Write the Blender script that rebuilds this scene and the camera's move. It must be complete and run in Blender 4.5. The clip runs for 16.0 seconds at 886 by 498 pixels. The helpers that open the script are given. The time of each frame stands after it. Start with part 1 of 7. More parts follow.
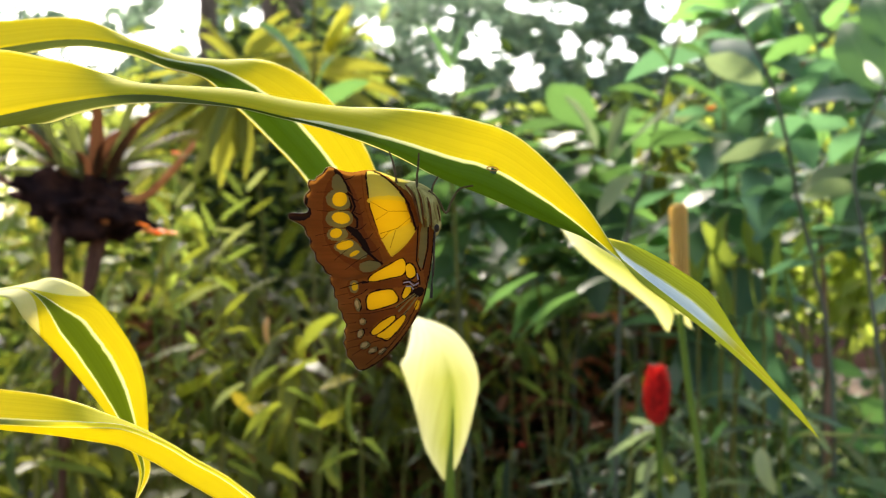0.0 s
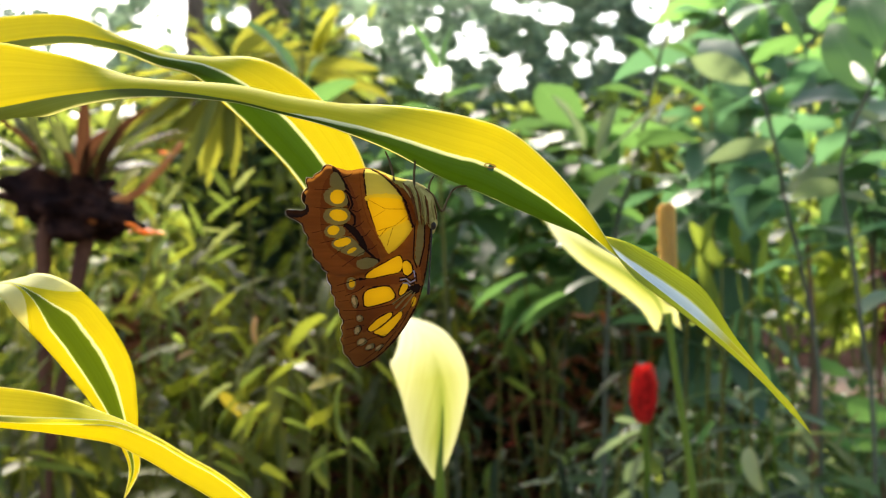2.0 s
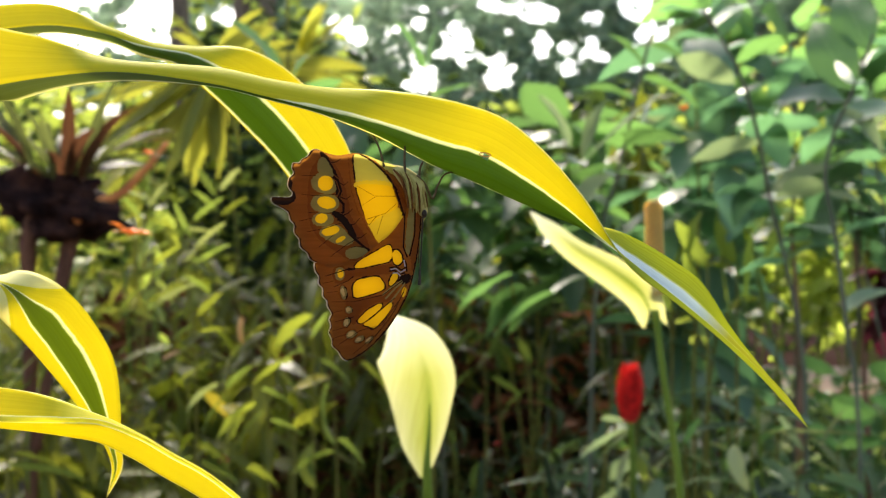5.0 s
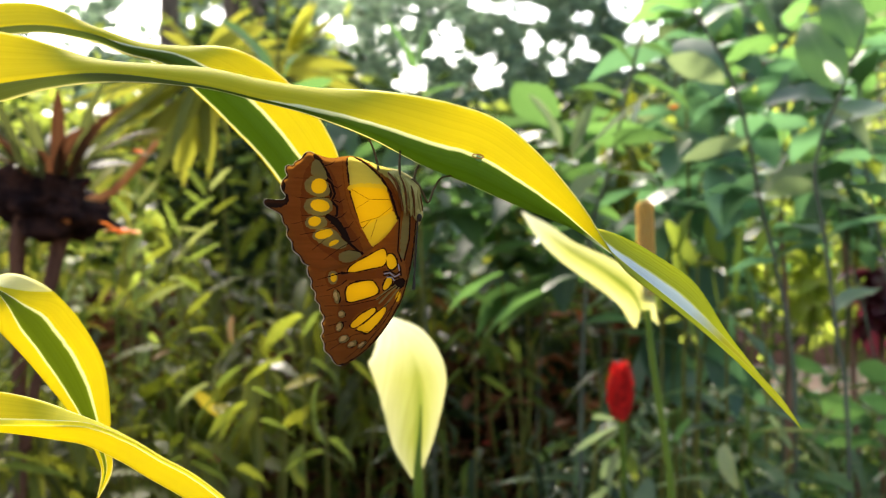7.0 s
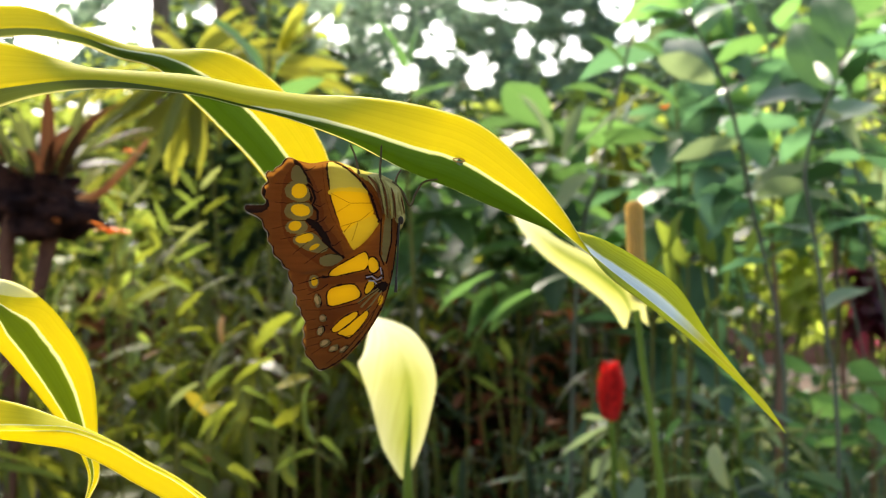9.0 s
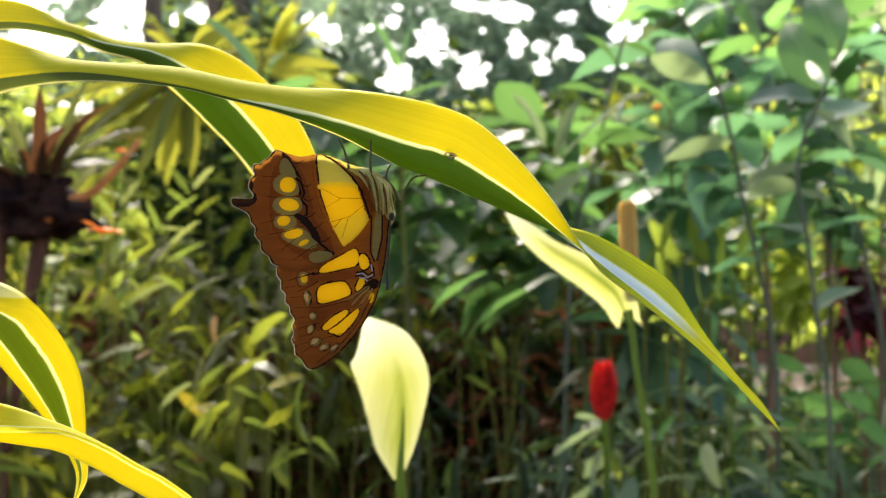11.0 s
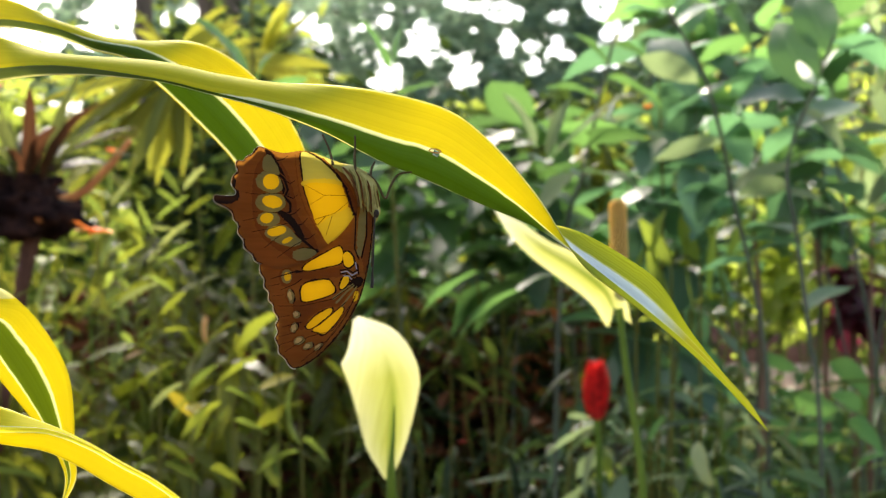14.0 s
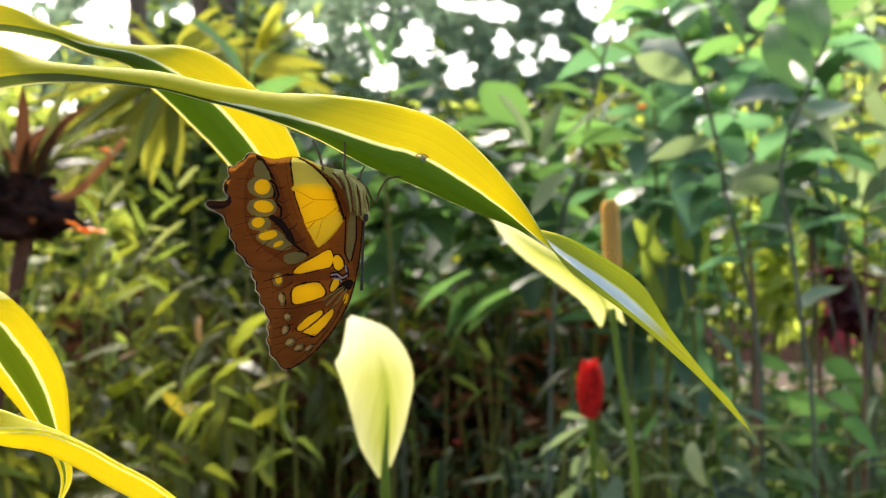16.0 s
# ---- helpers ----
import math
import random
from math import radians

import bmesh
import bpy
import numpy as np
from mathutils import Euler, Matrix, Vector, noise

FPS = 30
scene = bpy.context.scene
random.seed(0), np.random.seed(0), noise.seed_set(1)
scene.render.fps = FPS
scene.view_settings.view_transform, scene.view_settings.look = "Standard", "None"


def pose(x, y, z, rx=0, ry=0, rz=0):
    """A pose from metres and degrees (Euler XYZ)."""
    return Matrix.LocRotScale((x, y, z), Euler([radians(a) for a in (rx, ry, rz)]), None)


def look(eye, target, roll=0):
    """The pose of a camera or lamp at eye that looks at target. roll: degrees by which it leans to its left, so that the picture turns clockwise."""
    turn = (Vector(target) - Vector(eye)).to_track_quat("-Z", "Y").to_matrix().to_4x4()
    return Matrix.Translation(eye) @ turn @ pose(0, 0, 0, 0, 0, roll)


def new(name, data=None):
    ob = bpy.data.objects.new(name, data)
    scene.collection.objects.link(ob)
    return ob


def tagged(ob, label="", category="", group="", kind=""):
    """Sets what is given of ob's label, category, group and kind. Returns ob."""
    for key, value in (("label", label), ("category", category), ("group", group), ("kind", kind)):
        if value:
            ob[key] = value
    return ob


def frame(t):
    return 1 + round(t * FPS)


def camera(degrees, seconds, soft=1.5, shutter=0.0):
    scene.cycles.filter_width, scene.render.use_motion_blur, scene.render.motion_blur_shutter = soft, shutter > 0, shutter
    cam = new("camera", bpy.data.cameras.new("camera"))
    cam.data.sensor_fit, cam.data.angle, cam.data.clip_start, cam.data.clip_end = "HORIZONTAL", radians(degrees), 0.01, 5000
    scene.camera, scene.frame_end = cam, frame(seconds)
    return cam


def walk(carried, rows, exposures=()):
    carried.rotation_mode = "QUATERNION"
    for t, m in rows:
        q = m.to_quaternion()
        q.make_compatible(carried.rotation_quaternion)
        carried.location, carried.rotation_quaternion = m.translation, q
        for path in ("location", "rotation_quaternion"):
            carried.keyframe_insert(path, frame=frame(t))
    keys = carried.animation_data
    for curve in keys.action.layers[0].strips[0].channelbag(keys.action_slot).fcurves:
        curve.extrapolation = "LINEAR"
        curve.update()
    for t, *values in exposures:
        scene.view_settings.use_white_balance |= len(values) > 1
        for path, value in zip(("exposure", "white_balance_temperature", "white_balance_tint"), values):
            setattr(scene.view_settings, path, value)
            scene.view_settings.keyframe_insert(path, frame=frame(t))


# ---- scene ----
cam = camera(42.8, 16.0, soft=1.2)
cam.data.dof.use_dof = True
cam.data.dof.focus_distance = 0.335
cam.data.dof.aperture_fstop = 21.0
walk(cam, [
    (0, pose(0.00000, 0.00000, 1.10000, 90.000, -0.000, -0.000)),
    (0.5, pose(-0.00114, 0.00000, 1.10002, 89.995, -0.016, -0.191)),
    (1, pose(-0.00158, 0.00000, 1.09992, 89.997, -0.016, -0.369)),
    (1.5, pose(-0.00155, 0.00000, 1.09976, 89.999, -0.007, -0.501)),
    (2, pose(-0.00170, 0.00000, 1.09958, 90.003, 0.005, -0.642)),
    (2.5, pose(-0.00211, 0.00000, 1.09942, 89.999, 0.022, -0.778)),
    (3, pose(-0.00240, 0.00000, 1.09929, 89.985, 0.044, -0.903)),
    (3.5, pose(-0.00240, 0.00000, 1.09914, 89.976, 0.068, -1.040)),
    (4, pose(-0.00200, 0.00000, 1.09896, 89.980, 0.088, -1.143)),
    (6.5, pose(-0.00452, 0.00000, 1.09905, 89.959, 0.132, -1.745)),
    (7, pose(-0.00393, 0.00000, 1.09930, 89.944, 0.121, -1.870)),
    (7.5, pose(-0.00331, 0.00000, 1.09955, 89.938, 0.108, -1.965)),
    (8, pose(-0.00305, 0.00000, 1.09972, 89.933, 0.099, -2.092)),
    (8.5, pose(-0.00298, 0.00000, 1.09980, 89.919, 0.094, -2.220)),
    (9, pose(-0.00268, 0.00000, 1.09986, 89.916, 0.090, -2.300)),
    (11.5, pose(-0.00269, 0.00000, 1.09989, 89.890, 0.131, -2.739)),
    (12, pose(-0.00173, 0.00000, 1.09973, 89.890, 0.146, -2.810)),
    (12.5, pose(-0.00152, 0.00000, 1.09963, 89.889, 0.159, -2.890)),
    (13, pose(-0.00150, 0.00000, 1.09962, 89.888, 0.165, -2.960)),
    (13.5, pose(-0.00164, 0.00000, 1.09965, 89.886, 0.167, -3.032)),
    (14, pose(-0.00173, 0.00000, 1.09967, 89.883, 0.170, -3.085)),
    (14.5, pose(-0.00173, 0.00000, 1.09969, 89.880, 0.176, -3.158)),
    (15, pose(-0.00170, 0.00000, 1.09968, 89.883, 0.180, -3.225)),
    (15.5, pose(-0.00136, 0.00000, 1.09966, 89.886, 0.182, -3.290)),
    (16, pose(-0.00015, 0.00000, 1.09964, 89.881, 0.182, -3.337)),
])

# world, sun and exposure
SUN_ELEVATION, SUN_AZIMUTH = 40.0, -14.0   # the sun stands behind the butterfly, a little to the left
world = bpy.data.worlds.new("sky")
scene.world = world
world.use_nodes = True
sky = world.node_tree.nodes.new("ShaderNodeTexSky")
sky.sky_type, sky.sun_disc = "NISHITA", False
sky.sun_elevation, sky.sun_rotation = radians(SUN_ELEVATION), radians(SUN_AZIMUTH)
sky.air_density, sky.dust_density = 1.0, 3.0
back = world.node_tree.nodes["Background"]
back.inputs["Strength"].default_value = 0.15
world.node_tree.links.new(sky.outputs[0], back.inputs["Color"])
sun = new("sun", bpy.data.lights.new("sun", "SUN"))
sun.data.energy, sun.data.angle, sun.data.color = 4.2, radians(12.0), (1.0, 0.91, 0.77)
sun.matrix_world = look((math.sin(radians(SUN_AZIMUTH)) * math.cos(radians(SUN_ELEVATION)) * 20,
                         math.cos(radians(SUN_AZIMUTH)) * math.cos(radians(SUN_ELEVATION)) * 20,
                         math.sin(radians(SUN_ELEVATION)) * 20), (0, 0, 0))
scene.view_settings.exposure = 1.75


# ---- materials ----
class Nodes:
    """A small builder for node materials."""

    def __init__(self, name):
        self.m = bpy.data.materials.new(name)
        self.m.use_nodes = True
        self.t = self.m.node_tree
        self.t.nodes.clear()

    def add(self, kind, values=None, operation=None, data_type=None, blend_type=None):
        n = self.t.nodes.new(kind)
        if operation:
            n.operation = operation
        if data_type:
            n.data_type = data_type
        if blend_type:
            n.blend_type = blend_type
        for k, v in (values or {}).items():
            if isinstance(v, bpy.types.NodeSocket):
                self.t.links.new(v, n.inputs[k])
            else:
                n.inputs[k].default_value = v
        return n

    def ramp(self, fac, stops, interpolation="LINEAR"):
        n = self.add("ShaderNodeValToRGB", {0: fac})
        n.color_ramp.interpolation = interpolation
        while len(n.color_ramp.elements) < len(stops):
            n.color_ramp.elements.new(0.5)
        for e, (p, c) in zip(n.color_ramp.elements, stops):
            e.position, e.color = p, (*c, 1)
        return n.outputs[0]

    def math(self, op, a, b=0.0):
        return self.add("ShaderNodeMath", {0: a, 1: b}, operation=op).outputs[0]

    def noise(self, coord, scale, detail=3.0, stretch=(1, 1, 1)):
        mp = self.add("ShaderNodeMapping", {"Vector": coord, "Scale": stretch})
        return self.add("ShaderNodeTexNoise", {"Vector": mp.outputs[0], "Scale": scale, "Detail": detail}).outputs[0]

    def mix(self, fac, a, b, blend="MIX"):
        n = self.add("ShaderNodeMix", {0: fac, 6: a, 7: b}, data_type="RGBA", blend_type=blend)
        return n.outputs[2]

    def coord(self, which):
        return self.add("ShaderNodeTexCoord").outputs[which]

    def bump(self, height, strength, distance):
        return self.add("ShaderNodeBump", {"Height": height, "Strength": strength, "Distance": distance}).outputs[0]

    def done(self, shader):
        out = self.add("ShaderNodeOutputMaterial")
        self.t.links.new(shader, out.inputs[0])
        return self.m


def leaf_shader(n, front, through_colour, share, rough, normal=None, spec=0.5):
    """Gloss and diffuse on the lit side, light let through from the other."""
    values = {"Base Color": front, "Roughness": rough, "Specular IOR Level": spec}
    if normal is not None:
        values["Normal"] = normal
    p = n.add("ShaderNodeBsdfPrincipled", values)
    t = n.add("ShaderNodeBsdfTranslucent", {"Color": through_colour})
    return n.add("ShaderNodeMixShader", {0: share, 1: p.outputs[0], 2: t.outputs[0]}).outputs[0]


def variegated_material(name, green, centre, grey_root=None, sheen_tip=None):
    """Yellow margins, a thin cream line, a green middle; u runs across, v along the blade. grey_root: where along the
    blade the middle is greyish. The last one: where sky sheen is painted over the middle in silver, and where it ends.
    """
    n = Nodes(name)
    uv = n.coord("UV")
    sep = n.add("ShaderNodeSeparateXYZ", {0: uv})
    along = sep.outputs[1]
    wobble = n.noise(uv, 9.0, 2.0, (1, 6, 1))
    across = n.math("ABSOLUTE", n.math("SUBTRACT", sep.outputs[0], 0.5))
    across = n.math("MULTIPLY", across, 2.0)
    across = n.math("ADD", across, n.math("MULTIPLY", n.math("SUBTRACT", wobble, 0.5), 0.04))
    streak = n.noise(uv, 34.0, 4.0, (1.8, 0.03, 1))
    blot = n.noise(n.coord("Object"), 90.0, 3.0)
    g = green

    def bands(middle, edge, line, margin):
        return n.ramp(across, [(0.0, middle), (g * 0.85, tuple(c * 1.15 for c in middle)), (g * 0.95, edge), (g + 0.02, line), (g + 0.045, margin), (0.965, margin), (0.985, tuple(0.5 * a + 0.5 * b for a, b in zip(line, margin)))])

    base = bands(centre, (0.62, 0.66, 0.40), (0.86, 0.85, 0.68), (0.54, 0.52, 0.03))
    thr = bands(tuple(c * 2.3 for c in centre), (0.84, 0.84, 0.50), (0.95, 0.92, 0.66), (0.74, 0.635, 0.006))
    if grey_root:
        f = n.ramp(along, [(grey_root[0], (1, 1, 1)), (grey_root[1], (0, 0, 0))])
        base = n.mix(f, base, bands((0.22, 0.25, 0.10), (0.50, 0.50, 0.30), (0.78, 0.75, 0.50), (0.56, 0.53, 0.04)))
        thr = n.mix(f, thr, bands((0.20, 0.23, 0.07), (0.60, 0.60, 0.34), (0.86, 0.81, 0.48), (0.74, 0.635, 0.006)))
    # Sky sheen painted as a silver middle, shade as duller olive margins.
    if sheen_tip:
        a, b, c, d = sheen_tip
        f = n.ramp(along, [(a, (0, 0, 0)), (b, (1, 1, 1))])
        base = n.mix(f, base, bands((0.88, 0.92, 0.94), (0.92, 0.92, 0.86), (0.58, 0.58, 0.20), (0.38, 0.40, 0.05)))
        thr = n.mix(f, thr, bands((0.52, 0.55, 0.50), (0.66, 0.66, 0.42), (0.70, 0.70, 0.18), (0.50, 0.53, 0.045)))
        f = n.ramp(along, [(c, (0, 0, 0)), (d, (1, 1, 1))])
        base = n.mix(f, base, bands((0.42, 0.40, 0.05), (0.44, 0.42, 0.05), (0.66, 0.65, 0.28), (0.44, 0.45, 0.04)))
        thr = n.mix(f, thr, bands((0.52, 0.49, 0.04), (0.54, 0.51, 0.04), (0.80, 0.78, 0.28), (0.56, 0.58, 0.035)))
    if sheen_tip:
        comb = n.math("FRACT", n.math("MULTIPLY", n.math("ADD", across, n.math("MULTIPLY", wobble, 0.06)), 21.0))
        fine = n.math("MULTIPLY", n.ramp(comb, [(0.0, (1, 1, 1)), (0.12, (1, 1, 1)), (0.30, (0, 0, 0))]), n.ramp(along, [(sheen_tip[0], (0, 0, 0)), (sheen_tip[1], (1, 1, 1))]))
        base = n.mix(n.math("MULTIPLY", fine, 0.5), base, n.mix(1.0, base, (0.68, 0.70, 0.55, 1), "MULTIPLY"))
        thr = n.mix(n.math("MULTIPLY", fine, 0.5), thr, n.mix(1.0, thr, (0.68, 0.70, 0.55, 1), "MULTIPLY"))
    lines = n.ramp(streak, [(0.35, (0, 0, 0)), (0.7, (1, 1, 1))])
    base = n.mix(lines, base, n.mix(1.0, base, (0.84, 0.86, 0.7, 1), "MULTIPLY"))
    base = n.mix(n.math("MULTIPLY", blot, 0.2), base, n.mix(1.0, base, (0.8, 0.8, 0.7, 1), "MULTIPLY"))
    thr = n.mix(lines, thr, n.mix(1.0, thr, (0.93, 0.92, 0.75, 1), "MULTIPLY"))
    nor = n.bump(streak, 0.10, 0.0003)
    gloss = n.ramp(across, [(0.0, (0.08, 0.08, 0.08)), (g * 0.9, (0.08, 0.08, 0.08)), (g + 0.05, (0.04, 0.04, 0.04))])
    rough = n.ramp(across, [(0.0, (0.62, 0.62, 0.62)), (g * 0.9, (0.62, 0.62, 0.62)), (g + 0.05, (0.7, 0.7, 0.7))])
    return n.done(leaf_shader(n, base, thr, 0.55, rough, nor, gloss))


def foliage_material(name, front, through_colour, rough=0.4, share=0.4, vary=0.5, spots=0.0, gloss=0.25):
    """A plain leaf: each one its own tone, paler midrib, side veins."""
    n = Nodes(name)
    rnd = n.add("ShaderNodeObjectInfo").outputs["Random"]
    isl = n.add("ShaderNodeNewGeometry").outputs["Random Per Island"]
    tone = n.math("FRACT", n.math("ADD", rnd, isl))
    obj = n.coord("Object")
    uv = n.coord("UV")
    sep = n.add("ShaderNodeSeparateXYZ", {0: uv})
    mid = n.math("ABSOLUTE", n.math("SUBTRACT", sep.outputs[0], 0.5))
    rib = n.ramp(mid, [(0.0, (1, 1, 1)), (0.05, (0, 0, 0))])
    vein = n.add("ShaderNodeTexWave", {"Vector": n.add("ShaderNodeCombineXYZ", {0: n.math("ADD", sep.outputs[1], n.math("MULTIPLY", mid, -0.5)), 1: 0.0, 2: 0.0}).outputs[0], "Scale": 6.0, "Distortion": 0.6})
    grain = n.noise(obj, 25.0, 4.0)
    dark = tuple(c * (1 - vary) for c in front)
    light = (front[0] * (1 + 1.4 * vary), front[1] * (1 + 0.8 * vary), front[2] * (1 + 0.5 * vary))
    base = n.mix(tone, (*dark, 1), (*light, 1))
    base = n.mix(n.math("MULTIPLY", grain, 0.4), base, n.mix(1.0, base, (0.7, 0.75, 0.6, 1), "MULTIPLY"))
    base = n.mix(n.math("MULTIPLY", rib, 0.35), base, (0.25, 0.33, 0.12, 1))
    if spots:
        base = n.mix(n.ramp(n.noise(obj, 40.0, 2.0), [(1 - spots, (0, 0, 0)), (1 - spots + 0.06, (1, 1, 1))]), base, (0.42, 0.40, 0.12, 1))
    thr = n.mix(tone, (*[c * 0.7 for c in through_colour], 1), (*[min(1, c * 1.3) for c in through_colour], 1))
    nor = n.bump(vein.outputs[0], 0.15, 0.002)
    return n.done(leaf_shader(n, base, thr, share, rough + 0.08, nor, gloss))


def skin_material(name, colours, rough, scale, bump=0.3, distance=0.002, stretch=(1, 1, 1), spec=0.4):
    """Opaque surface in two or more tones of noise, with relief."""
    n = Nodes(name)
    obj = n.coord("Object")
    a = n.noise(obj, scale, 5.0, stretch)
    b = n.noise(obj, scale * 7, 4.0, stretch)
    f = n.math("ADD", n.math("MULTIPLY", a, 0.7), n.math("MULTIPLY", b, 0.3))
    k = len(colours) - 1
    base = n.ramp(f, [(0.3 + 0.4 * i / k, c) for i, c in enumerate(colours)])
    p = n.add("ShaderNodeBsdfPrincipled", {"Base Color": base, "Roughness": rough, "Specular IOR Level": spec, "Normal": n.bump(f, bump, distance)})
    return n.done(p.outputs[0])


def wing_material(name, front, through_colour, share, streaks=0.3, rough=0.8):
    n = Nodes(name)
    obj = n.coord("Object")
    fine = n.noise(obj, 900.0, 3.0, (0.12, 1, 1))
    broad = n.noise(obj, 120.0, 4.0)
    f = n.math("ADD", n.math("MULTIPLY", fine, 0.5), n.math("MULTIPLY", broad, 0.5))
    base = n.mix(n.math("MULTIPLY", f, streaks * 2), (*front, 1), (*[c * 0.45 for c in front], 1))
    thr = n.mix(n.math("MULTIPLY", f, streaks * 1.4), (*through_colour, 1), (*[c * 0.6 for c in through_colour], 1))
    return n.done(leaf_shader(n, base, thr, share, rough, n.bump(fine, 0.2, 0.0002), 0.06))


def spathe_material(name, skin, glow):
    n = Nodes(name)
    uv = n.coord("UV")
    sep = n.add("ShaderNodeSeparateXYZ", {0: uv})
    mid = n.math("MULTIPLY", n.math("ABSOLUTE", n.math("SUBTRACT", sep.outputs[0], 0.5)), 2.0)
    blush = n.math("MULTIPLY", n.ramp(mid, [(0.0, (1, 1, 1)), (0.40, (0.75, 0.75, 0.75)), (0.95, (0.1, 0.1, 0.1))]), n.ramp(sep.outputs[1], [(0.02, (0.5, 0.5, 0.5)), (0.25, (1, 1, 1)), (0.60, (0.85, 0.85, 0.85)), (0.97, (0, 0, 0))]))
    rib = n.math("MULTIPLY", n.ramp(mid, [(0.0, (1, 1, 1)), (0.07, (0.6, 0.6, 0.6)), (0.20, (0, 0, 0))]), n.ramp(sep.outputs[1], [(0.30, (1, 1, 1)), (0.80, (0, 0, 0))]))
    slant = n.add("ShaderNodeCombineXYZ", {0: n.math("ADD", mid, n.math("MULTIPLY", sep.outputs[1], 1.6)), 1: n.math("MULTIPLY", sep.outputs[1], 0.4), 2: 0.0}).outputs[0]
    vein = n.noise(slant, 12.0, 4.0, (1.0, 0.3, 1))
    # Glaring light at the tip is painted in: both colours whiten there.
    tip = n.ramp(sep.outputs[1], [(0.60, (0, 0, 0)), (0.97, (1, 1, 1))])
    pale = n.mix(tip, (*skin, 1), (0.64, 0.62, 0.48, 1))
    lit = n.mix(tip, (*glow, 1), (0.58, 0.56, 0.41, 1))
    base = n.mix(rib, n.mix(blush, pale, (0.46, 0.46, 0.09, 1)), (0.20, 0.28, 0.03, 1))
    thr = n.mix(rib, n.mix(blush, lit, (0.25, 0.265, 0.018, 1)), (0.08, 0.125, 0.006, 1))
    dim = n.mix(n.ramp(vein, [(0.35, (0, 0, 0)), (0.65, (1, 1, 1))]), thr, n.mix(1.0, thr, (0.66, 0.66, 0.40, 1), "MULTIPLY"))
    return n.done(leaf_shader(n, base, dim, 0.5, 0.5, n.bump(vein, 0.3, 0.001), 0.2))


VARIEGATED = variegated_material("variegated_leaf_skin", 0.26, (0.11, 0.135, 0.012))
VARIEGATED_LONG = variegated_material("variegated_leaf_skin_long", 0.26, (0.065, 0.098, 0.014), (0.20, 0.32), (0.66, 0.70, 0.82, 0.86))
VARIEGATED_UPPER = variegated_material("variegated_leaf_skin_upper", 0.26, (0.075, 0.11, 0.014), (0.26, 0.42))
VARIEGATED_PALE = variegated_material("variegated_leaf_skin_pale", 0.12, (0.58, 0.53, 0.05), (0.26, 0.44))
SPATHE = spathe_material("spathe_skin", (0.50, 0.48, 0.27), (0.46, 0.44, 0.20))
SPATHE_YELLOW = spathe_material("spathe_skin_yellow", (0.68, 0.65, 0.32), (0.62, 0.585, 0.24))
STALK = skin_material("green_stalk", [(0.075, 0.115, 0.012), (0.17, 0.225, 0.025)], 0.6, 60, 0.2, 0.001, (1, 1, 0.2), 0.1)
SPADIX = wing_material("spadix_skin", (0.95, 0.74, 0.32), (0.98, 0.76, 0.26), 0.72, 0.2)
# Darker than the knobs: shade in the gaps is put into this colour.
SPADIX_CORE = wing_material("spadix_core", (0.52, 0.31, 0.07), (0.55, 0.32, 0.07), 0.3, 0.5)
RED = foliage_material("red_bract", (0.55, 0.015, 0.012), (0.7, 0.03, 0.02), 0.45, 0.25, 0.25)
BROAD = foliage_material("broad_leaf", (0.075, 0.140, 0.052), (0.15, 0.29, 0.065), 0.36, 0.44, 0.6, 0.0, 0.35)
# Bluish haze over the right side is put into this leaf colour.
HAZY = foliage_material("hazy_broad_leaf", (0.080, 0.148, 0.088), (0.14, 0.30, 0.115), 0.34, 0.44, 0.6, 0.0, 0.6)
LANCE = foliage_material("lance_leaf", (0.066, 0.088, 0.012), (0.165, 0.185, 0.014), 0.36, 0.45, 0.8, 0.0, 0.14)
SHINY = foliage_material("shiny_leaf", (0.090, 0.108, 0.018), (0.24, 0.255, 0.02), 0.30, 0.48, 0.7, 0.0, 0.18)
STRAP = foliage_material("strap_leaf", (0.085, 0.14, 0.058), (0.16, 0.24, 0.05), 0.32, 0.38, 0.6, 0.0, 0.5)
ROSETTE = foliage_material("rosette_leaf", (0.060, 0.072, 0.026), (0.10, 0.115, 0.028), 0.45, 0.38, 0.6, 0.0, 0.12)
ROSETTE_RED = foliage_material("rosette_red_leaf", (0.060, 0.030, 0.016), (0.085, 0.034, 0.014), 0.45, 0.38, 0.5, 0.0, 0.12)
OLIVE = foliage_material("olive_frond", (0.22, 0.22, 0.04), (0.44, 0.43, 0.045), 0.55, 0.42, 0.4, 0.0, 0.08)
GREYISH = foliage_material("greyish_leaf", (0.18, 0.22, 0.12), (0.25, 0.33, 0.13), 0.65, 0.38, 0.35, 0.0, 0.05)
SUNNY = foliage_material("sunny_leaf", (0.105, 0.195, 0.075), (0.19, 0.37, 0.085), 0.42, 0.48, 0.3, 0.0, 0.3)
# Yellow-green for leaves in the sun: the light is put into the colour.
LIME_LIT = foliage_material("lime_lit_leaf", (0.22, 0.28, 0.055), (0.58, 0.68, 0.10), 0.4, 0.5, 0.4)
SPOTTED = foliage_material("spotted_leaf", (0.060, 0.085, 0.008), (0.22, 0.25, 0.014), 0.40, 0.42, 0.6, 0.36, 0.06)
CANOPY = foliage_material("canopy_leaf", (0.035, 0.075, 0.015), (0.16, 0.30, 0.03), 0.45, 0.45, 0.6)
# Dark green for leaves in the gloom: the shade is put into the colour.
DEEP_SHADE = foliage_material("deep_shade_leaf", (0.030, 0.048, 0.015), (0.055, 0.09, 0.015), 0.5, 0.35, 0.6, 0.0, 0.15)
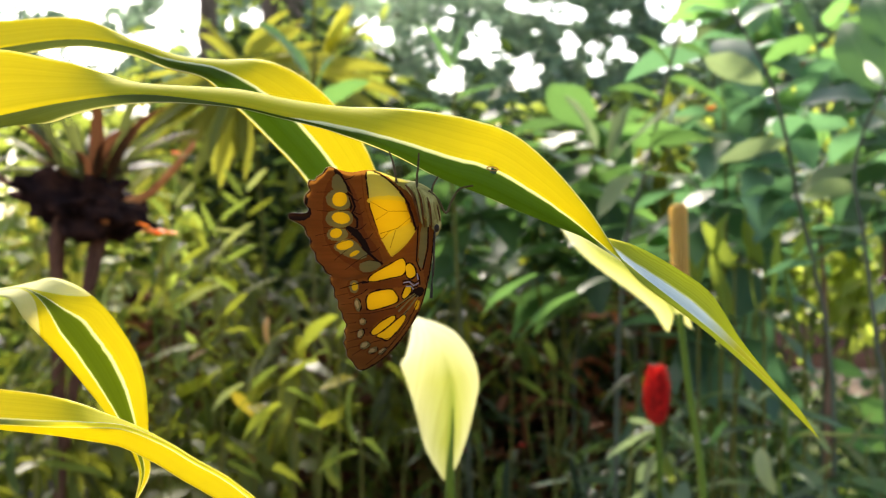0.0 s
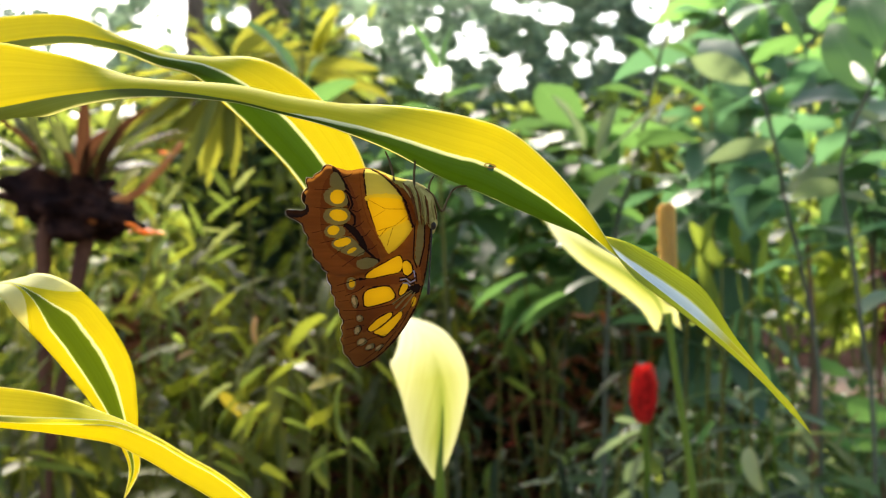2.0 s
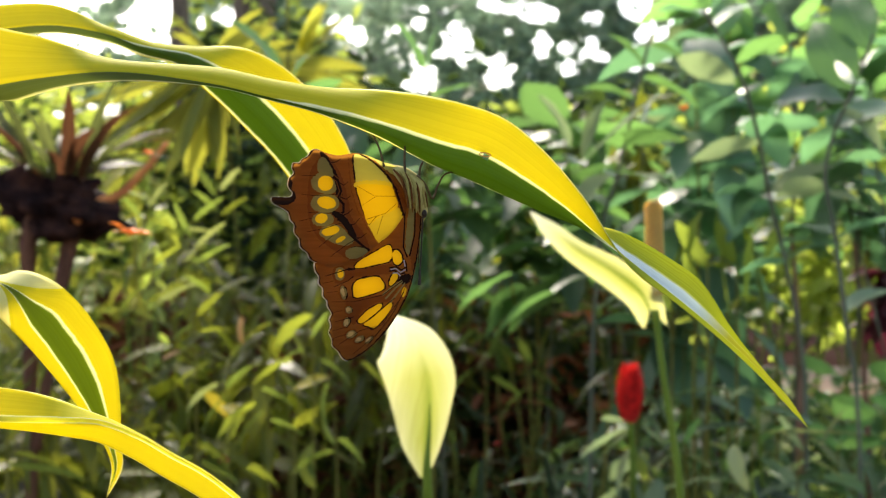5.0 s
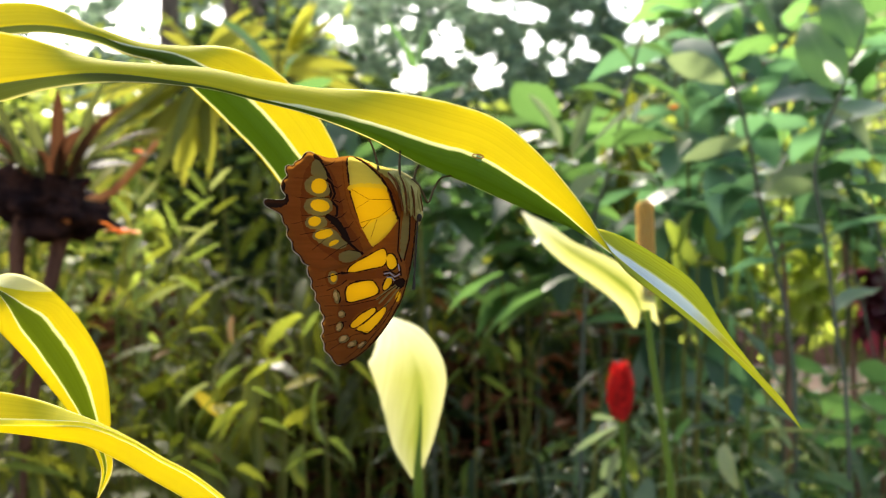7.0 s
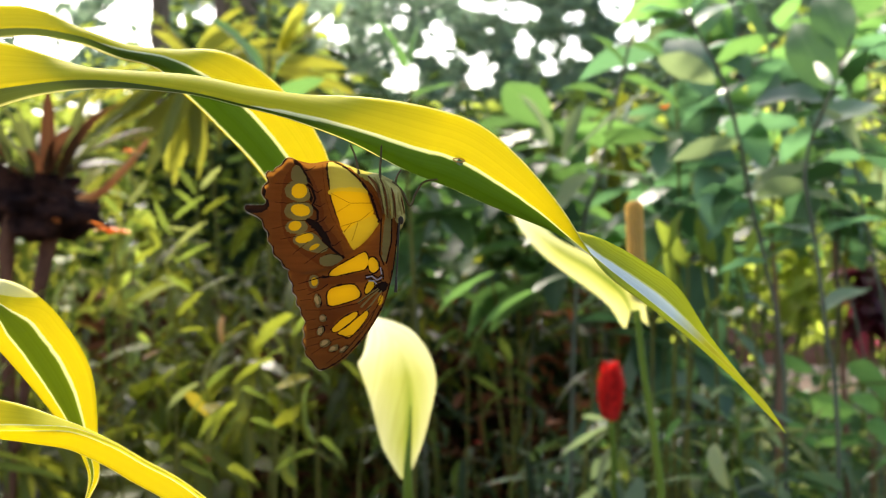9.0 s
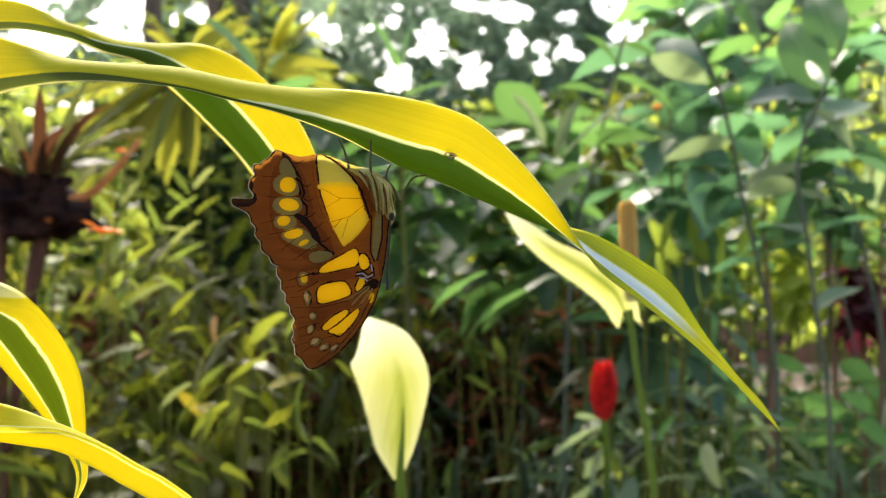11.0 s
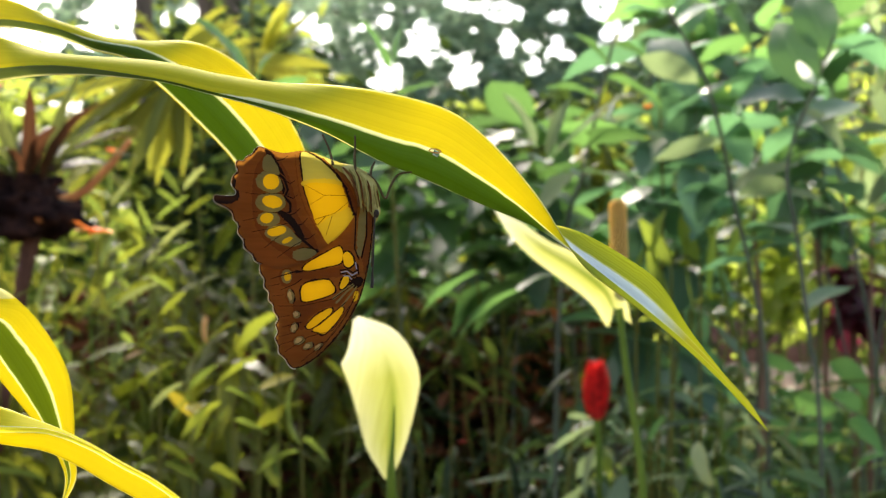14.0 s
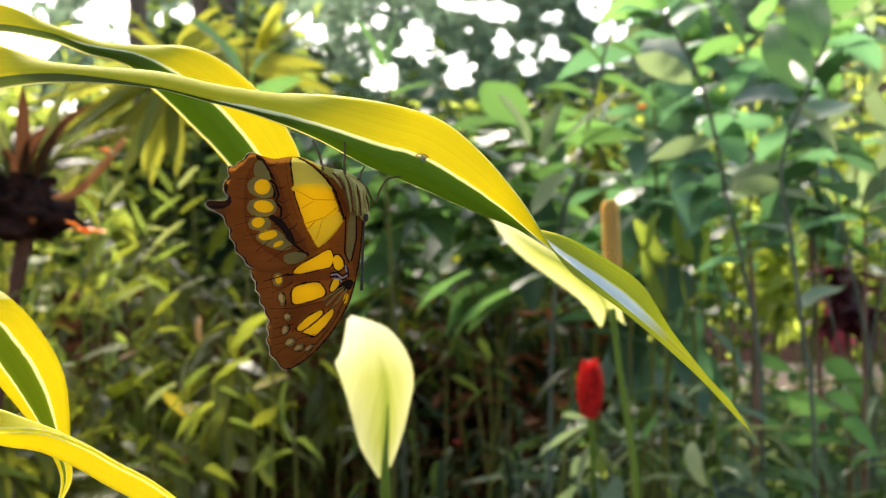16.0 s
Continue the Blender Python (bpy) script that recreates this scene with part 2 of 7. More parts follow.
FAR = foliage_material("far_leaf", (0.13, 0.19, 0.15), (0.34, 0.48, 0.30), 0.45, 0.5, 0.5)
MAROON = foliage_material("maroon_leaf", (0.07, 0.012, 0.02), (0.16, 0.02, 0.04), 0.4, 0.3)
WHITE_PETAL = foliage_material("white_petal", (0.75, 0.74, 0.66), (0.8, 0.78, 0.6), 0.5, 0.4, 0.05)
PINK = foliage_material("pink_petal", (0.75, 0.06, 0.16), (0.8, 0.1, 0.2), 0.5, 0.4, 0.2)
ORANGE = foliage_material("orange_petal", (0.75, 0.17, 0.02), (0.9, 0.22, 0.03), 0.5, 0.4, 0.2)
DRY = foliage_material("dry_leaf", (0.30, 0.17, 0.05), (0.45, 0.25, 0.05), 0.6, 0.35, 0.5)
BARK = skin_material("bark", [(0.05, 0.03, 0.018), (0.14, 0.09, 0.055), (0.24, 0.17, 0.11)], 0.85, 30, 0.9, 0.01, (1, 1, 0.25))
DARK_STEM = skin_material("dark_stem", [(0.060, 0.066, 0.040), (0.15, 0.145, 0.085)], 0.7, 40, 0.4, 0.003, (1, 1, 0.2), 0.1)
OLIVE_STEM = skin_material("olive_stem", [(0.08, 0.075, 0.014), (0.20, 0.17, 0.03)], 0.7, 40, 0.4, 0.003, (1, 1, 0.2), 0.1)
ORANGE_BARK = skin_material("orange_bark", [(0.45, 0.12, 0.03), (0.75, 0.27, 0.07)], 0.8, 40, 0.6, 0.004, (1, 1, 0.4))
LEG_BARK = skin_material("stump_bark", [(0.05, 0.02, 0.014), (0.20, 0.09, 0.05)], 0.9, 30, 0.8, 0.01, (1, 1, 0.3), 0.05)
PLASTER = skin_material("rendered_wall", [(0.36, 0.22, 0.15), (0.50, 0.33, 0.24)], 0.9, 2.0, 0.3, 0.01, (1, 1, 1), 0.1)
TERRACOTTA = skin_material("terracotta", [(0.36, 0.13, 0.06), (0.55, 0.24, 0.12)], 0.85, 3.0, 0.5, 0.01, (1, 1, 1), 0.1)
PALE_TRIM = skin_material("pale_trim", [(0.55, 0.50, 0.42), (0.72, 0.68, 0.60)], 0.7, 6.0, 0.2, 0.003, (1, 1, 1), 0.2)
PANE = skin_material("window_pane", [(0.02, 0.025, 0.03), (0.05, 0.06, 0.07)], 0.08, 2.0, 0.05, 0.002, (1, 1, 1), 0.6)
LITTER = foliage_material("withered_leaf", (0.12, 0.052, 0.024), (0.08, 0.03, 0.01), 0.6, 0.3, 0.7, 0.0, 0.05)
RED_STEM = skin_material("reddish_stem", [(0.15, 0.065, 0.04), (0.32, 0.17, 0.10)], 0.7, 40, 0.4, 0.003, (1, 1, 0.2), 0.1)
ROOT = skin_material("root_ball", [(0.006, 0.004, 0.004), (0.026, 0.012, 0.010), (0.09, 0.036, 0.022)], 0.95, 25, 1.0, 0.02, (1, 1, 1), 0.05)
SOIL = skin_material("soil", [(0.018, 0.011, 0.007), (0.040, 0.025, 0.014), (0.07, 0.043, 0.024)], 0.95, 9.0, 0.8, 0.03)
BANK = skin_material("bank_earth", [(0.07, 0.024, 0.012), (0.15, 0.055, 0.025), (0.22, 0.10, 0.05)], 0.95, 5.0, 0.9, 0.05)
PATH = skin_material("path_earth", [(0.42, 0.24, 0.12), (0.60, 0.39, 0.23)], 0.9, 4.0, 0.5, 0.02)
WING_BROWN = wing_material("wing_brown", (0.175, 0.073, 0.015), (0.36, 0.148, 0.020), 0.45, 0.9)
WING_DARK = wing_material("wing_dark", (0.016, 0.007, 0.003), (0.02, 0.006, 0.001), 0.2)
WING_YELLOW = wing_material("wing_yellow", (0.56, 0.37, 0.012), (0.58, 0.415, 0.013), 0.7, 0.2)
# Olive of the wing fold, and of the shade painted on the window.
WING_OLIVE = wing_material("wing_olive", (0.36, 0.32, 0.075), (0.58, 0.51, 0.09), 0.45, 0.4)
WING_GOLD_SHADE = wing_material("wing_gold_shade", (0.44, 0.34, 0.028), (0.58, 0.45, 0.035), 0.6, 0.3)
WING_GREY = wing_material("wing_grey_green", (0.165, 0.145, 0.052), (0.30, 0.25, 0.065), 0.4, 0.6)
WING_PALE = wing_material("wing_pale", (0.42, 0.32, 0.13), (0.66, 0.50, 0.18), 0.45, 0.7)
WING_BLUE = wing_material("wing_blue_grey", (0.32, 0.33, 0.34), (0.3, 0.3, 0.3), 0.3, 0.3)
FRINGE = wing_material("wing_fringe", (0.80, 0.72, 0.54), (0.84, 0.75, 0.54), 0.45, 0.5)
FUR = skin_material("body_fur", [(0.16, 0.12, 0.030), (0.34, 0.27, 0.080), (0.50, 0.42, 0.16)], 0.9, 500, 0.6, 0.0004, (0.3, 1, 0.3), 0.05)
BODY_BROWN = skin_material("body_brown", [(0.05, 0.018, 0.005), (0.16, 0.06, 0.015)], 0.9, 900, 0.5, 0.0003, (1, 1, 0.3), 0.05)
BODY_CREAM = skin_material("body_cream", [(0.19, 0.145, 0.035), (0.34, 0.27, 0.075)], 0.9, 900, 0.5, 0.0003, (1, 1, 0.3), 0.05)
WING_UMBER = wing_material("wing_umber", (0.125, 0.045, 0.010), (0.27, 0.095, 0.012), 0.42, 0.7)
LEG = skin_material("leg_skin", [(0.035, 0.022, 0.008), (0.11, 0.07, 0.024)], 0.7, 900, 0.3, 0.0003, (1, 1, 1), 0.1)
EYE = skin_material("eye_skin", [(0.015, 0.009, 0.005), (0.035, 0.02, 0.01)], 0.4, 900, 0.2, 0.0002, (1, 1, 1), 0.15)


# ---- mesh helpers ----
def part(name, bm, material, parent=None, label=""):
    """Links a bmesh as one mesh object under a thing or under a part."""
    me = bpy.data.meshes.new(name)
    bm.to_mesh(me)
    bm.free()
    for p in me.polygons:
        p.use_smooth = True
    for m in (material if isinstance(material, list) else [material]):
        me.materials.append(m)
    ob = new(name, me)
    ob.parent = parent
    if label:
        ob["label"] = label
    return ob


def empty(name, place=(0, 0, 0)):
    ob = new(name)
    ob.empty_display_size = 0.02
    ob.location = place
    return ob


def spline(points, s):
    """Catmull-Rom through rows of numbers, s from 0 to 1."""
    n = len(points) - 1
    x = min(max(s, 0.0), 1.0) * n
    i = min(int(x), n - 1)
    t = x - i
    p = [np.array(points[min(max(j, 0), n)], float) for j in (i - 1, i, i + 1, i + 2)]
    return 0.5 * (2 * p[1] + (p[2] - p[0]) * t + (2 * p[0] - 5 * p[1] + 4 * p[2] - p[3]) * t * t + (3 * p[1] - p[0] - 3 * p[2] + p[3]) * t ** 3)


def ribbon(mid, far, near, origin, unit, count=72, cells=7, middle=1.0, tail=None, root=None, narrow=None, lobes=None, plain=None):
    """A blade along a midrib. far and near: half width, angle and curl (degrees) of the halves, station by station; 0 degrees is up across the blade, 90 is away. middle: under 1 the stripe is broader on the near half. lobes: how far the halves reach back past the root, and up to where along the blade. plain: up to where the far half is all margin, and where its stripe is full again."""
    bm = bmesh.new()
    uvl = bm.loops.layers.uv.new("UVMap")
    rows = []
    for k in range(count + 1):
        s = k / count
        c = spline(mid, s)
        d = spline(mid, min(1, s + 0.004)) - spline(mid, max(0, s - 0.004))
        d /= np.linalg.norm(d)
        up = np.cross(d, (0, 1, 0))
        up /= np.linalg.norm(up)
        away = np.cross(up, d)
        row = []
        for which, side in enumerate((far, near)):
            reach = lobes[which] * unit * max(0.0, 1 - s / lobes[2]) ** 1.5 if lobes else 0.0
            w, a, curl = spline(side, s)
            w = max(w, 0.3) * unit
            p, line = c.copy(), [c.copy()]
            for j in range(cells):
                ang = radians(a + curl * (j + 0.5) / cells)
                p = p + (math.cos(ang) * up + math.sin(ang) * away) * w / cells
                line.append(p - d * reach * ((j + 1) / cells) ** 0.8)
            row.append(line)
        full = row[0][::-1] + row[1][1:]
        rows.append([bm.verts.new(Vector(q) - Vector(origin)) for q in full])
    for k in range(count):
        for j in range(2 * cells):
            f = bm.faces.new((rows[k][j], rows[k][j + 1], rows[k + 1][j + 1], rows[k + 1][j]))
            for loop, (a, b) in zip(f.loops, ((j, k), (j + 1, k), (j + 1, k + 1), (j, k + 1))):
                c = (a - cells) / cells
                m = middle if tail is None or b / count < 0.66 else middle + (tail - middle) * min(1.0, (b / count - 0.66) / 0.06)
                if root is not None:
                    m = root + (m - root) * max(0.0, min(1.0, (b / count - 0.30) / 0.15))
                if narrow is not None:
                    c *= spline(narrow, b / count)[0]
                if plain and j < cells:
                    c = -1 + (1 + c) * (1 - 0.31 * max(0.0, min(1.0, (plain[1] - b / count) / (plain[1] - plain[0]))))
                loop[uvl].uv = (0.5 + 0.5 * c * (m if c > 0 and middle < 1 else 1.0), b / count)
    return bm


def tube(bm, points, radii, sides=10, count=24, cap=True, bumps=0.0):
    """A tapered tube through points (world), with rounded ends."""
    rings = []
    for k in range(count + 1):
        s = k / count
        c = Vector(spline(points, s))
        d = Vector(spline(points, min(1, s + 0.01)) - spline(points, max(0, s - 0.01))).normalized()
        r = float(spline([(x,) for x in radii], s)[0])
        a = d.orthogonal().normalized() if k == 0 else (a - d * a.dot(d)).normalized()
        b = d.cross(a)
        ring = []
        for j in range(sides):
            t = 2 * math.pi * j / sides
            q = c + (a * math.cos(t) + b * math.sin(t)) * r
            if bumps:
                q += (q - c).normalized() * r * bumps * noise.noise(q * (0.7 / max(radii)))
            ring.append(bm.verts.new(q))
        rings.append(ring)
    for k in range(count):
        for j in range(sides):
            bm.faces.new((rings[k][j], rings[k][(j + 1) % sides], rings[k + 1][(j + 1) % sides], rings[k + 1][j]))
    if cap:
        bm.faces.new(rings[0][::-1])
        bm.faces.new(rings[-1])
    return bm


def moved(bm, origin):
    bmesh.ops.translate(bm, verts=bm.verts, vec=-Vector(origin))
    return bm


# ---- ground ----
def ground():
    bm = bmesh.new()
    rings = [0.0, 0.6, 1.2, 2, 3, 4, 5, 6, 7, 8, 9.5, 11, 14, 18, 25, 40, 80, 200, 600]
    prev = None
    for r in rings:
        ring = []
        for j in range(64):
            t = 2 * math.pi * j / 64
            x, y = r * math.sin(t), r * math.cos(t)
            z = 0.06 * noise.noise((x * 0.9, y * 0.9, 0.3)) + 0.02 * noise.noise((x * 4, y * 4, 1.7)) if r < 40 else 0.0
            ring.append(bm.verts.new((x, y, z)))
            if r == 0:
                break
        if prev and len(prev) == 1:
            for j in range(64):
                bm.faces.new((prev[0], ring[(j + 1) % 64], ring[j]))
        elif prev:
            for j in range(64):
                bm.faces.new((prev[j], prev[(j + 1) % 64], ring[(j + 1) % 64], ring[j]))
        prev = ring
    ob = part("ground", bm, SOIL)
    tagged(ob, "dark brown garden soil under the planting", "ground", kind="structure")
    bm = bmesh.new()
    left = []
    for k in range(25):
        s = k / 24
        c = spline([(2.75, 9.2, 0), (3.1, 8.9, 0), (4.5, 8.7, 0), (7.0, 9.0, 0), (12.0, 11.0, 0)], s)
        wob = 0.12 * noise.noise((s * 9, 0, 0))
        left.append([bm.verts.new((c[0], c[1] + dy + wob, z + 0.01 * noise.noise((c[0] * 2, dy * 2, 0)))) for dy, z in ((0.95, -0.06), (0.72, 0.09), (-0.72, 0.09), (-0.95, -0.06))])
    for k in range(24):
        for q in range(3):
            bm.faces.new((left[k][q], left[k][q + 1], left[k + 1][q + 1], left[k + 1][q]))
    bank = bmesh.new()
    rows = []
    for k in range(60):
        x = 0.3 + 9.0 * k / 59
        row = []
        for j, (dy, z) in enumerate(((0.0, -0.05), (0.06, 0.16), (0.12, 0.24), (0.30, 0.32), (0.7, 0.36), (1.6, 0.32), (2.4, -0.05))):
            n0 = 0.10 * noise.noise((x * 1.7, dy * 2, 0.4)) + 0.05 * noise.noise((x * 6, dy * 5, 1.4))
            row.append(bank.verts.new((x, 9.7 + dy + n0, z + (n0 if 0 < j < 6 else 0))))
        rows.append(row)
    for k in range(59):
        for j in range(6):
            bank.faces.new((rows[k][j], rows[k + 1][j], rows[k + 1][j + 1], rows[k][j + 1]))
    tagged(part("earth_bank", bank, BANK), "low reddish-brown earth bank behind the path", "bank", kind="structure")
    tagged(part("path", bm, PATH), "light brown earth path between the beds", "path", kind="structure")


# ---- the variegated plant ----
def variegated_plant():
    base = (-0.30, 0.37, 0.0)
    plant = tagged(empty("variegated_plant", base), "variegated plant with long arching yellow leaves striped green", "plant")
    bm = bmesh.new()
    tube(bm, [(0, 0, -0.05), (0.02, 0.0, 0.4), (-0.01, 0.01, 0.8), (0.02, 0, 1.08), (0.03, 0, 1.22)], [0.016, 0.013, 0.012, 0.010, 0.004], 12, 40, bumps=0.15)
    part("stem", bm, BARK, plant)
    U = 0.0001675

    def leaf(name, bm, origin, material):
        ob = part("leaf", bm, material, plant, name)
        ob.location = Vector(origin) - Vector(base)
        m = ob.modifiers.new("thickness", "SOLIDIFY")
        m.thickness, m.offset = 0.0003, 0
        return ob

    # the long leaf that carries the butterfly
    o = (-0.1564, 0.3350, 1.1353)
    mid = [(-0.2167, 0.3600, 1.1200), (-0.1835, 0.3450, 1.1286), (-0.1564, 0.3350, 1.1345), (-0.1305, 0.3330, 1.1393), (-0.1106, 0.3330, 1.1433), (-0.0892, 0.3340, 1.1456), (-0.0643, 0.3350, 1.1430), (-0.0477, 0.3360, 1.1395), (-0.0310, 0.3370, 1.1356), (-0.0142, 0.3380, 1.1301), (0.0027, 0.3380, 1.1232), (0.0137, 0.3380, 1.1194), (0.0246, 0.3370, 1.1140), (0.0363, 0.3360, 1.1074), (0.0462, 0.3350, 1.1008), (0.0548, 0.3340, 1.0952), (0.0632, 0.3320, 1.0890), (0.0731, 0.3300, 1.0810), (0.0846, 0.3280, 1.0713), (0.0950, 0.3270, 1.0616), (0.1024, 0.3260, 1.0535), (0.1082, 0.3250, 1.0454)]
    far = [(40, 30, 0), (110, 20, 0), (130, 15, 0), (126, 12, 0), (86, 26, 0), (70, 38, 60), (95, 36, 64), (95, 34, 64), (98, 30, 56), (100, 26, 20), (102, 12, -5), (100, 4, -5), (82, -8, -10), (62, -34, -10), (50, -62, -14), (34, -92, -20), (20, -128, -20), (13, -142, -15), (12, -152, 0), (11, -155, 0), (10, -155, 0), (0.3, -150, 0)]
    near = [(30, 120, 0), (60, 130, -60), (70, 132, -75), (74, 132, -78), (28, 150, -20), (16, 158, -5), (5, 160, 0), (5, 160, 0), (8, 158, -5), (22, 140, -40), (70, 132, -62), (70, 136, -64), (66, 132, -60), (64, 112, -40), (64, 84, -30), (66, 80, -62), (66, 72, -66), (62, 60, -58), (21, 44, -40), (4, 20, -20), (3, 4, 0), (0.3, 0, 0)]
    blade = ribbon(mid, far, near, o, U, 150, 10, 0.335, 0.62, 0.285, plain=(0.33, 0.50))
    spot = Vector((0.0148, 0.3372, 1.1239)) - Vector(o)
    blade.faces.remove(min(blade.faces, key=lambda f: (f.calc_center_median() - spot).length))
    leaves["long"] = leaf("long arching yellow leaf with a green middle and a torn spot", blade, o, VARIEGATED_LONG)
    bm = bmesh.new()
    lens = [(10 * math.cos(t) * U, 0, (3.2 * math.sin(t) - 1.2 * math.cos(t)) * U) for t in (2 * math.pi * k / 20 for k in range(20))]
    tube(bm, lens + lens[:1], [0.00017] * 3, 6, 60, False, 0.5)
    part("torn_rim", moved(bm, Vector(o) - Vector((0.0148, 0.3372, 1.1239))), DRY, leaves["long"], "brown rim of a small tear")
    # the leaf behind it
    o = (-0.2008, 0.4300, 1.1690)
    mid = [(-0.2309, 0.3900, 1.1402), (-0.2008, 0.4300, 1.1694), (-0.1686, 0.4300, 1.1763), (-0.1406, 0.4300, 1.1798), (-0.1191, 0.4300, 1.1768), (-0.1041, 0.4300, 1.1712), (-0.0892, 0.4310, 1.1666), (-0.0765, 0.4320, 1.1594), (-0.0637, 0.4330, 1.1487), (-0.0508, 0.4340, 1.1345), (-0.0400, 0.4350, 1.1198), (-0.0314, 0.4360, 1.1046), (-0.0281, 0.4360, 1.0937)]
    far = [(50, 20, 0), (95, 30, 0), (62, 30, -5), (50, 35, -5), (34, 36, 50), (60, 44, 54), (75, 34, 50), (88, 24, 12), (96, 12, 0), (96, 8, 0), (80, 6, 0), (45, 6, 0), (0.3, 0, 0)]
    near = [(50, 120, -40), (60, 122, -60), (24, 145, -20), (14, 155, -5), (14, 158, 0), (14, 158, 0), (14, 150, -15), (48, 148, -44), (60, 152, -52), (56, 152, -50), (44, 160, -40), (25, 170, 0), (0.3, 180, 0)]
    leaves["upper"] = leaf("arching yellow leaf with a broad green middle", ribbon(mid, far, near, o, 0.000215, 110, 8, 0.34, None, 0.285, plain=(0.36, 0.50)), o, VARIEGATED_UPPER)
    # the leaf that bends over and hangs
    o = (-0.1808, 0.4002, 1.0842)
    mid = [(-0.2326, 0.4176, 1.0585), (-0.1895, 0.4060, 1.0775), (-0.1689, 0.4002, 1.0834), (-0.1568, 0.4002, 1.0854), (-0.1485, 0.3990, 1.0861), (-0.1414, 0.3990, 1.0826), (-0.1344, 0.3990, 1.0751), (-0.1269, 0.4002, 1.0650), (-0.1192, 0.4014, 1.0521), (-0.1131, 0.4025, 1.0389), (-0.1085, 0.4025, 1.0277), (-0.1066, 0.4014, 1.0195), (-0.1096, 0.4014, 1.0095)]
    far = [(25, 84, 0), (60, 86, 0), (62, 86, 0), (62, 86, 0), (62, 80, -4), (60, 54, -8), (66, 22, -8), (72, 6, -5), (68, 2, 0), (44, 0, 0), (20, 0, 0), (12, 20, 0), (0.3, 30, 0)]
    near = [(25, 264, 0), (50, 264, 0), (52, 262, 0), (50, 260, 0), (50, 252, 0), (50, 222, 0), (46, 195, 0), (42, 186, 0), (34, 180, 0), (20, 180, 0), (10, 180, 0), (6, 180, 0), (0.3, 180, 0)]
    leaves["hanging"] = leaf("yellow leaf with a green middle bent over and hanging down", ribbon(mid, far, near, o, 0.0002001, 100, 7, 1.0, None, None, [(9, 0), (9, 0), (9, 0), (9, 0), (9, 0), (3, 0), (0.95, 0), (0.70, 0), (0.66, 0), (0.70, 0), (0.9, 0), (1.2, 0), (2, 0)]), o, VARIEGATED)
    # the low leaf in front of it
    o = (-0.1541, 0.3300, 1.0474)
    mid = [(-0.2037, 0.3500, 1.0389), (-0.1564, 0.3350, 1.0496), (-0.1397, 0.3310, 1.0502), (-0.1294, 0.3300, 1.0493), (-0.1162, 0.3300, 1.0487), (-0.1046, 0.3300, 1.0487), (-0.0931, 0.3300, 1.0482), (-0.0813, 0.3290, 1.0439), (-0.0720, 0.3280, 1.0388), (-0.0620, 0.3270, 1.0335), (-0.0512, 0.3260, 1.0252), (-0.0429, 0.3250, 1.0165), (-0.0348, 0.3250, 1.0027)]
    far = [(25, 40, 0), (60, 25, 0), (60, 22, 0), (60, 22, 0), (56, 30, 6), (46, 52, 10), (18, 72, 0), (9, 82, 0), (7, 85, 0), (6, 85, 0), (6, 85, 0), (5, 80, 0), (0.3, 70, 0)]
    near = [(25, 120, 0), (40, 115, 0), (40, 120, -10), (42, 122, -10), (44, 128, -10), (44, 142, -6), (44, 158, 0), (46, 164, 0), (46, 166, 0), (46, 168, 0), (40, 170, 0), (30, 170, 0), (0.3, 170, 0)]
    leaves["low"] = leaf("low arching yellow leaf with a pale green middle", ribbon(mid, far, near, o, 0.000165, 110, 7), o, VARIEGATED_PALE)
    return plant


# ---- the butterfly ----
def smooth_ring(points, per=5):
    """A closed outline drawn smoothly through corner points."""
    n = len(points)
    out = []
    for i in range(n):
        p = [np.array(points[(i + k) % n], float) for k in (-1, 0, 1, 2)]
        for j in range(per):
            t = j / per
            out.append(tuple(0.5 * (2 * p[1] + (p[2] - p[0]) * t + (2 * p[0] - 5 * p[1] + 4 * p[2] - p[3]) * t * t + (3 * p[1] - p[0] - 3 * p[2] + p[3]) * t ** 3)))
    return out


def oval(x, y, a, b, turn=0.0, n=14):
    c, s = math.cos(radians(turn)), math.sin(radians(turn))
    return [(x + a * math.cos(t) * c - b * math.sin(t) * s, y + a * math.cos(t) * s + b * math.sin(t) * c) for t in (2 * math.pi * k / n for k in range(n))]


def stroke(points, w0, w1):
    """A tapered line as an outline."""
    left, right = [], []
    n = len(points)
    for i, p in enumerate(points):
        a, b = points[max(i - 1, 0)], points[min(i + 1, n - 1)]
        d = math.hypot(b[0] - a[0], b[1] - a[1])
        nx, ny = -(b[1] - a[1]) / d, (b[0] - a[0]) / d
        w = (w0 + (w1 - w0) * i / (n - 1)) / 2
        left.append((p[0] + nx * w, p[1] + ny * w))
        right.append((p[0] - nx * w, p[1] - ny * w))
    return left + right[::-1]


def grown(points, by):
    cx, cy = np.mean(np.array(points), 0)
    return [(x + (x - cx) / max(1e-6, math.hypot(x - cx, y - cy)) * by, y + (y - cy) / max(1e-6, math.hypot(x - cx, y - cy)) * by) for x, y in points]


def point_in(p, ring):
    inside = False
    x, y = p
    for (x1, y1), (x2, y2) in zip(ring, ring[1:] + ring[:1]):
        if (y1 > y) != (y2 > y) and x < (x2 - x1) * (y - y1) / (y2 - y1) + x1:
            inside = not inside
    return inside


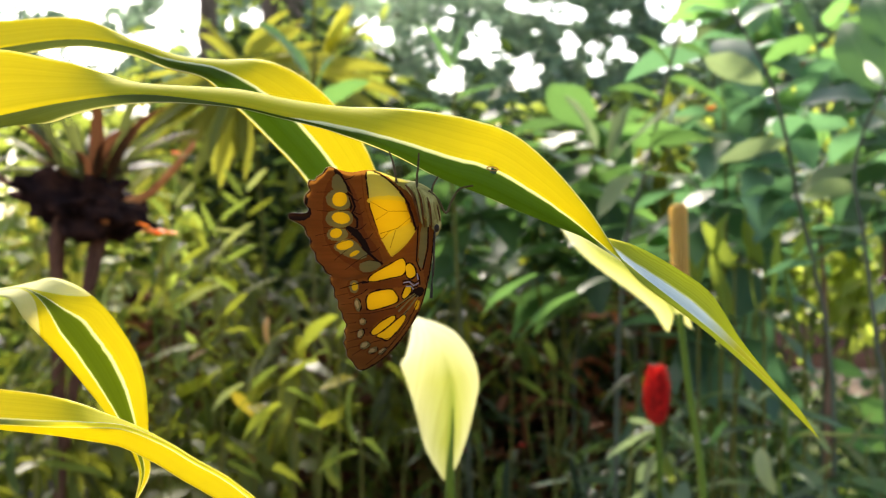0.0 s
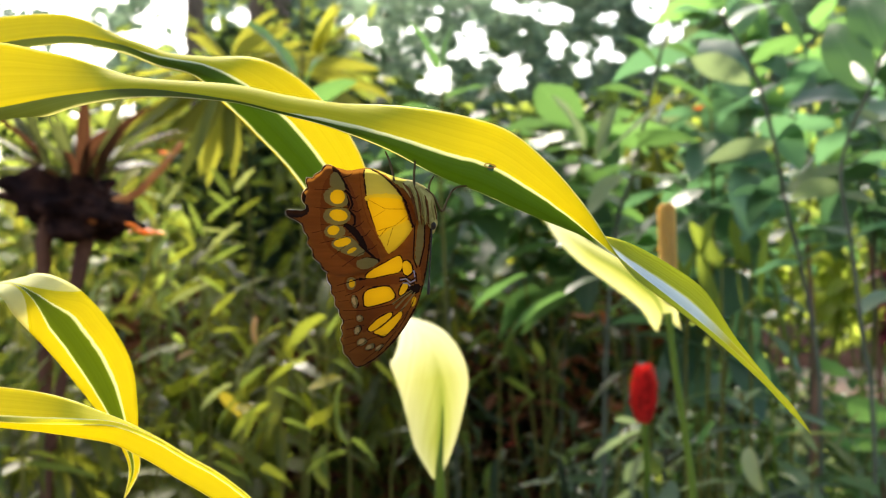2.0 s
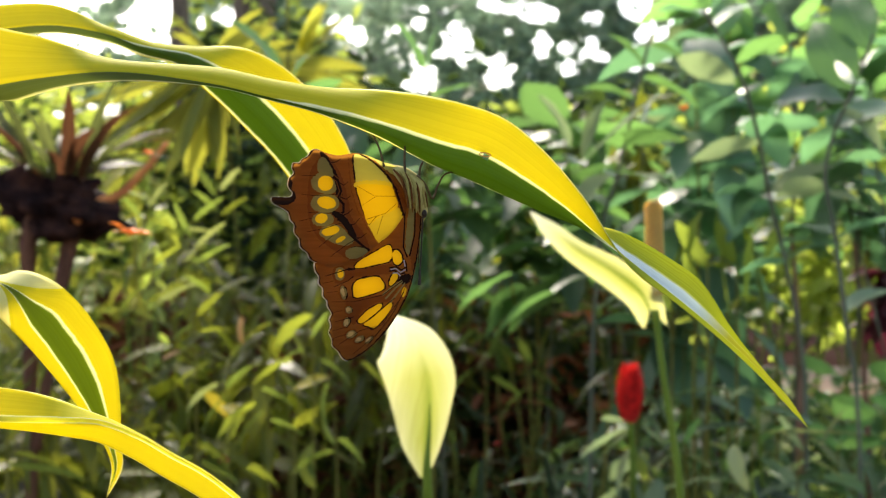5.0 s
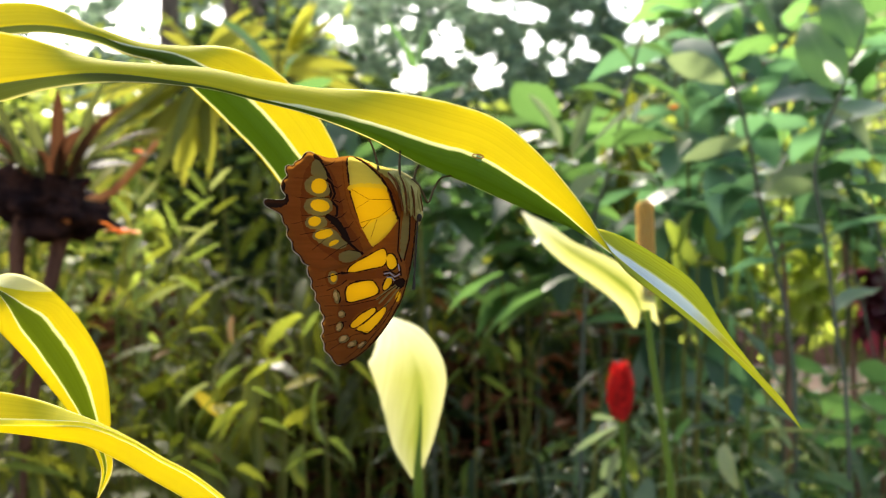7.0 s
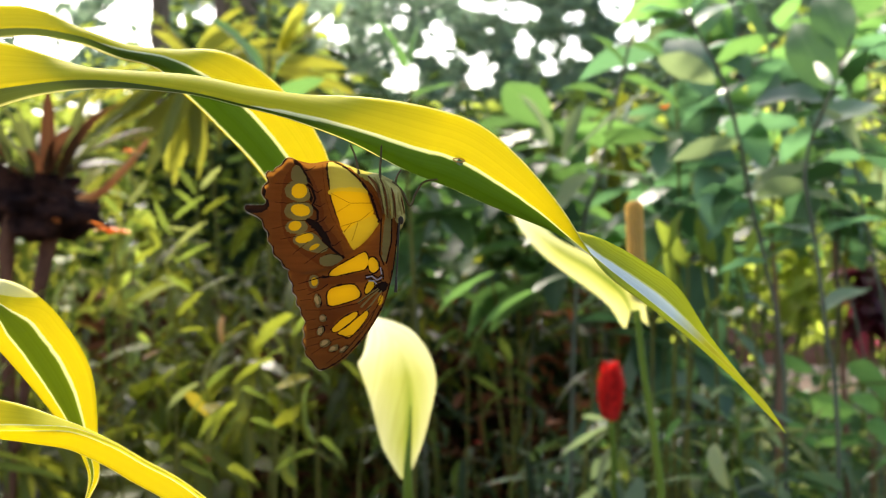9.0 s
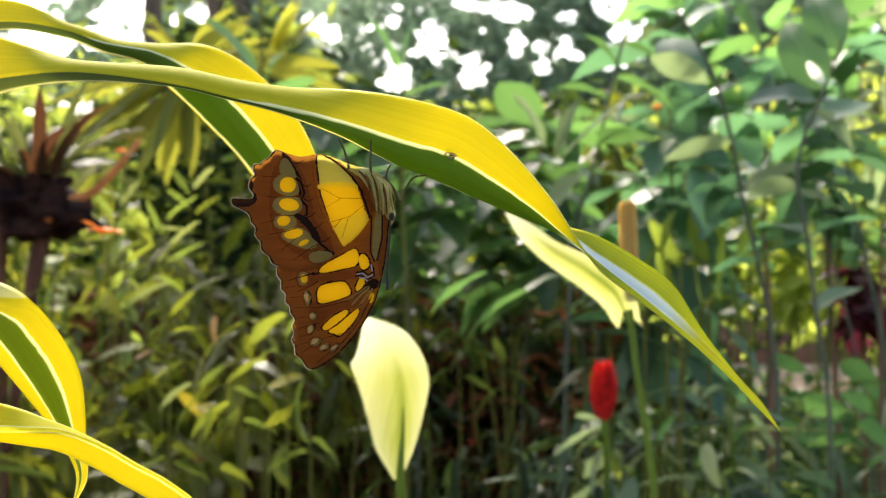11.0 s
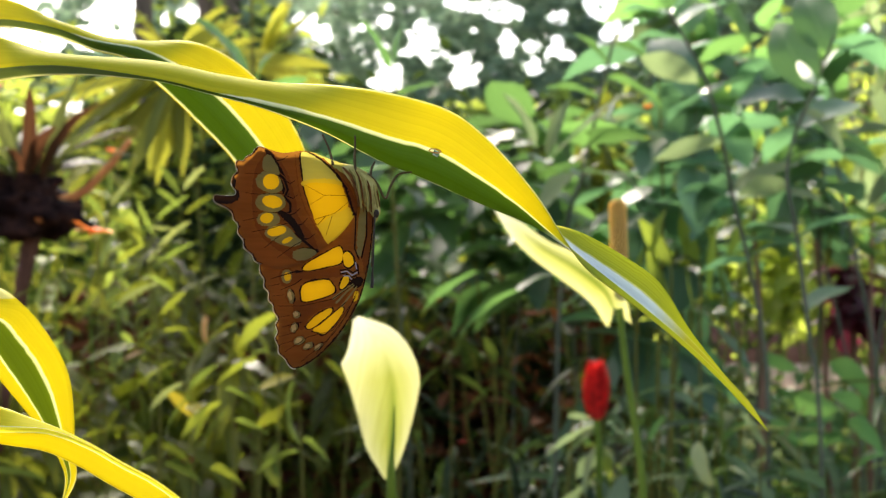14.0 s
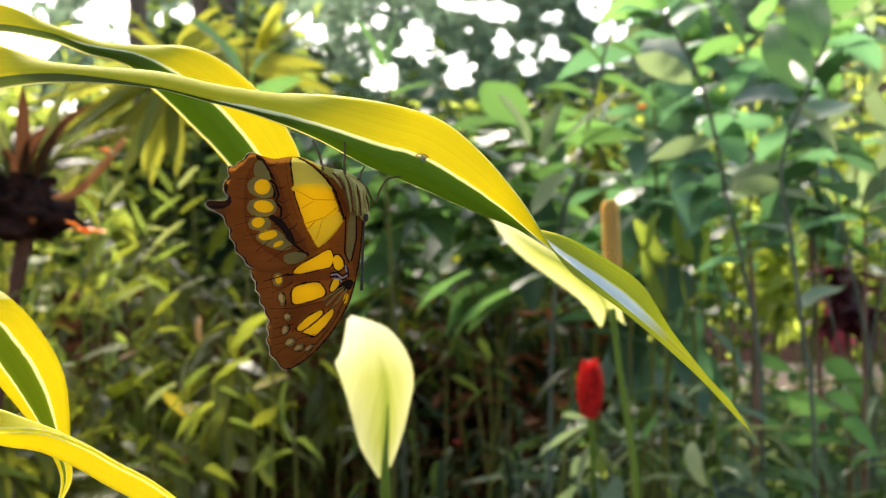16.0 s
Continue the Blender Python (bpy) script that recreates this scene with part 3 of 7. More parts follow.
def frayed(ring, amount):
    """Marking edges are scaly, not smooth."""
    out = []
    for (x1, y1), (x2, y2) in zip(ring, ring[1:] + ring[:1]):
        n = max(1, int(math.hypot(x2 - x1, y2 - y1) / 2.2))
        for k in range(n):
            x, y = x1 + (x2 - x1) * k / n, y1 + (y2 - y1) * k / n
            out.append((x + amount * noise.noise((x * 0.42, y * 0.42, 1.0)), y + amount * noise.noise((x * 0.42, y * 0.42, 7.0))))
    return out


def wing(name, outline, regions, place, parent, label, lift):
    """A wing sheet cut along the outlines of its markings. Markings drawn later lie on those before; the yellow and pale ones are parts."""
    from mathutils.geometry import delaunay_2d_cdt
    regions = [(frayed(r, 0.9 if m is WING_YELLOW else 2.2), m) if len(r) > 11 and m is not WING_BLUE else (r, m) for r, m in regions]
    boxes = [(min(p[0] for p in r), max(p[0] for p in r), min(p[1] for p in r), max(p[1] for p in r)) for r, _ in regions]
    rings = [outline] + [r for r, _ in regions]
    verts, edges = [], []
    for r in rings:
        b = len(verts)
        verts += [Vector(p) for p in r]
        edges += [(b + i, b + (i + 1) % len(r)) for i in range(len(r))]
    xs, ys = [p[0] for p in outline], [p[1] for p in outline]
    for gx in range(int(min(xs)), int(max(xs)), 9):
        for gy in range(int(min(ys)), int(max(ys)), 9):
            if point_in((gx, gy), outline):
                verts.append(Vector((gx + 0.31, gy + 0.17)))
    vs, _, fs, _, _, _ = delaunay_2d_cdt(verts, edges, [], 0, 0.01)
    groups = {}
    for f in fs:
        c = sum((vs[i] for i in f), Vector((0, 0))) / len(f)
        if not point_in(c, outline):
            continue
        kind = -1
        for k in range(len(regions) - 1, -1, -1):
            x0, x1, y0, y1 = boxes[k]
            if x0 < c.x < x1 and y0 < c.y < y1 and point_in(c, regions[k][0]):
                kind = k
                break
        groups.setdefault(kind if kind >= 0 and regions[kind][1] in SPOT_NAMES else -1, []).append((f, kind))
    sheet = None
    for key in sorted(groups):
        bm = bmesh.new()
        made, mats = {}, []
        for f, kind in groups[key]:
            for i in f:
                if i not in made:
                    made[i] = bm.verts.new(place(vs[i].x, vs[i].y) + Vector((0, lift(vs[i].x, vs[i].y), 0)))
            try:
                face = bm.faces.new([made[i] for i in f])
            except ValueError:
                continue
            m = WING_BROWN if kind < 0 else regions[kind][1]
            if m not in mats:
                mats.append(m)
            face.material_index = mats.index(m)
        bmesh.ops.recalc_face_normals(bm, faces=bm.faces)
        if key == -1:
            sheet = part(name, bm, mats, parent, label)
        else:
            part(SPOT_NAMES[regions[key][1]], bm, mats, sheet)
    return sheet


SPOT_NAMES = {WING_YELLOW: "yellow_spot", WING_PALE: "pale_spot", WING_OLIVE: "olive_patch", WING_GOLD_SHADE: "golden_patch", WING_GREY: "grey_patch"}
UNIT = 0.0001675
HINGE = (740, 300)


def butterfly():
    thing = tagged(empty("butterfly", (-0.0074, 0.3350, 1.1236)), "brown butterfly with yellow spotted wings hanging under a leaf", "butterfly")

    def place(x, y, depth=0.0):
        return Vector(((x - HINGE[0]) * UNIT, depth, -(y - HINGE[1]) * UNIT))

    hind = smooth_ring([(748, 332), (722, 322), (695, 313), (668, 303), (648, 301), (622, 305), (602, 301), (584, 295), (575, 299), (570, 307), (560, 313), (556, 319), (546, 319), (544, 328), (547, 336), (540, 344), (537, 354), (539, 362), (545, 370), (540, 377), (524, 377), (512, 377), (509, 382), (513, 389), (528, 396), (538, 404), (541, 416), (548, 424), (548, 438), (556, 448), (558, 462), (570, 472), (575, 483), (590, 490), (612, 496), (650, 488), (680, 466), (706, 446), (726, 424), (742, 396), (752, 360)], 4)
    fore = smooth_ring([(752, 352), (764, 372), (770, 392), (769, 420), (766, 450), (762, 480), (755, 512), (745, 545), (728, 577), (706, 608), (682, 633), (658, 650), (640, 657), (630, 653), (622, 640), (613, 632), (612, 620), (607, 608), (611, 598), (608, 586), (612, 576), (605, 564), (604, 554), (597, 546), (597, 533), (590, 525), (590, 512), (584, 503), (583, 490), (588, 489), (612, 493), (650, 485), (680, 463), (706, 443), (728, 418), (742, 390)], 4)
    H, F = [], []
    # hindwing: dark bands, grey halos, spots
    H.append((smooth_ring([(575, 335), (592, 306), (606, 306), (628, 340), (640, 380), (646, 410), (668, 440), (676, 466), (650, 486), (620, 470), (592, 450), (574, 420), (570, 380)]), WING_UMBER))
    H.append((smooth_ring([(706, 340), (724, 352), (738, 380), (744, 398), (736, 420), (734, 392), (722, 366)]), WING_UMBER))
    H.append((smooth_ring([(590, 301), (601, 304), (617, 330), (627, 352), (630, 370), (624, 378), (618, 368), (614, 350), (604, 328)]), WING_DARK))
    H.append((stroke([(648, 304), (650, 330), (655, 366), (666, 398), (686, 430), (700, 452)], 4.2, 5.0), WING_DARK))
    for q in ([(612, 340), (622, 348), (628, 366), (622, 380)], [(622, 378), (632, 388), (632, 402), (622, 408)], [(612, 404), (628, 408), (640, 420), (650, 440)], [(640, 436), (654, 450), (668, 462), (678, 470)]):
        H.append((stroke(q, 8.0, 7.0), WING_UMBER))
        H.append((stroke(q, 5.0, 3.6), WING_DARK))
    for q in ([(622, 350), (632, 356), (640, 350)], [(626, 376), (636, 380), (644, 374)], [(630, 408), (640, 404), (648, 396)], [(642, 424), (652, 422), (660, 412)], [(652, 446), (662, 446), (672, 438)], [(610, 318), (620, 316), (628, 310)]):
        H.append((stroke(q, 2.0, 0.7), WING_DARK))
    H.append((stroke([(640, 306), (642, 336), (646, 366), (656, 398), (674, 430), (690, 452)], 1.2, 2.0), WING_UMBER))
    H.append((smooth_ring([(614, 399), (630, 406), (644, 421), (654, 440), (651, 446), (640, 436), (627, 420), (612, 405)]), WING_DARK))
    H.append((smooth_ring([(645, 462), (668, 462), (678, 466), (672, 476), (655, 470)]), WING_DARK))
    H.append((smooth_ring([(508, 381), (513, 375), (540, 375), (547, 367), (550, 380), (540, 389), (524, 391), (512, 388)]), WING_DARK))
    for p in ([(540, 344), (545, 352), (543, 364), (538, 356)], [(541, 414), (550, 426), (548, 434), (543, 424)], [(549, 440), (560, 456), (558, 462), (551, 450)], [(566, 470), (578, 480), (576, 486), (568, 477)]):
        H.append((p, WING_DARK))
    for p in ([(592, 309), (602, 312), (614, 334), (612, 342), (596, 338), (586, 330)], [(578, 345), (590, 336), (612, 344), (620, 362), (610, 372), (588, 368), (577, 358)],
              [(580, 378), (598, 371), (620, 376), (624, 392), (612, 402), (590, 402), (576, 392)], [(578, 412), (592, 402), (610, 406), (616, 418), (600, 426), (582, 424)],
              [(590, 438), (604, 424), (626, 426), (640, 440), (650, 452), (634, 460), (608, 452)], [(634, 472), (648, 462), (668, 464), (674, 472), (660, 480), (642, 482)]):
        H.append((smooth_ring(p, 3), WING_GREY))
    for p in (oval(601, 353, 13, 13.5, 60), oval(603, 386, 16.5, 10.5, 8), oval(594, 413, 11, 8.5, -15), oval(610, 434, 16, 8, -14), oval(627, 449, 10, 4, -28)):
        H.append((p, WING_YELLOW))
    # Shade over the window's top is painted olive, with a golden edge.
    H.append((smooth_ring([(650, 305), (662, 304), (684, 318), (704, 338), (718, 358), (690, 362), (658, 358), (651, 330)]), WING_OLIVE))
    H.append((smooth_ring([(652, 351), (686, 346), (712, 350), (716, 360), (686, 360), (656, 361)]), WING_GOLD_SHADE))
    # Shade at the window's lower right is painted dull gold.
    H.append((smooth_ring([(725, 393), (733, 404), (734, 416), (722, 434), (700, 450), (692, 454), (682, 436), (675, 421), (700, 406)]), WING_GOLD_SHADE))
    H.append((smooth_ring([(656, 357), (686, 354), (714, 358), (722, 374), (726, 393), (700, 407), (676, 422), (668, 404), (661, 384)]), WING_YELLOW))
    H.append((smooth_ring([(664, 302), (695, 312), (724, 322), (740, 333), (746, 346), (738, 354), (722, 340), (702, 326), (686, 313)]), WING_OLIVE))
    for q, w0, w1 in (([(655, 357), (686, 374), (722, 374)], 0.8, 1.4), ([(664, 390), (686, 376)], 0.7, 0.9), ([(672, 414), (704, 404), (728, 384)], 1.2, 1.0), ([(690, 440), (700, 408)], 1.0, 1.2), ([(676, 424), (690, 408)], 1.4, 1.0),
                      ([(572, 403), (600, 404), (626, 403)], 1.0, 1.6), ([(560, 372), (580, 374), (622, 372)], 1.0, 1.6), ([(570, 436), (600, 430), (630, 420)], 1.2, 1.6), ([(590, 462), (616, 440)], 1.2, 1.5), ([(610, 478), (640, 456), (660, 446)], 1.2, 2.0), ([(560, 340), (585, 340)], 1.0, 1.0), ([(556, 418), (580, 412)], 1, 1)):
        H.append((stroke(q, w0 * 0.65, w1 * 0.65), WING_DARK))
    H.append((stroke([(660, 302), (684, 316), (706, 336), (722, 360), (732, 392), (738, 412)], 3.0, 4.5), WING_DARK))
    # forewing: dark rims, yellow cells, pale eyespots, black knot
    F.append((smooth_ring([(620, 496), (650, 500), (690, 496), (716, 492), (720, 506), (690, 510), (650, 514), (632, 524), (616, 520)]), WING_UMBER))
    F.append((smooth_ring([(640, 548), (690, 546), (716, 536), (728, 530), (712, 556), (690, 558), (664, 574), (650, 596), (640, 580)]), WING_UMBER))
    F.append((smooth_ring([(762, 400), (767, 420), (762, 470), (754, 505), (750, 480), (756, 440)]), WING_UMBER))
    cells = [[(652, 497), (660, 486), (688, 470), (711, 458), (717, 470), (713, 486), (690, 492), (664, 498)], [(650, 527), (660, 518), (690, 513), (701, 522), (703, 533), (688, 541), (655, 549), (649, 540)],
             [(657, 588), (673, 572), (692, 561), (699, 561), (697, 568), (683, 580), (664, 593)], [(667, 595), (684, 583), (702, 567), (714, 558), (717, 564), (708, 579), (690, 599), (683, 602), (676, 599)],
             [(718, 472), (725, 467), (733, 474), (735, 486), (727, 493), (719, 487)], [(713, 520), (718, 509), (726, 508), (726, 518), (717, 528), (712, 527)]]
    for c in cells:
        F.append((grown(smooth_ring(c, 4), 2.6), WING_DARK))
    F.append((oval(626, 508, 13, 15), WING_UMBER))
    F.append((oval(626, 508, 9, 11.5), WING_GREY))
    for c in cells:
        F.append((smooth_ring(c, 4), WING_YELLOW))
    F.append((oval(627, 508, 5.5, 7.5), WING_YELLOW))
    F.append((oval(738, 540, 4, 9, 15), WING_YELLOW))
    for o in ((632, 540, 5.5, 12, -10), (641, 570, 6, 6, 0), (637, 591, 5.5, 9, 20), (645, 612, 9.5, 6.5, -25), (659, 621, 9, 4.5, -25), (676, 622, 9, 3.5, -40)):
        x, y, a, b, turn = o
        F.append((oval(x, y, a + 2.4, b + 2.4, turn), WING_UMBER))
        F.append((oval(x + 1.6, y, a + 0.4, b + 0.4, turn), WING_DARK))
        F.append((oval(x, y, a, b, turn), WING_GREY))
        F.append((oval(x - 0.6, y - 0.4, a * 0.62, b * 0.66, turn), WING_PALE))
    F.append((smooth_ring([(748, 392), (756, 396), (755, 436), (750, 462), (746, 476), (741, 462), (743, 424)]), WING_GREY))
    for q in ([(740, 392), (739, 424), (737, 462), (744, 480)], [(758, 396), (757, 440), (748, 478)], [(712, 498), (724, 496), (734, 502), (742, 496)], [(712, 504), (722, 502), (730, 510), (740, 506)], [(735, 480), (742, 490), (743, 505)]):
        F.append((stroke(q, 2.6, 2.6), WING_DARK))
    for q in ([(714, 501), (724, 499), (732, 506), (741, 501)], [(718, 507), (727, 507), (733, 514)], [(738, 484), (740, 496)]):
        F.append((stroke(q, 2.0, 2.0), WING_BLUE))
    F.append((smooth_ring([(730, 514), (742, 508), (750, 512), (748, 522), (738, 527), (728, 522)]), WING_DARK))
    for q in ([(705, 552), (722, 534), (736, 522)], [(714, 558), (728, 540), (740, 524)], [(700, 545), (716, 532), (734, 520)]):
        F.append((stroke(q, 3.5, 2.0), WING_GREY))
    for q, w0, w1 in (([(664, 594), (684, 582), (722, 550)], 1.3, 1.8), ([(616, 530), (640, 520), (650, 512)], 1.2, 2.2), ([(612, 556), (650, 556), (700, 545), (736, 520)], 1.0, 1.8), ([(600, 512), (640, 500)], 1.0, 3.5), ([(618, 590), (650, 582)], 1, 1.6),
                      ([(622, 630), (660, 606), (700, 596), (728, 556)], 1.0, 1.4), ([(648, 646), (690, 612), (722, 572), (742, 528)], 1.0, 1.4), ([(640, 500), (652, 500)], 8, 3), ([(672, 634), (712, 588), (738, 540)], 1, 1.2),
                      ([(603, 540), (622, 538)], 0.8, 0.8), ([(610, 575), (630, 571)], 0.8, 0.8), ([(612, 606), (634, 600)], 0.8, 0.8), ([(614, 618), (636, 612)], 0.8, 0.8), ([(596, 524), (616, 520)], 0.8, 0.8)):
        F.append((stroke(q, w0 * 0.7, w1 * 0.7), WING_DARK))

    rim = lambda ring: [(x + (680 - x) * 0.012, y + (470 - y) * 0.006) for x, y in ring]
    H.append((stroke(rim(hind[30:132]), 1.7, 1.7), WING_DARK))
    F.append((stroke(rim(fore[50:114]), 1.6, 1.6), WING_DARK))
    F.append((stroke([(x - 1.5, y - 0.8) for x, y in fore[8:50]], 2.4, 2.4), WING_DARK))

    def bow(x, y):
        return 0.0009 * math.sin((x - 520) / 75.0) * math.sin((y - 300) / 110.0) + 0.0010 * ((x - 740) / 200.0) ** 2

    for side, gap in ((-1, 0.0), (1, 0.0012)):
        f = wing("forewing", fore, F, place, thing, "brown forewing with yellow windows", lambda x, y, g=gap: g + 0.0007 + bow(x, y) * 0.6)
        h = wing("hindwing", hind, H, place, thing, "brown hindwing with scalloped edge and short tail", lambda x, y, g=gap, s=side: g + s * 0.0001 + bow(x, y))
        for owner, ring, a, b, off in ((h, hind, 26, 132, gap), (f, fore, 48, 118, gap + 0.0007)):
            bm = bmesh.new()
            pts = [tuple(place(x, y, off + bow(x, y))) for x, y in ring[a:b]]
            tube(bm, pts, [0.00008] * 3, 6, len(pts), True, 0.8)
            part("fringe", bm, FRINGE, owner, "pale scalloped wing fringe")

    def limb(name, pts, r0, r1, material, depth=(0, 0), label=""):
        bm = bmesh.new()
        n = len(pts) - 1
        tube(bm, [tuple(place(x, y, depth[0] + (depth[1] - depth[0]) * i / n)) for i, (x, y) in enumerate(pts)], [r0, (r0 + r1) / 2, r1], 8, 30, True, 0.15)
        return part(name, bm, material, thing, label)

    bm = bmesh.new()
    tube(bm, [tuple(place(x, y, d)) for x, y, d in ((690, 318, 0.0018), (714, 325, 0.0015), (737, 338, 0.0012), (754, 356, 0.0012), (765, 378, 0.0012), (772, 398, 0.0012))], [0.0007, 0.0013, 0.0026, 0.0034, 0.0027, 0.0015], 20, 60, True, 0.25)
    body = part("body", bm, FUR, thing, "olive furry body striped brown and cream")
    for pts, r, m in (([(718, 328, -0.0004), (730, 344, -0.0017), (737, 366, -0.0020), (743, 394, -0.0013)], 0.00045, BODY_BROWN), ([(738, 334, -0.0014), (744, 350, -0.0024), (748, 374, -0.0022), (751, 402, -0.0012)], 0.00030, BODY_BROWN),
                      ([(728, 331, -0.0014), (738, 347, -0.0023), (743, 370, -0.0022), (747, 396, -0.0012)], 0.00045, BODY_CREAM), ([(748, 337, -0.0012), (757, 354, -0.0021), (762, 376, -0.0018), (764, 402, -0.0010)], 0.00036, BODY_BROWN),
                      ([(742, 335, -0.0014), (751, 352, -0.0024), (756, 376, -0.0020), (758, 402, -0.0010)], 0.00050, BODY_CREAM), ([(754, 339, -0.0006), (766, 356, -0.0013), (772, 378, -0.0010), (775, 394, -0.0004)], 0.00040, BODY_CREAM), ([(760, 344, 0.0004), (772, 362, -0.0004), (777, 380, -0.0002), (779, 392, 0.0)], 0.00028, BODY_BROWN)):
        bm = bmesh.new()
        tube(bm, [tuple(place(*p)) for p in pts], [r * 0.6, r, r * 0.5], 8, 20, True, 0.3)
        part("body_stripe", bm, m, body)
    bm = bmesh.new()
    bmesh.ops.create_uvsphere(bm, u_segments=18, v_segments=12, radius=0.0016)
    for v in bm.verts:
        v.co = Vector((v.co.x, v.co.y * 1.1, v.co.z * 1.25)) + place(772, 398, 0.0012)
    head = part("head", bm, FUR, thing)
    bm = bmesh.new()
    bmesh.ops.create_uvsphere(bm, u_segments=18, v_segments=12, radius=0.00095)
    for v in bm.verts:
        v.co = Vector((v.co.x * 0.85, v.co.y, v.co.z * 1.3)) + place(773, 404, -0.0002)
    part("eye", bm, EYE, head, "dark round eye")
    bm = bmesh.new()
    tube(bm, [tuple(place(*p)) for p in ((774, 404, 0.001), (772, 414, 0.0012), (766, 420, 0.0012))], [0.0008, 0.0006, 0.0002], 8, 12)
    part("palp", bm, FUR, head)
    limb("leg", [(702, 324), (698, 300), (694, 284), (688, 267)], 0.00040, 0.00026, LEG, (0.0, 0.004))
    limb("leg", [(738, 334), (738, 312), (740, 292), (741, 270)], 0.00042, 0.00026, LEG, (-0.001, 0.002))
    limb("leg", [(764, 352), (765, 334), (769, 322), (775, 312)], 0.00042, 0.00026, LEG, (-0.001, 0.003))
    limb("leg", [(758, 338), (774, 352), (789, 377), (800, 354), (814, 334), (838, 328)], 0.00042, 0.00026, LEG, (-0.001, 0.003))
    limb("antenna", [(770, 408), (768, 440), (766, 480), (764, 506)], 0.00024, 0.00022, EYE, (-0.0006, -0.0008))
    limb("antenna_club", [(764, 502), (764, 515), (763, 528)], 0.00030, 0.00052, EYE, (-0.0008, -0.0008))
    limb("antenna", [(770, 408), (769, 436), (768, 468), (767, 490)], 0.00020, 0.00020, LEG, (0.003, 0.003))
    return thing


# ---- flowers near by ----
def stalk(pts, radii, origin, parent, material=None, name="stalk"):
    bm = bmesh.new()
    tube(bm, pts, radii, 10, 40)
    return part(name, moved(bm, origin), material or STALK, parent)


def spathe_flower_back():
    o = (0.0047, 0.8500, 0.9049)
    thing = tagged(empty("spathe_flower", o), "pale cream spathe flower glowing against the light on a green stalk", "flower", "spathe flowers")
    mid = [(0.0017, 0.8500, 0.9262), (0.0051, 0.8530, 0.9469), (0.0073, 0.8550, 0.9743), (0.0055, 0.8530, 1.0015), (-0.0025, 0.8460, 1.0277), (-0.0193, 0.8380, 1.0493)]
    left = [(4, 10, 0), (46, 12, 10), (70, 14, 10), (82, 14, 8), (76, 12, 5), (10, 0, 0)]
    right = [(8, 170, 0), (22, 172, 0), (38, 172, -14), (52, 176, -16), (38, 174, -10), (2, 180, 0)]
    p = part("spathe", ribbon(mid, left, right, o, 0.000425, 60, 6), SPATHE, thing, "cream spathe with a green midrib")
    stalk([(0.0076, 0.8490, 0.9816), (0.0072, 0.8470, 0.9607), (0.0055, 0.8460, 0.9418), (0.0055, 0.8500, 0.9219), (0.0069, 0.8600, 0.8768), (0.0123, 0.8800, 0.6780), (0.0207, 0.9000, -0.0290)], [0.0004, 0.0012, 0.0024, 0.0036, 0.0042, 0.0045, 0.005], o, thing)
    return thing


def spathe_flower_side():
    o = (0.2371, 1.1000, 0.9026)
    thing = tagged(empty("spathe_flower", o), "cream spathe flower seen from the side with an upright yellow spadix", "flower", "spathe flowers")
    mid = [(0.2244, 1.1000, 1.0384), (0.2123, 1.0900, 1.0566), (0.1848, 1.0850, 1.0775), (0.1524, 1.0820, 1.0962), (0.1271, 1.0800, 1.1143), (0.1056, 1.0800, 1.1341)]
    a = [(25, 16, -6), (32, 18, -8), (32, 20, -8), (25, 20, -6), (16, 18, 0), (0.3, 10, 0)]
    b = [(18, 190, 30), (30, 168, 40), (24, 150, 50), (18, 140, 40), (16, 165, 0), (0.3, 170, 0)]
    part("spathe", ribbon(mid, a, b, o, 0.00055, 60, 7, lobes=(34, 58, 0.30)), SPATHE_YELLOW, thing, "cream spathe with two lobes beside the stalk")
    bm = bmesh.new()
    ax = [Vector((0.2288, 1.1000, 1.1446)), Vector((0.2316, 1.1000, 1.0522))]
    tube(bm, [tuple(ax[0].lerp(ax[1], s)) for s in (0, 0.02, 0.1, 0.5, 1.0)], [0.002, 0.0058, 0.0074, 0.0078, 0.0072], 20, 60)
    spadix = part("spadix", moved(bm, o), SPADIX_CORE, thing, "upright yellow spadix")
    bm = bmesh.new()
    # knobs in spiral rows
    for k in range(320):
        s = 0.01 + 0.98 * k / 320
        t = k * 2.399963
        c = ax[0].lerp(ax[1], s)
        r = 0.0078 if s > 0.06 else 0.0034 + 0.0044 * s / 0.06
        bmesh.ops.create_icosphere(bm, subdivisions=1, radius=0.0016, matrix=Matrix.Translation(c + Vector((math.cos(t) * r, math.sin(t) * r, 0))))
    part("rind", moved(bm, o), SPADIX, spadix, "knobbly yellow rind")
    stalk([(0.2305, 1.1000, 1.0373), (0.2387, 1.1000, 0.9686), (0.2486, 1.1000, 0.9026), (0.2541, 1.1000, 0.8476), (0.2653, 1.1100, 0.6233), (0.2750, 1.1200, -0.0418)], [0.0036, 0.0034, 0.0036, 0.0038, 0.0044, 0.005], o, thing)
    return thing


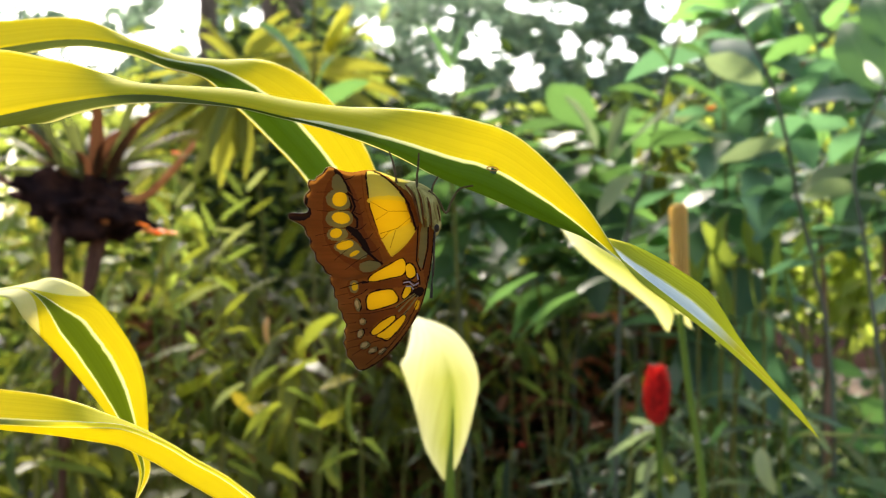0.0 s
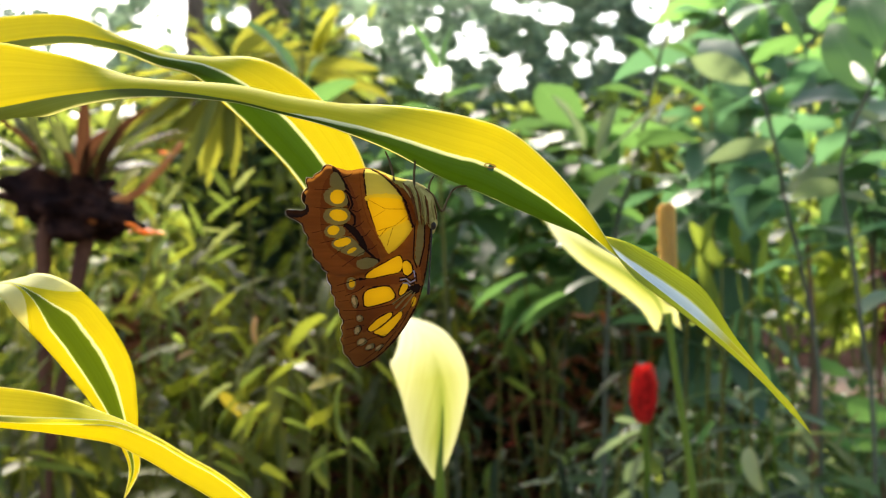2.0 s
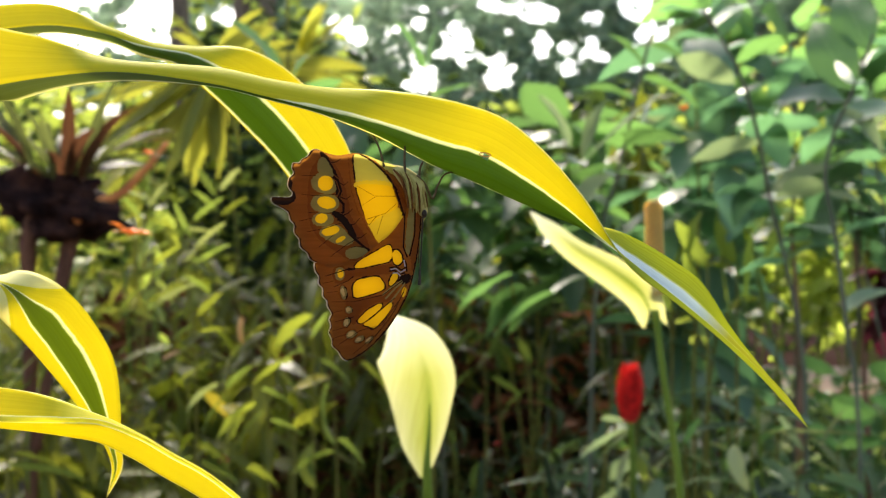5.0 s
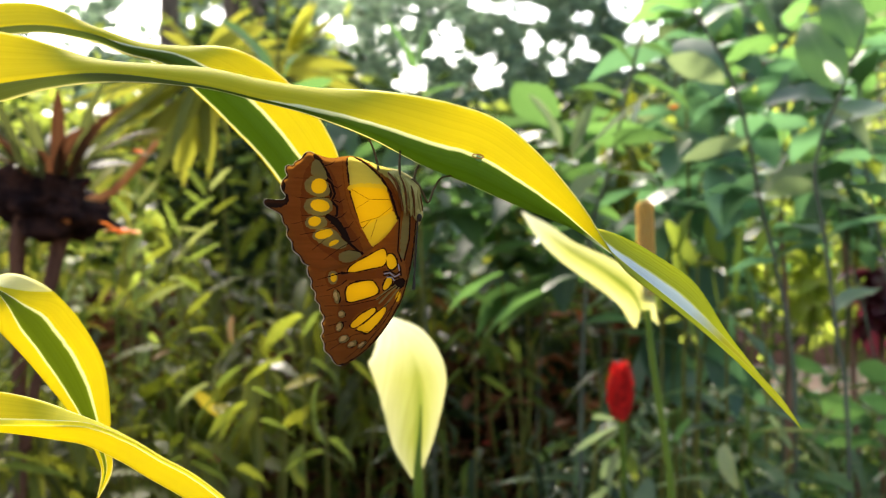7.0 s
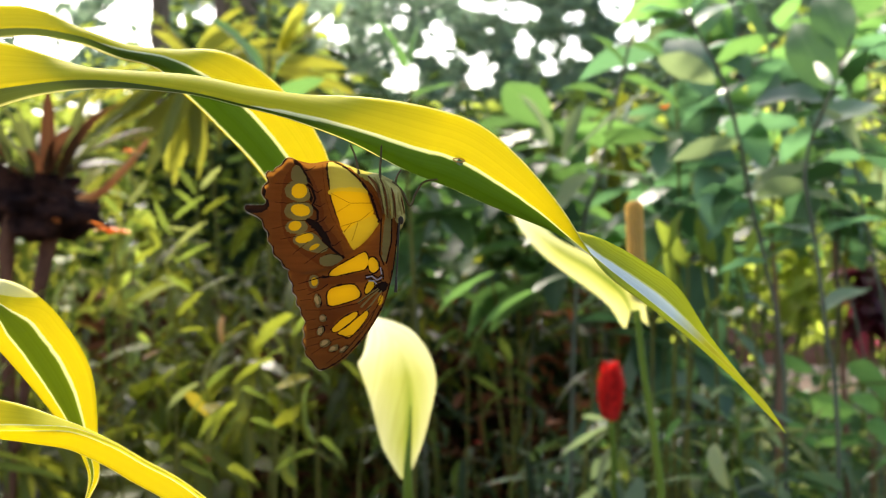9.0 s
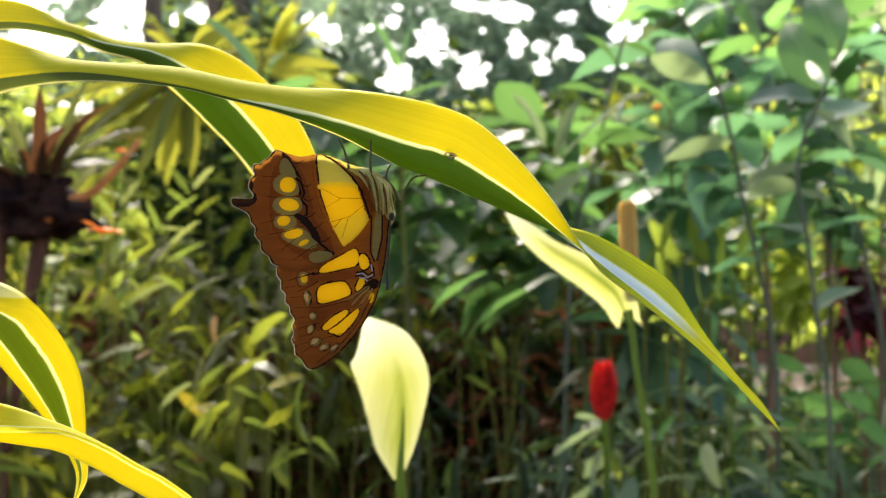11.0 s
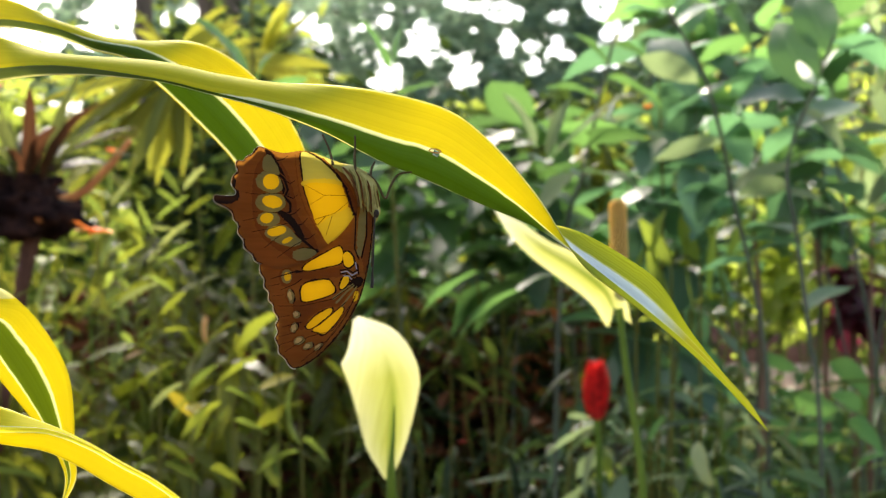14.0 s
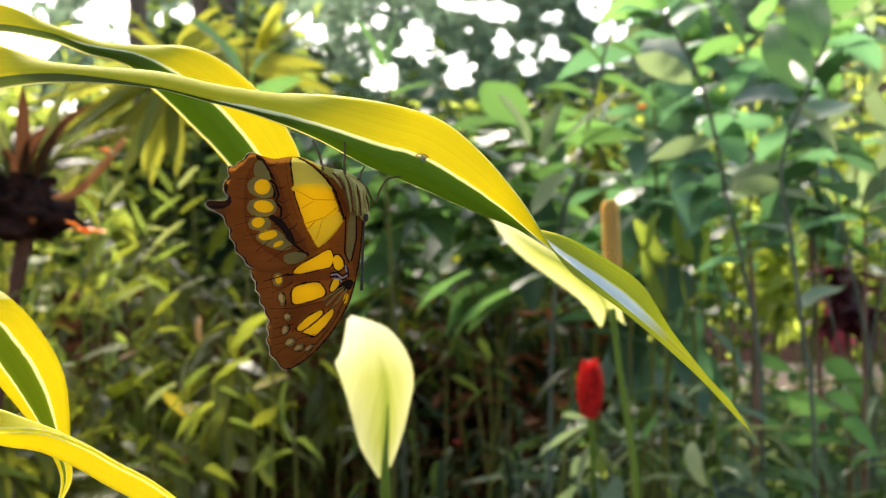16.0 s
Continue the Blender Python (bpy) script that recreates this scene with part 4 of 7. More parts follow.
def blade_bmesh(length, width, droop, fold, wave=0.0, count=8, shape=1.0, cells=1):
    """A leaf blade from the origin along x, its upper side to z."""
    bm = bmesh.new()
    uvl = bm.loops.layers.uv.new("UVMap")
    rows = []
    ang, x, z = 0.0, 0.0, 0.0
    for k in range(count + 1):
        s = k / count
        w = width / 2 * (math.sin(math.pi * s ** shape) ** 0.8 * 0.97 + 0.03) if 0 < s < 1 else width * 0.01
        if k:
            ang = -droop * s
            x += math.cos(ang) * length / count
            z += math.sin(ang) * length / count
        row = []
        for j in range(-cells, cells + 1):
            q = j / cells
            row.append(bm.verts.new((x, q * w, z + abs(q) * w * fold + wave * w * math.sin(9 * s + (2 if j > 0 else 0)) * abs(q))))
        rows.append(row)
    for k in range(count):
        for j in range(2 * cells):
            f = bm.faces.new((rows[k][j], rows[k + 1][j], rows[k + 1][j + 1], rows[k][j + 1]))
            for loop, (a, b) in zip(f.loops, ((j, k), (j, k + 1), (j + 1, k + 1), (j + 1, k))):
                loop[uvl].uv = (a / (2 * cells), b / count)
    return bm


def blade_mesh(name, material, *args, **kw):
    bm = blade_bmesh(*args, **kw)
    me = bpy.data.meshes.new(name)
    bm.to_mesh(me)
    bm.free()
    for p in me.polygons:
        p.use_smooth = True
    me.materials.append(material)
    return me


def lay(mesh, parent, place, heading, pitch, roll, size, name="leaf"):
    """One leaf on a shared mesh, in its plant's space."""
    ob = new(name, mesh)
    ob.parent = parent
    ob.matrix_basis = Matrix.LocRotScale(place, Euler((radians(roll), radians(-pitch), radians(heading))), (size, size, size))
    return ob


def red_ginger(place, size, tilt, label):
    """A cone of overlapping red bracts on a leafy cane."""
    thing = tagged(empty("red_flower", place), label, "flower", "red cone flowers")
    rng = random.Random(5)
    bm = bmesh.new()
    uvl = bm.loops.layers.uv.new("UVMap")
    tube(bm, [(0, 0, -0.055 * size), (0, 0, 0.0), (0, 0, 0.058 * size)], [0.019 * size, 0.024 * size, 0.004 * size], 14, 16)
    for k in range(150):
        s = k / 150
        t = k * 2.399963
        r = 0.026 * size * math.sin(math.pi * (0.12 + 0.80 * s)) ** 0.6
        c = Vector((math.cos(t) * r, math.sin(t) * r, (-0.058 + 0.112 * s) * size))
        out = Vector((math.cos(t), math.sin(t), 0.8)).normalized()
        side = Vector((-math.sin(t), math.cos(t), 0))
        up = (Vector((0, 0, 1)) * 0.9 + out * 0.55).normalized()
        w, h = 0.0075 * size, (0.013 + 0.004 * rng.random()) * size
        v = [bm.verts.new(c + side * a * w + up * b * h + out * d * size) for a, b, d in ((-0.5, -0.5, 0), (0.5, -0.5, 0), (0.75, 0.2, 0.002), (0, 0.75, 0.003), (-0.75, 0.2, 0.002))]
        bm.faces.new(v)
    part("bract_cone", bm, RED, thing, "red cone of small overlapping bracts")
    bm = bmesh.new()
    tube(bm, [(0, 0, -0.05 * size), (0.006, 0, -0.2), (-0.01, 0.01, -0.5), (0.0, 0.0, -place[2] - 0.03)], [0.006, 0.006, 0.007, 0.009], 8, 24)
    part("stalk", bm, STALK, thing)
    for (bx, bz), (tx, tz), w in (((-0.004, -0.062), (-0.092, -0.124), 0.024), ((-0.012, -0.052), (-0.060, -0.044), 0.014), ((0.012, -0.056), (0.046, -0.096), 0.016)):
        sprig(thing, (place[0] + bx, place[1] - 0.02, place[2] + bz), (place[0] + tx, place[1] - 0.06, place[2] + tz), w, GREYISH, 50 if tx < 0 else -50, 0.7)
    for h, p, z, L in ((192, -24, -0.072, 0.75), (14, -38, -0.09, 0.75), (95, -15, -0.12, 0.9), (215, -48, -0.10, 0.8), (-20, -55, -0.15, 0.9), (150, -30, -0.16, 1.0)):
        lay(MESH["grey"][1], thing, (0, 0, z), h, p, 20, L * 0.75 * size)
    return thing


# ---- planting behind ----
MESH = {}


def leaf_meshes():
    MESH["broad"] = [blade_mesh("broad_leaf", BROAD, 0.19, 0.075, d, f, 0.15, 8, 0.9) for d, f in ((0.5, 0.25), (0.9, 0.15), (0.2, 0.35))]
    MESH["hazy"] = [blade_mesh("hazy_leaf", HAZY, 0.19, 0.075, d, f, 0.15, 8, 0.9) for d, f in ((0.5, 0.25), (0.9, 0.15), (0.2, 0.35))]
    MESH["lance"] = [blade_mesh("lance_leaf", LANCE, 0.165, 0.036, d, f, 0.1, 8, 0.8) for d, f in ((0.7, 0.3), (1.3, 0.2), (0.3, 0.4))]
    MESH["shiny"] = [blade_mesh("shiny_leaf", SHINY, 0.17, 0.034, d, f, 0.1, 8, 0.8) for d, f in ((0.8, 0.3), (1.2, 0.2))]
    MESH["lime_lit"] = [blade_mesh("lime_lit_leaf", LIME_LIT, 0.12, 0.05, d, f, 0.1, 8, 0.9) for d, f in ((0.6, 0.3), (1.0, 0.2))]
    MESH["spotted"] = [blade_mesh("spotted_leaf", SPOTTED, 0.14, 0.05, d, f, 0.1, 8, 0.85) for d, f in ((0.8, 0.3), (0.4, 0.3))]
    MESH["strap"] = [blade_mesh("strap_leaf", STRAP, 0.32, 0.035, d, f, 0.05, 10, 0.6) for d, f in ((1.1, 0.4), (0.6, 0.5))]
    MESH["rosette"] = [blade_mesh("rosette_leaf", m, 0.32, 0.035, d, f, 0.05, 10, 0.6) for m, d, f in ((ROSETTE, 1.1, 0.4), (ROSETTE, 0.6, 0.5), (ROSETTE_RED, 0.9, 0.4))]
    MESH["grey"] = [blade_mesh("greyish_leaf", GREYISH, 0.19, 0.055, d, f, 0.15, 8, 0.9) for d, f in ((1.0, 0.25), (0.6, 0.15))]
    MESH["fresh"] = [blade_mesh("fresh_leaf", SUNNY, 0.18, 0.08, d, f, 0.15, 8, 0.9) for d, f in ((0.5, 0.25), (0.9, 0.15))]
    MESH["pale"] = [blade_mesh("pale_leaf", OLIVE, 0.15, 0.04, d, f, 0.15, 8, 0.9) for d, f in ((0.5, 0.25), (1.0, 0.15))]
    MESH["deep_shade"] = [blade_mesh("deep_shade_leaf", DEEP_SHADE, 0.17, 0.026, d, f, 0.1, 8, 0.8) for d, f in ((0.9, 0.3), (1.4, 0.2))]
    MESH["slim"] = [blade_mesh("slim_leaf", LANCE, 0.17, 0.022, d, f, 0.1, 8, 0.8) for d, f in ((0.9, 0.3), (1.5, 0.2), (0.4, 0.4))]
    for key, m in (("orange", ORANGE), ("red", RED), ("pink", PINK), ("white", WHITE_PETAL)):
        MESH[key] = [blade_mesh(key + "_petal", m, 0.028, 0.016, 0.6, 0.3, 0.1, 6, 1.0)]
    MESH["maroon"] = [blade_mesh("maroon_leaf", MAROON, 0.16, 0.08, d, f, 0.15, 8, 0.9) for d, f in ((0.6, 0.3), (1.0, 0.2))]


def cane_plant(name, label, category, base, canes, kind, leaves_per, size, pitch, rng, material=None, group="", start=0.25, radius=0.006, whorl=False):
    """Canes from the ground, leaves along them. canes: foot offset and top offset, height."""
    thing = tagged(empty(name, base), label, category, group)
    for fx, fy, tx, ty, h in canes:
        bm = bmesh.new()
        bx, by = rng.uniform(-0.09, 0.09), rng.uniform(-0.06, 0.06)
        pts = [(fx, fy, -0.05), (fx + (tx - fx) * 0.3 + bx, fy + (ty - fy) * 0.3 + by, h * 0.4), (fx + (tx - fx) * 0.65, fy + (ty - fy) * 0.65, h * 0.75), (tx, ty, h)]
        tube(bm, pts, [radius * 1.2, radius, radius * 0.8, radius * 0.4], 7, 16)
        part("stem", bm, material or DARK_STEM, thing)
        for k in range(leaves_per):
            s = start + (1 - start) * (k + rng.random()) / leaves_per
            c = spline(pts, s)
            lay(rng.choice(MESH[kind]), thing, tuple(c), k * 137.5 + rng.uniform(-25, 25), rng.uniform(*pitch), rng.uniform(-25, 25), size * rng.uniform(0.7, 1.2))
    return thing


def sprig(thing, base, tip, width, material, roll=0.0, droop=0.5, name="leaf"):
    """One leaf from a stem's node to its tip (world places), in the space of its plant."""
    base, tip = Vector(base), Vector(tip)
    d = tip - base
    key = (material.name, round(droop, 1))
    if key not in SPRIG:
        SPRIG[key] = blade_mesh(material.name, material, 1.0, 0.4, droop, 0.25, 0.12, 10, 0.85, cells=2)
    ob = new(name, SPRIG[key])
    ob.parent = thing
    x = d.normalized()
    y = Vector((0, 0, 1)).cross(x).normalized()
    z = x.cross(y)
    turn = Matrix((x, y, z)).transposed().to_4x4() @ Matrix.Rotation(radians(roll), 4, "X") @ Matrix.Rotation(-droop * 0.5, 4, "Y")
    w = width / 0.4
    ob.matrix_basis = Matrix.Translation(base - thing.location) @ turn @ Matrix.Diagonal((d.length * 1.05, w, w, 1))
    return ob


SPRIG = {}


def stem_of(thing, pts, r0, r1, material):
    bm = bmesh.new()
    tube(bm, pts, [r0, (r0 + r1) / 2, r1], 8, 30, True, 0.12)
    return part("stem", moved(bm, thing.location), material, thing)


def foot(p):
    return (p[0], p[1], 0.0)


def large_shrubs():
    rng = random.Random(8)
    # dark cane with long leaves
    pts = [(0.7876, 2.2000, -0.9999), (0.7634, 2.2000, 0.5951), (0.7546, 2.2000, 0.8811), (0.7216, 2.2000, 1.0681), (0.6897, 2.2000, 1.1990), (0.6710, 2.2000, 1.3024), (0.6380, 2.2000, 1.4245), (0.5995, 2.2000, 1.5015), (0.5610, 2.2000, 1.5631)]
    a = tagged(empty("tall_shrub", foot(pts[0])), "tall shrub with long grey-green leaves on a dark bent cane", "shrub", "tall shrubs")
    stem_of(a, pts, 0.0052, 0.0036, DARK_STEM)
    for b, t, w, m, r in (((0.6226, 2.2000, 1.4201), (0.4828, 2.0500, 1.4372), 0.055, GREYISH, 40), ((0.6732, 2.2000, 1.3035), (0.5135, 2.0500, 1.2425), 0.050, GREYISH, 50), ((0.6688, 2.2000, 1.3101), (0.8234, 2.3000, 1.3484), 0.075, HAZY, -30), ((0.6897, 2.2000, 1.1990), (0.6164, 2.3000, 1.2104), 0.055, HAZY, 20),
                          ((0.6864, 2.2000, 1.2056), (0.7728, 2.1000, 1.2502), 0.055, GREYISH, 50), ((0.6468, 2.2000, 1.4036), (0.5819, 2.3000, 1.3599), 0.070, HAZY, -20), ((0.6226, 2.2000, 1.4641), (0.7515, 2.2500, 1.5151), 0.055, SUNNY, -40), ((0.6006, 2.2000, 1.5015), (0.5244, 2.3000, 1.5267), 0.050, HAZY, 10),
                          ((0.7026, 2.3000, 1.5842), (0.7458, 2.2000, 1.4839), 0.095, SUNNY, -50), ((0.5676, 2.2000, 1.5521), (0.6446, 2.2000, 1.6291), 0.07, HAZY, 0), ((0.7216, 2.2000, 1.0681), (0.5943, 2.1000, 1.0381), 0.05, HAZY, 30), ((0.7216, 2.2000, 1.0736), (0.8694, 2.3000, 1.1012), 0.06, HAZY, -20), ((0.6831, 2.2000, 1.2441), (0.6509, 2.3000, 1.1472), 0.06, HAZY, 0),
                          ((0.6556, 2.2000, 1.3541), (0.7708, 2.3500, 1.2657), 0.08, HAZY, -10), ((0.5676, 2.2000, 1.5521), (0.4956, 2.3000, 1.5842), 0.055, HAZY, 0), ((0.5786, 2.2000, 1.5301), (0.7084, 2.3000, 1.5957), 0.06, HAZY, 0)):
        sprig(a, b, t, w, m, r)
    # second cane
    pts = [(0.8160, 2.0000, -1.0590), (0.7910, 2.0000, 0.6410), (0.7660, 2.0000, 0.9410), (0.7440, 2.0000, 1.1210), (0.7270, 2.0000, 1.2250), (0.7440, 2.0000, 1.3070), (0.7730, 2.0000, 1.3710), (0.8160, 2.0000, 1.4810)]
    a = tagged(empty("tall_shrub", foot(pts[0])), "tall shrub with broad dark leaves and pale bracts", "shrub", "tall shrubs")
    stem_of(a, pts, 0.0048, 0.003, DARK_STEM)
    for b, t, w, m, r in (((0.7640, 2.0000, 1.3610), (0.6480, 2.0000, 1.3760), 0.085, HAZY, -30), ((0.7810, 2.0000, 1.3910), (0.7322, 1.9500, 1.4208), 0.020, WHITE_PETAL, 60), ((0.7460, 2.0000, 1.3090), (0.9093, 2.1000, 1.3636), 0.07, HAZY, 20), ((0.7360, 2.0000, 1.2410), (0.8673, 2.1000, 1.2638), 0.065, HAZY, -20), ((0.7310, 2.0000, 1.2110), (0.6731, 2.1000, 1.1956), 0.05, GREYISH, 40),
                          ((0.7760, 2.0000, 1.3810), (0.7413, 2.1000, 1.5211), 0.085, SUNNY, -50), ((0.7960, 2.0000, 1.4210), (0.8760, 2.0000, 1.4810), 0.08, HAZY, 0), ((0.8060, 2.0000, 1.4510), (0.7938, 2.1000, 1.5841), 0.08, SUNNY, -40), ((0.7410, 2.0000, 1.1210), (0.6888, 2.1000, 1.1431), 0.06, HAZY, 0), ((0.7460, 2.0000, 1.1110), (0.8560, 2.0000, 1.1610), 0.075, HAZY, -10),
                          ((0.7560, 2.0000, 1.3410), (0.8410, 2.0000, 1.2760), 0.07, GREYISH, 40), ((0.7610, 2.0000, 0.9810), (0.8883, 2.1000, 1.0171), 0.06, HAZY, 0), ((0.8160, 2.0000, 1.4710), (0.9513, 2.1000, 1.4476), 0.085, HAZY, 0), ((0.7510, 2.0000, 1.3160), (0.7203, 2.1000, 1.2638), 0.06, HAZY, 0), ((0.7310, 2.0000, 1.1910), (0.8463, 2.1000, 1.1641), 0.055, GREYISH, 30)):
        sprig(a, b, t, w, m, r)
    # thin cane with paired upright leaves
    pts = [(0.3612, 2.4000, -1.1308), (0.3672, 2.4000, 0.5732), (0.3792, 2.4000, 1.0052), (0.3972, 2.4000, 1.1612), (0.4272, 2.4000, 1.2572), (0.4752, 2.4000, 1.4612), (0.4992, 2.4000, 1.5572)]
    a = tagged(empty("tall_shrub", foot(pts[0])), "tall shrub with paired upright grey-green leaves", "shrub", "tall shrubs")
    stem_of(a, pts, 0.0052, 0.0034, DARK_STEM)
    for b, t, w, m, r in (((0.3528, 2.4000, 1.2872), (0.3972, 2.3500, 1.4090), 0.050, GREYISH, 70), ((0.3264, 2.4000, 1.3076), (0.2538, 2.3500, 1.4161), 0.055, GREYISH, -60), ((0.3381, 2.3000, 1.2736), (0.5104, 2.2000, 1.3816), 0.030, GREYISH, 30), ((0.3288, 2.4000, 1.1672), (0.3841, 2.3000, 1.2484), 0.068, GREYISH, 70), ((0.4392, 2.4000, 1.3172), (0.5359, 2.3000, 1.3335), 0.075, BROAD, -20),
                          ((0.4272, 2.4000, 1.2572), (0.5244, 2.3000, 1.2254), 0.065, BROAD, 0), ((0.3936, 2.4000, 1.1492), (0.2599, 2.3000, 1.1012), 0.06, BROAD, 10), ((0.4752, 2.4000, 1.4612), (0.6012, 2.4000, 1.4072), 0.07, BROAD, 0), ((0.4632, 2.4000, 1.4132), (0.3492, 2.4000, 1.4492), 0.07, BROAD, 0), ((0.2771, 2.3000, 1.0091), (0.1551, 2.2000, 0.9196), 0.055, BROAD, 40), ((0.3792, 2.4000, 1.0412), (0.2773, 2.3500, 1.0072), 0.05, BROAD, 0),
                          ((0.1966, 2.3000, 1.0494), (0.0816, 2.3000, 0.9632), 0.05, BROAD, 20), ((0.4812, 2.4000, 1.4852), (0.4152, 2.4000, 1.5572), 0.05, BROAD, 0), ((0.4932, 2.4000, 1.5332), (0.5832, 2.4000, 1.4972), 0.06, BROAD, 0), ((0.3792, 2.4000, 1.1132), (0.5075, 2.5000, 1.1263), 0.06, BROAD, 0), ((0.3732, 2.4000, 0.9572), (0.4752, 2.4000, 1.0172), 0.05, BROAD, 0), ((0.4032, 2.4000, 1.1852), (0.3137, 2.5000, 1.2388), 0.06, BROAD, 0)):
        sprig(a, b, t, w, m, r)
    # upright leaves in the middle
    pts = [(0.0273, 2.6000, -1.1867), (0.0364, 2.6000, 0.7633), (0.0208, 2.6000, 1.2833), (0.0286, 2.6000, 1.4783)]
    a = tagged(empty("tall_shrub", foot(pts[0])), "slender shrub with upright fresh green leaves", "shrub", "tall shrubs")
    stem_of(a, pts, 0.0042, 0.003, OLIVE_STEM)
    for b, t, w, m, r in (((0.0208, 2.6000, 1.4978), (-0.0587, 2.5500, 1.6087), 0.040, SUNNY, -60), ((0.0312, 2.6000, 1.4653), (0.0536, 2.5500, 1.6087), 0.055, SUNNY, 75), ((0.0234, 2.6000, 1.4133), (-0.0832, 2.6000, 1.4263), 0.05, BROAD, 0), ((0.0234, 2.6000, 1.3613), (0.1378, 2.6000, 1.4003), 0.055, BROAD, 0), ((0.0208, 2.6000, 1.3353), (0.1825, 2.5000, 1.2763), 0.06, BROAD, 0), ((0.0208, 2.6000, 1.2833), (-0.1092, 2.6000, 1.2443), 0.05, BROAD, 0), ((0.0286, 2.6000, 1.4393), (0.1248, 2.6000, 1.4783), 0.05, BROAD, 0)):
        sprig(a, b, t, w, m, r)
    # fresh low leaves by the path
    pts = [(0.8723, 2.6000, -0.7967), (0.8814, 2.6000, 0.6333), (0.8918, 2.6000, 0.8413)]
    a = tagged(empty("low_shrub", foot(pts[0])), "low shrub with smooth fresh green leaves", "shrub", "low shrubs")
    stem_of(a, pts, 0.007, 0.004, RED_STEM)
    for b, t, w, m, r in (((0.8853, 2.6000, 0.8218), (0.9450, 2.5000, 0.8238), 0.075, SUNNY, -40), ((0.9698, 2.6000, 0.7048), (1.0200, 2.5000, 0.7575), 0.10, SUNNY, -40), ((0.8853, 2.6000, 0.8153), (0.7878, 2.6000, 0.8049), 0.03, SUNNY, 0), ((0.9698, 2.6000, 0.6333), (1.0700, 2.5000, 0.6638), 0.09, SUNNY, -30), ((0.9308, 2.6000, 0.6073), (0.7950, 2.5000, 0.5763), 0.08, GREYISH, 30), ((1.0478, 2.6000, 0.8283), (1.1388, 2.6000, 0.7633), 0.08, SUNNY, -30), ((0.9048, 2.6000, 0.6593), (0.9700, 2.5000, 0.5763), 0.08, GREYISH, -20)):
        sprig(a, b, t, w, m, r)
    # larger leaves that stand out of the bed
    pts = [(-0.2296, 2.0500, -0.7030), (-0.2245, 2.0500, 0.6295), (-0.2142, 2.0500, 0.8140), (-0.1988, 2.0500, 0.9678)]
    a = tagged(empty("bedding_plant", foot(pts[0])), "bedding plant with larger light green leaves and one yellowed leaf", "plant", "bedding plants")
    stem_of(a, pts, 0.003, 0.0015, OLIVE_STEM)
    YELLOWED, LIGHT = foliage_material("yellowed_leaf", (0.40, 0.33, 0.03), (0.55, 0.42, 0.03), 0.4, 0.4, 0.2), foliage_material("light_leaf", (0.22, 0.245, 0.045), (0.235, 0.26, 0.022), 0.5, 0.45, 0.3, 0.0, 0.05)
    for b, t, w, m, r in (((-0.2234, 2.0500, 0.8468), (-0.1520, 2.0000, 0.8690), 0.024, YELLOWED, 50), ((-0.1968, 2.0500, 0.9750), (-0.2580, 2.0000, 0.9230), 0.045, LIGHT, 50), ((-0.4211, 2.1000, 1.0360), (-0.4860, 2.0000, 0.9760), 0.022, LIGHT, 40), ((-0.2970, 2.0000, 0.8510), (-0.2296, 2.0500, 0.8991), 0.030, LIGHT, -30), ((-0.1560, 2.0000, 0.8650), (-0.1663, 1.9800, 0.7624), 0.055, LANCE, 70), ((-0.1892, 1.9500, 0.7597), (-0.1805, 1.9000, 0.7020), 0.045, LIGHT, 60),
                          ((-0.2880, 2.0000, 0.8290), (-0.3256, 1.9500, 0.7441), 0.035, LIGHT, 50), ((-0.6101, 2.1000, 1.0307), (-0.6340, 2.0000, 1.0010), 0.022, SHINY, 20), ((-0.3255, 2.1000, 0.9751), (-0.3116, 2.0500, 0.9247), 0.020, DRY, 60), ((-0.4767, 2.1000, 0.8911), (-0.4223, 2.0500, 0.9083), 0.016, DRY, 40), ((-0.3731, 2.0500, 0.8960), (-0.4340, 2.0000, 0.8410), 0.028, LIGHT, 30), ((-0.2240, 2.0000, 0.7810), (-0.1404, 1.9500, 0.8260), 0.028, SHINY, -30), ((-0.1040, 2.0000, 0.9010), (-0.0535, 1.9800, 0.8436), 0.026, LIGHT, -40), ((-0.3340, 2.0000, 0.8010), (-0.3840, 2.0000, 0.8510), 0.026, YELLOWED, 60)):
        sprig(a, b, t, w, m, r)
    # arching leaves at the front of the bed; the light they catch is put into their colours
    # Pale grey copy has the sheen put into its colour, dim copy the shade.
    GREY_SHEEN = foliage_material("grey_sheen_leaf", (0.30, 0.33, 0.16), (0.30, 0.33, 0.08), 0.5, 0.40, 0.25, 0.0, 0.12)
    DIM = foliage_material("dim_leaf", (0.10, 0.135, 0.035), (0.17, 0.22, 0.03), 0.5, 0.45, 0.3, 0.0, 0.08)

    def at(u, v, d):
        return ((u - 784) * d / 2000, d, 1.1 - (v - 441) * d / 2000)

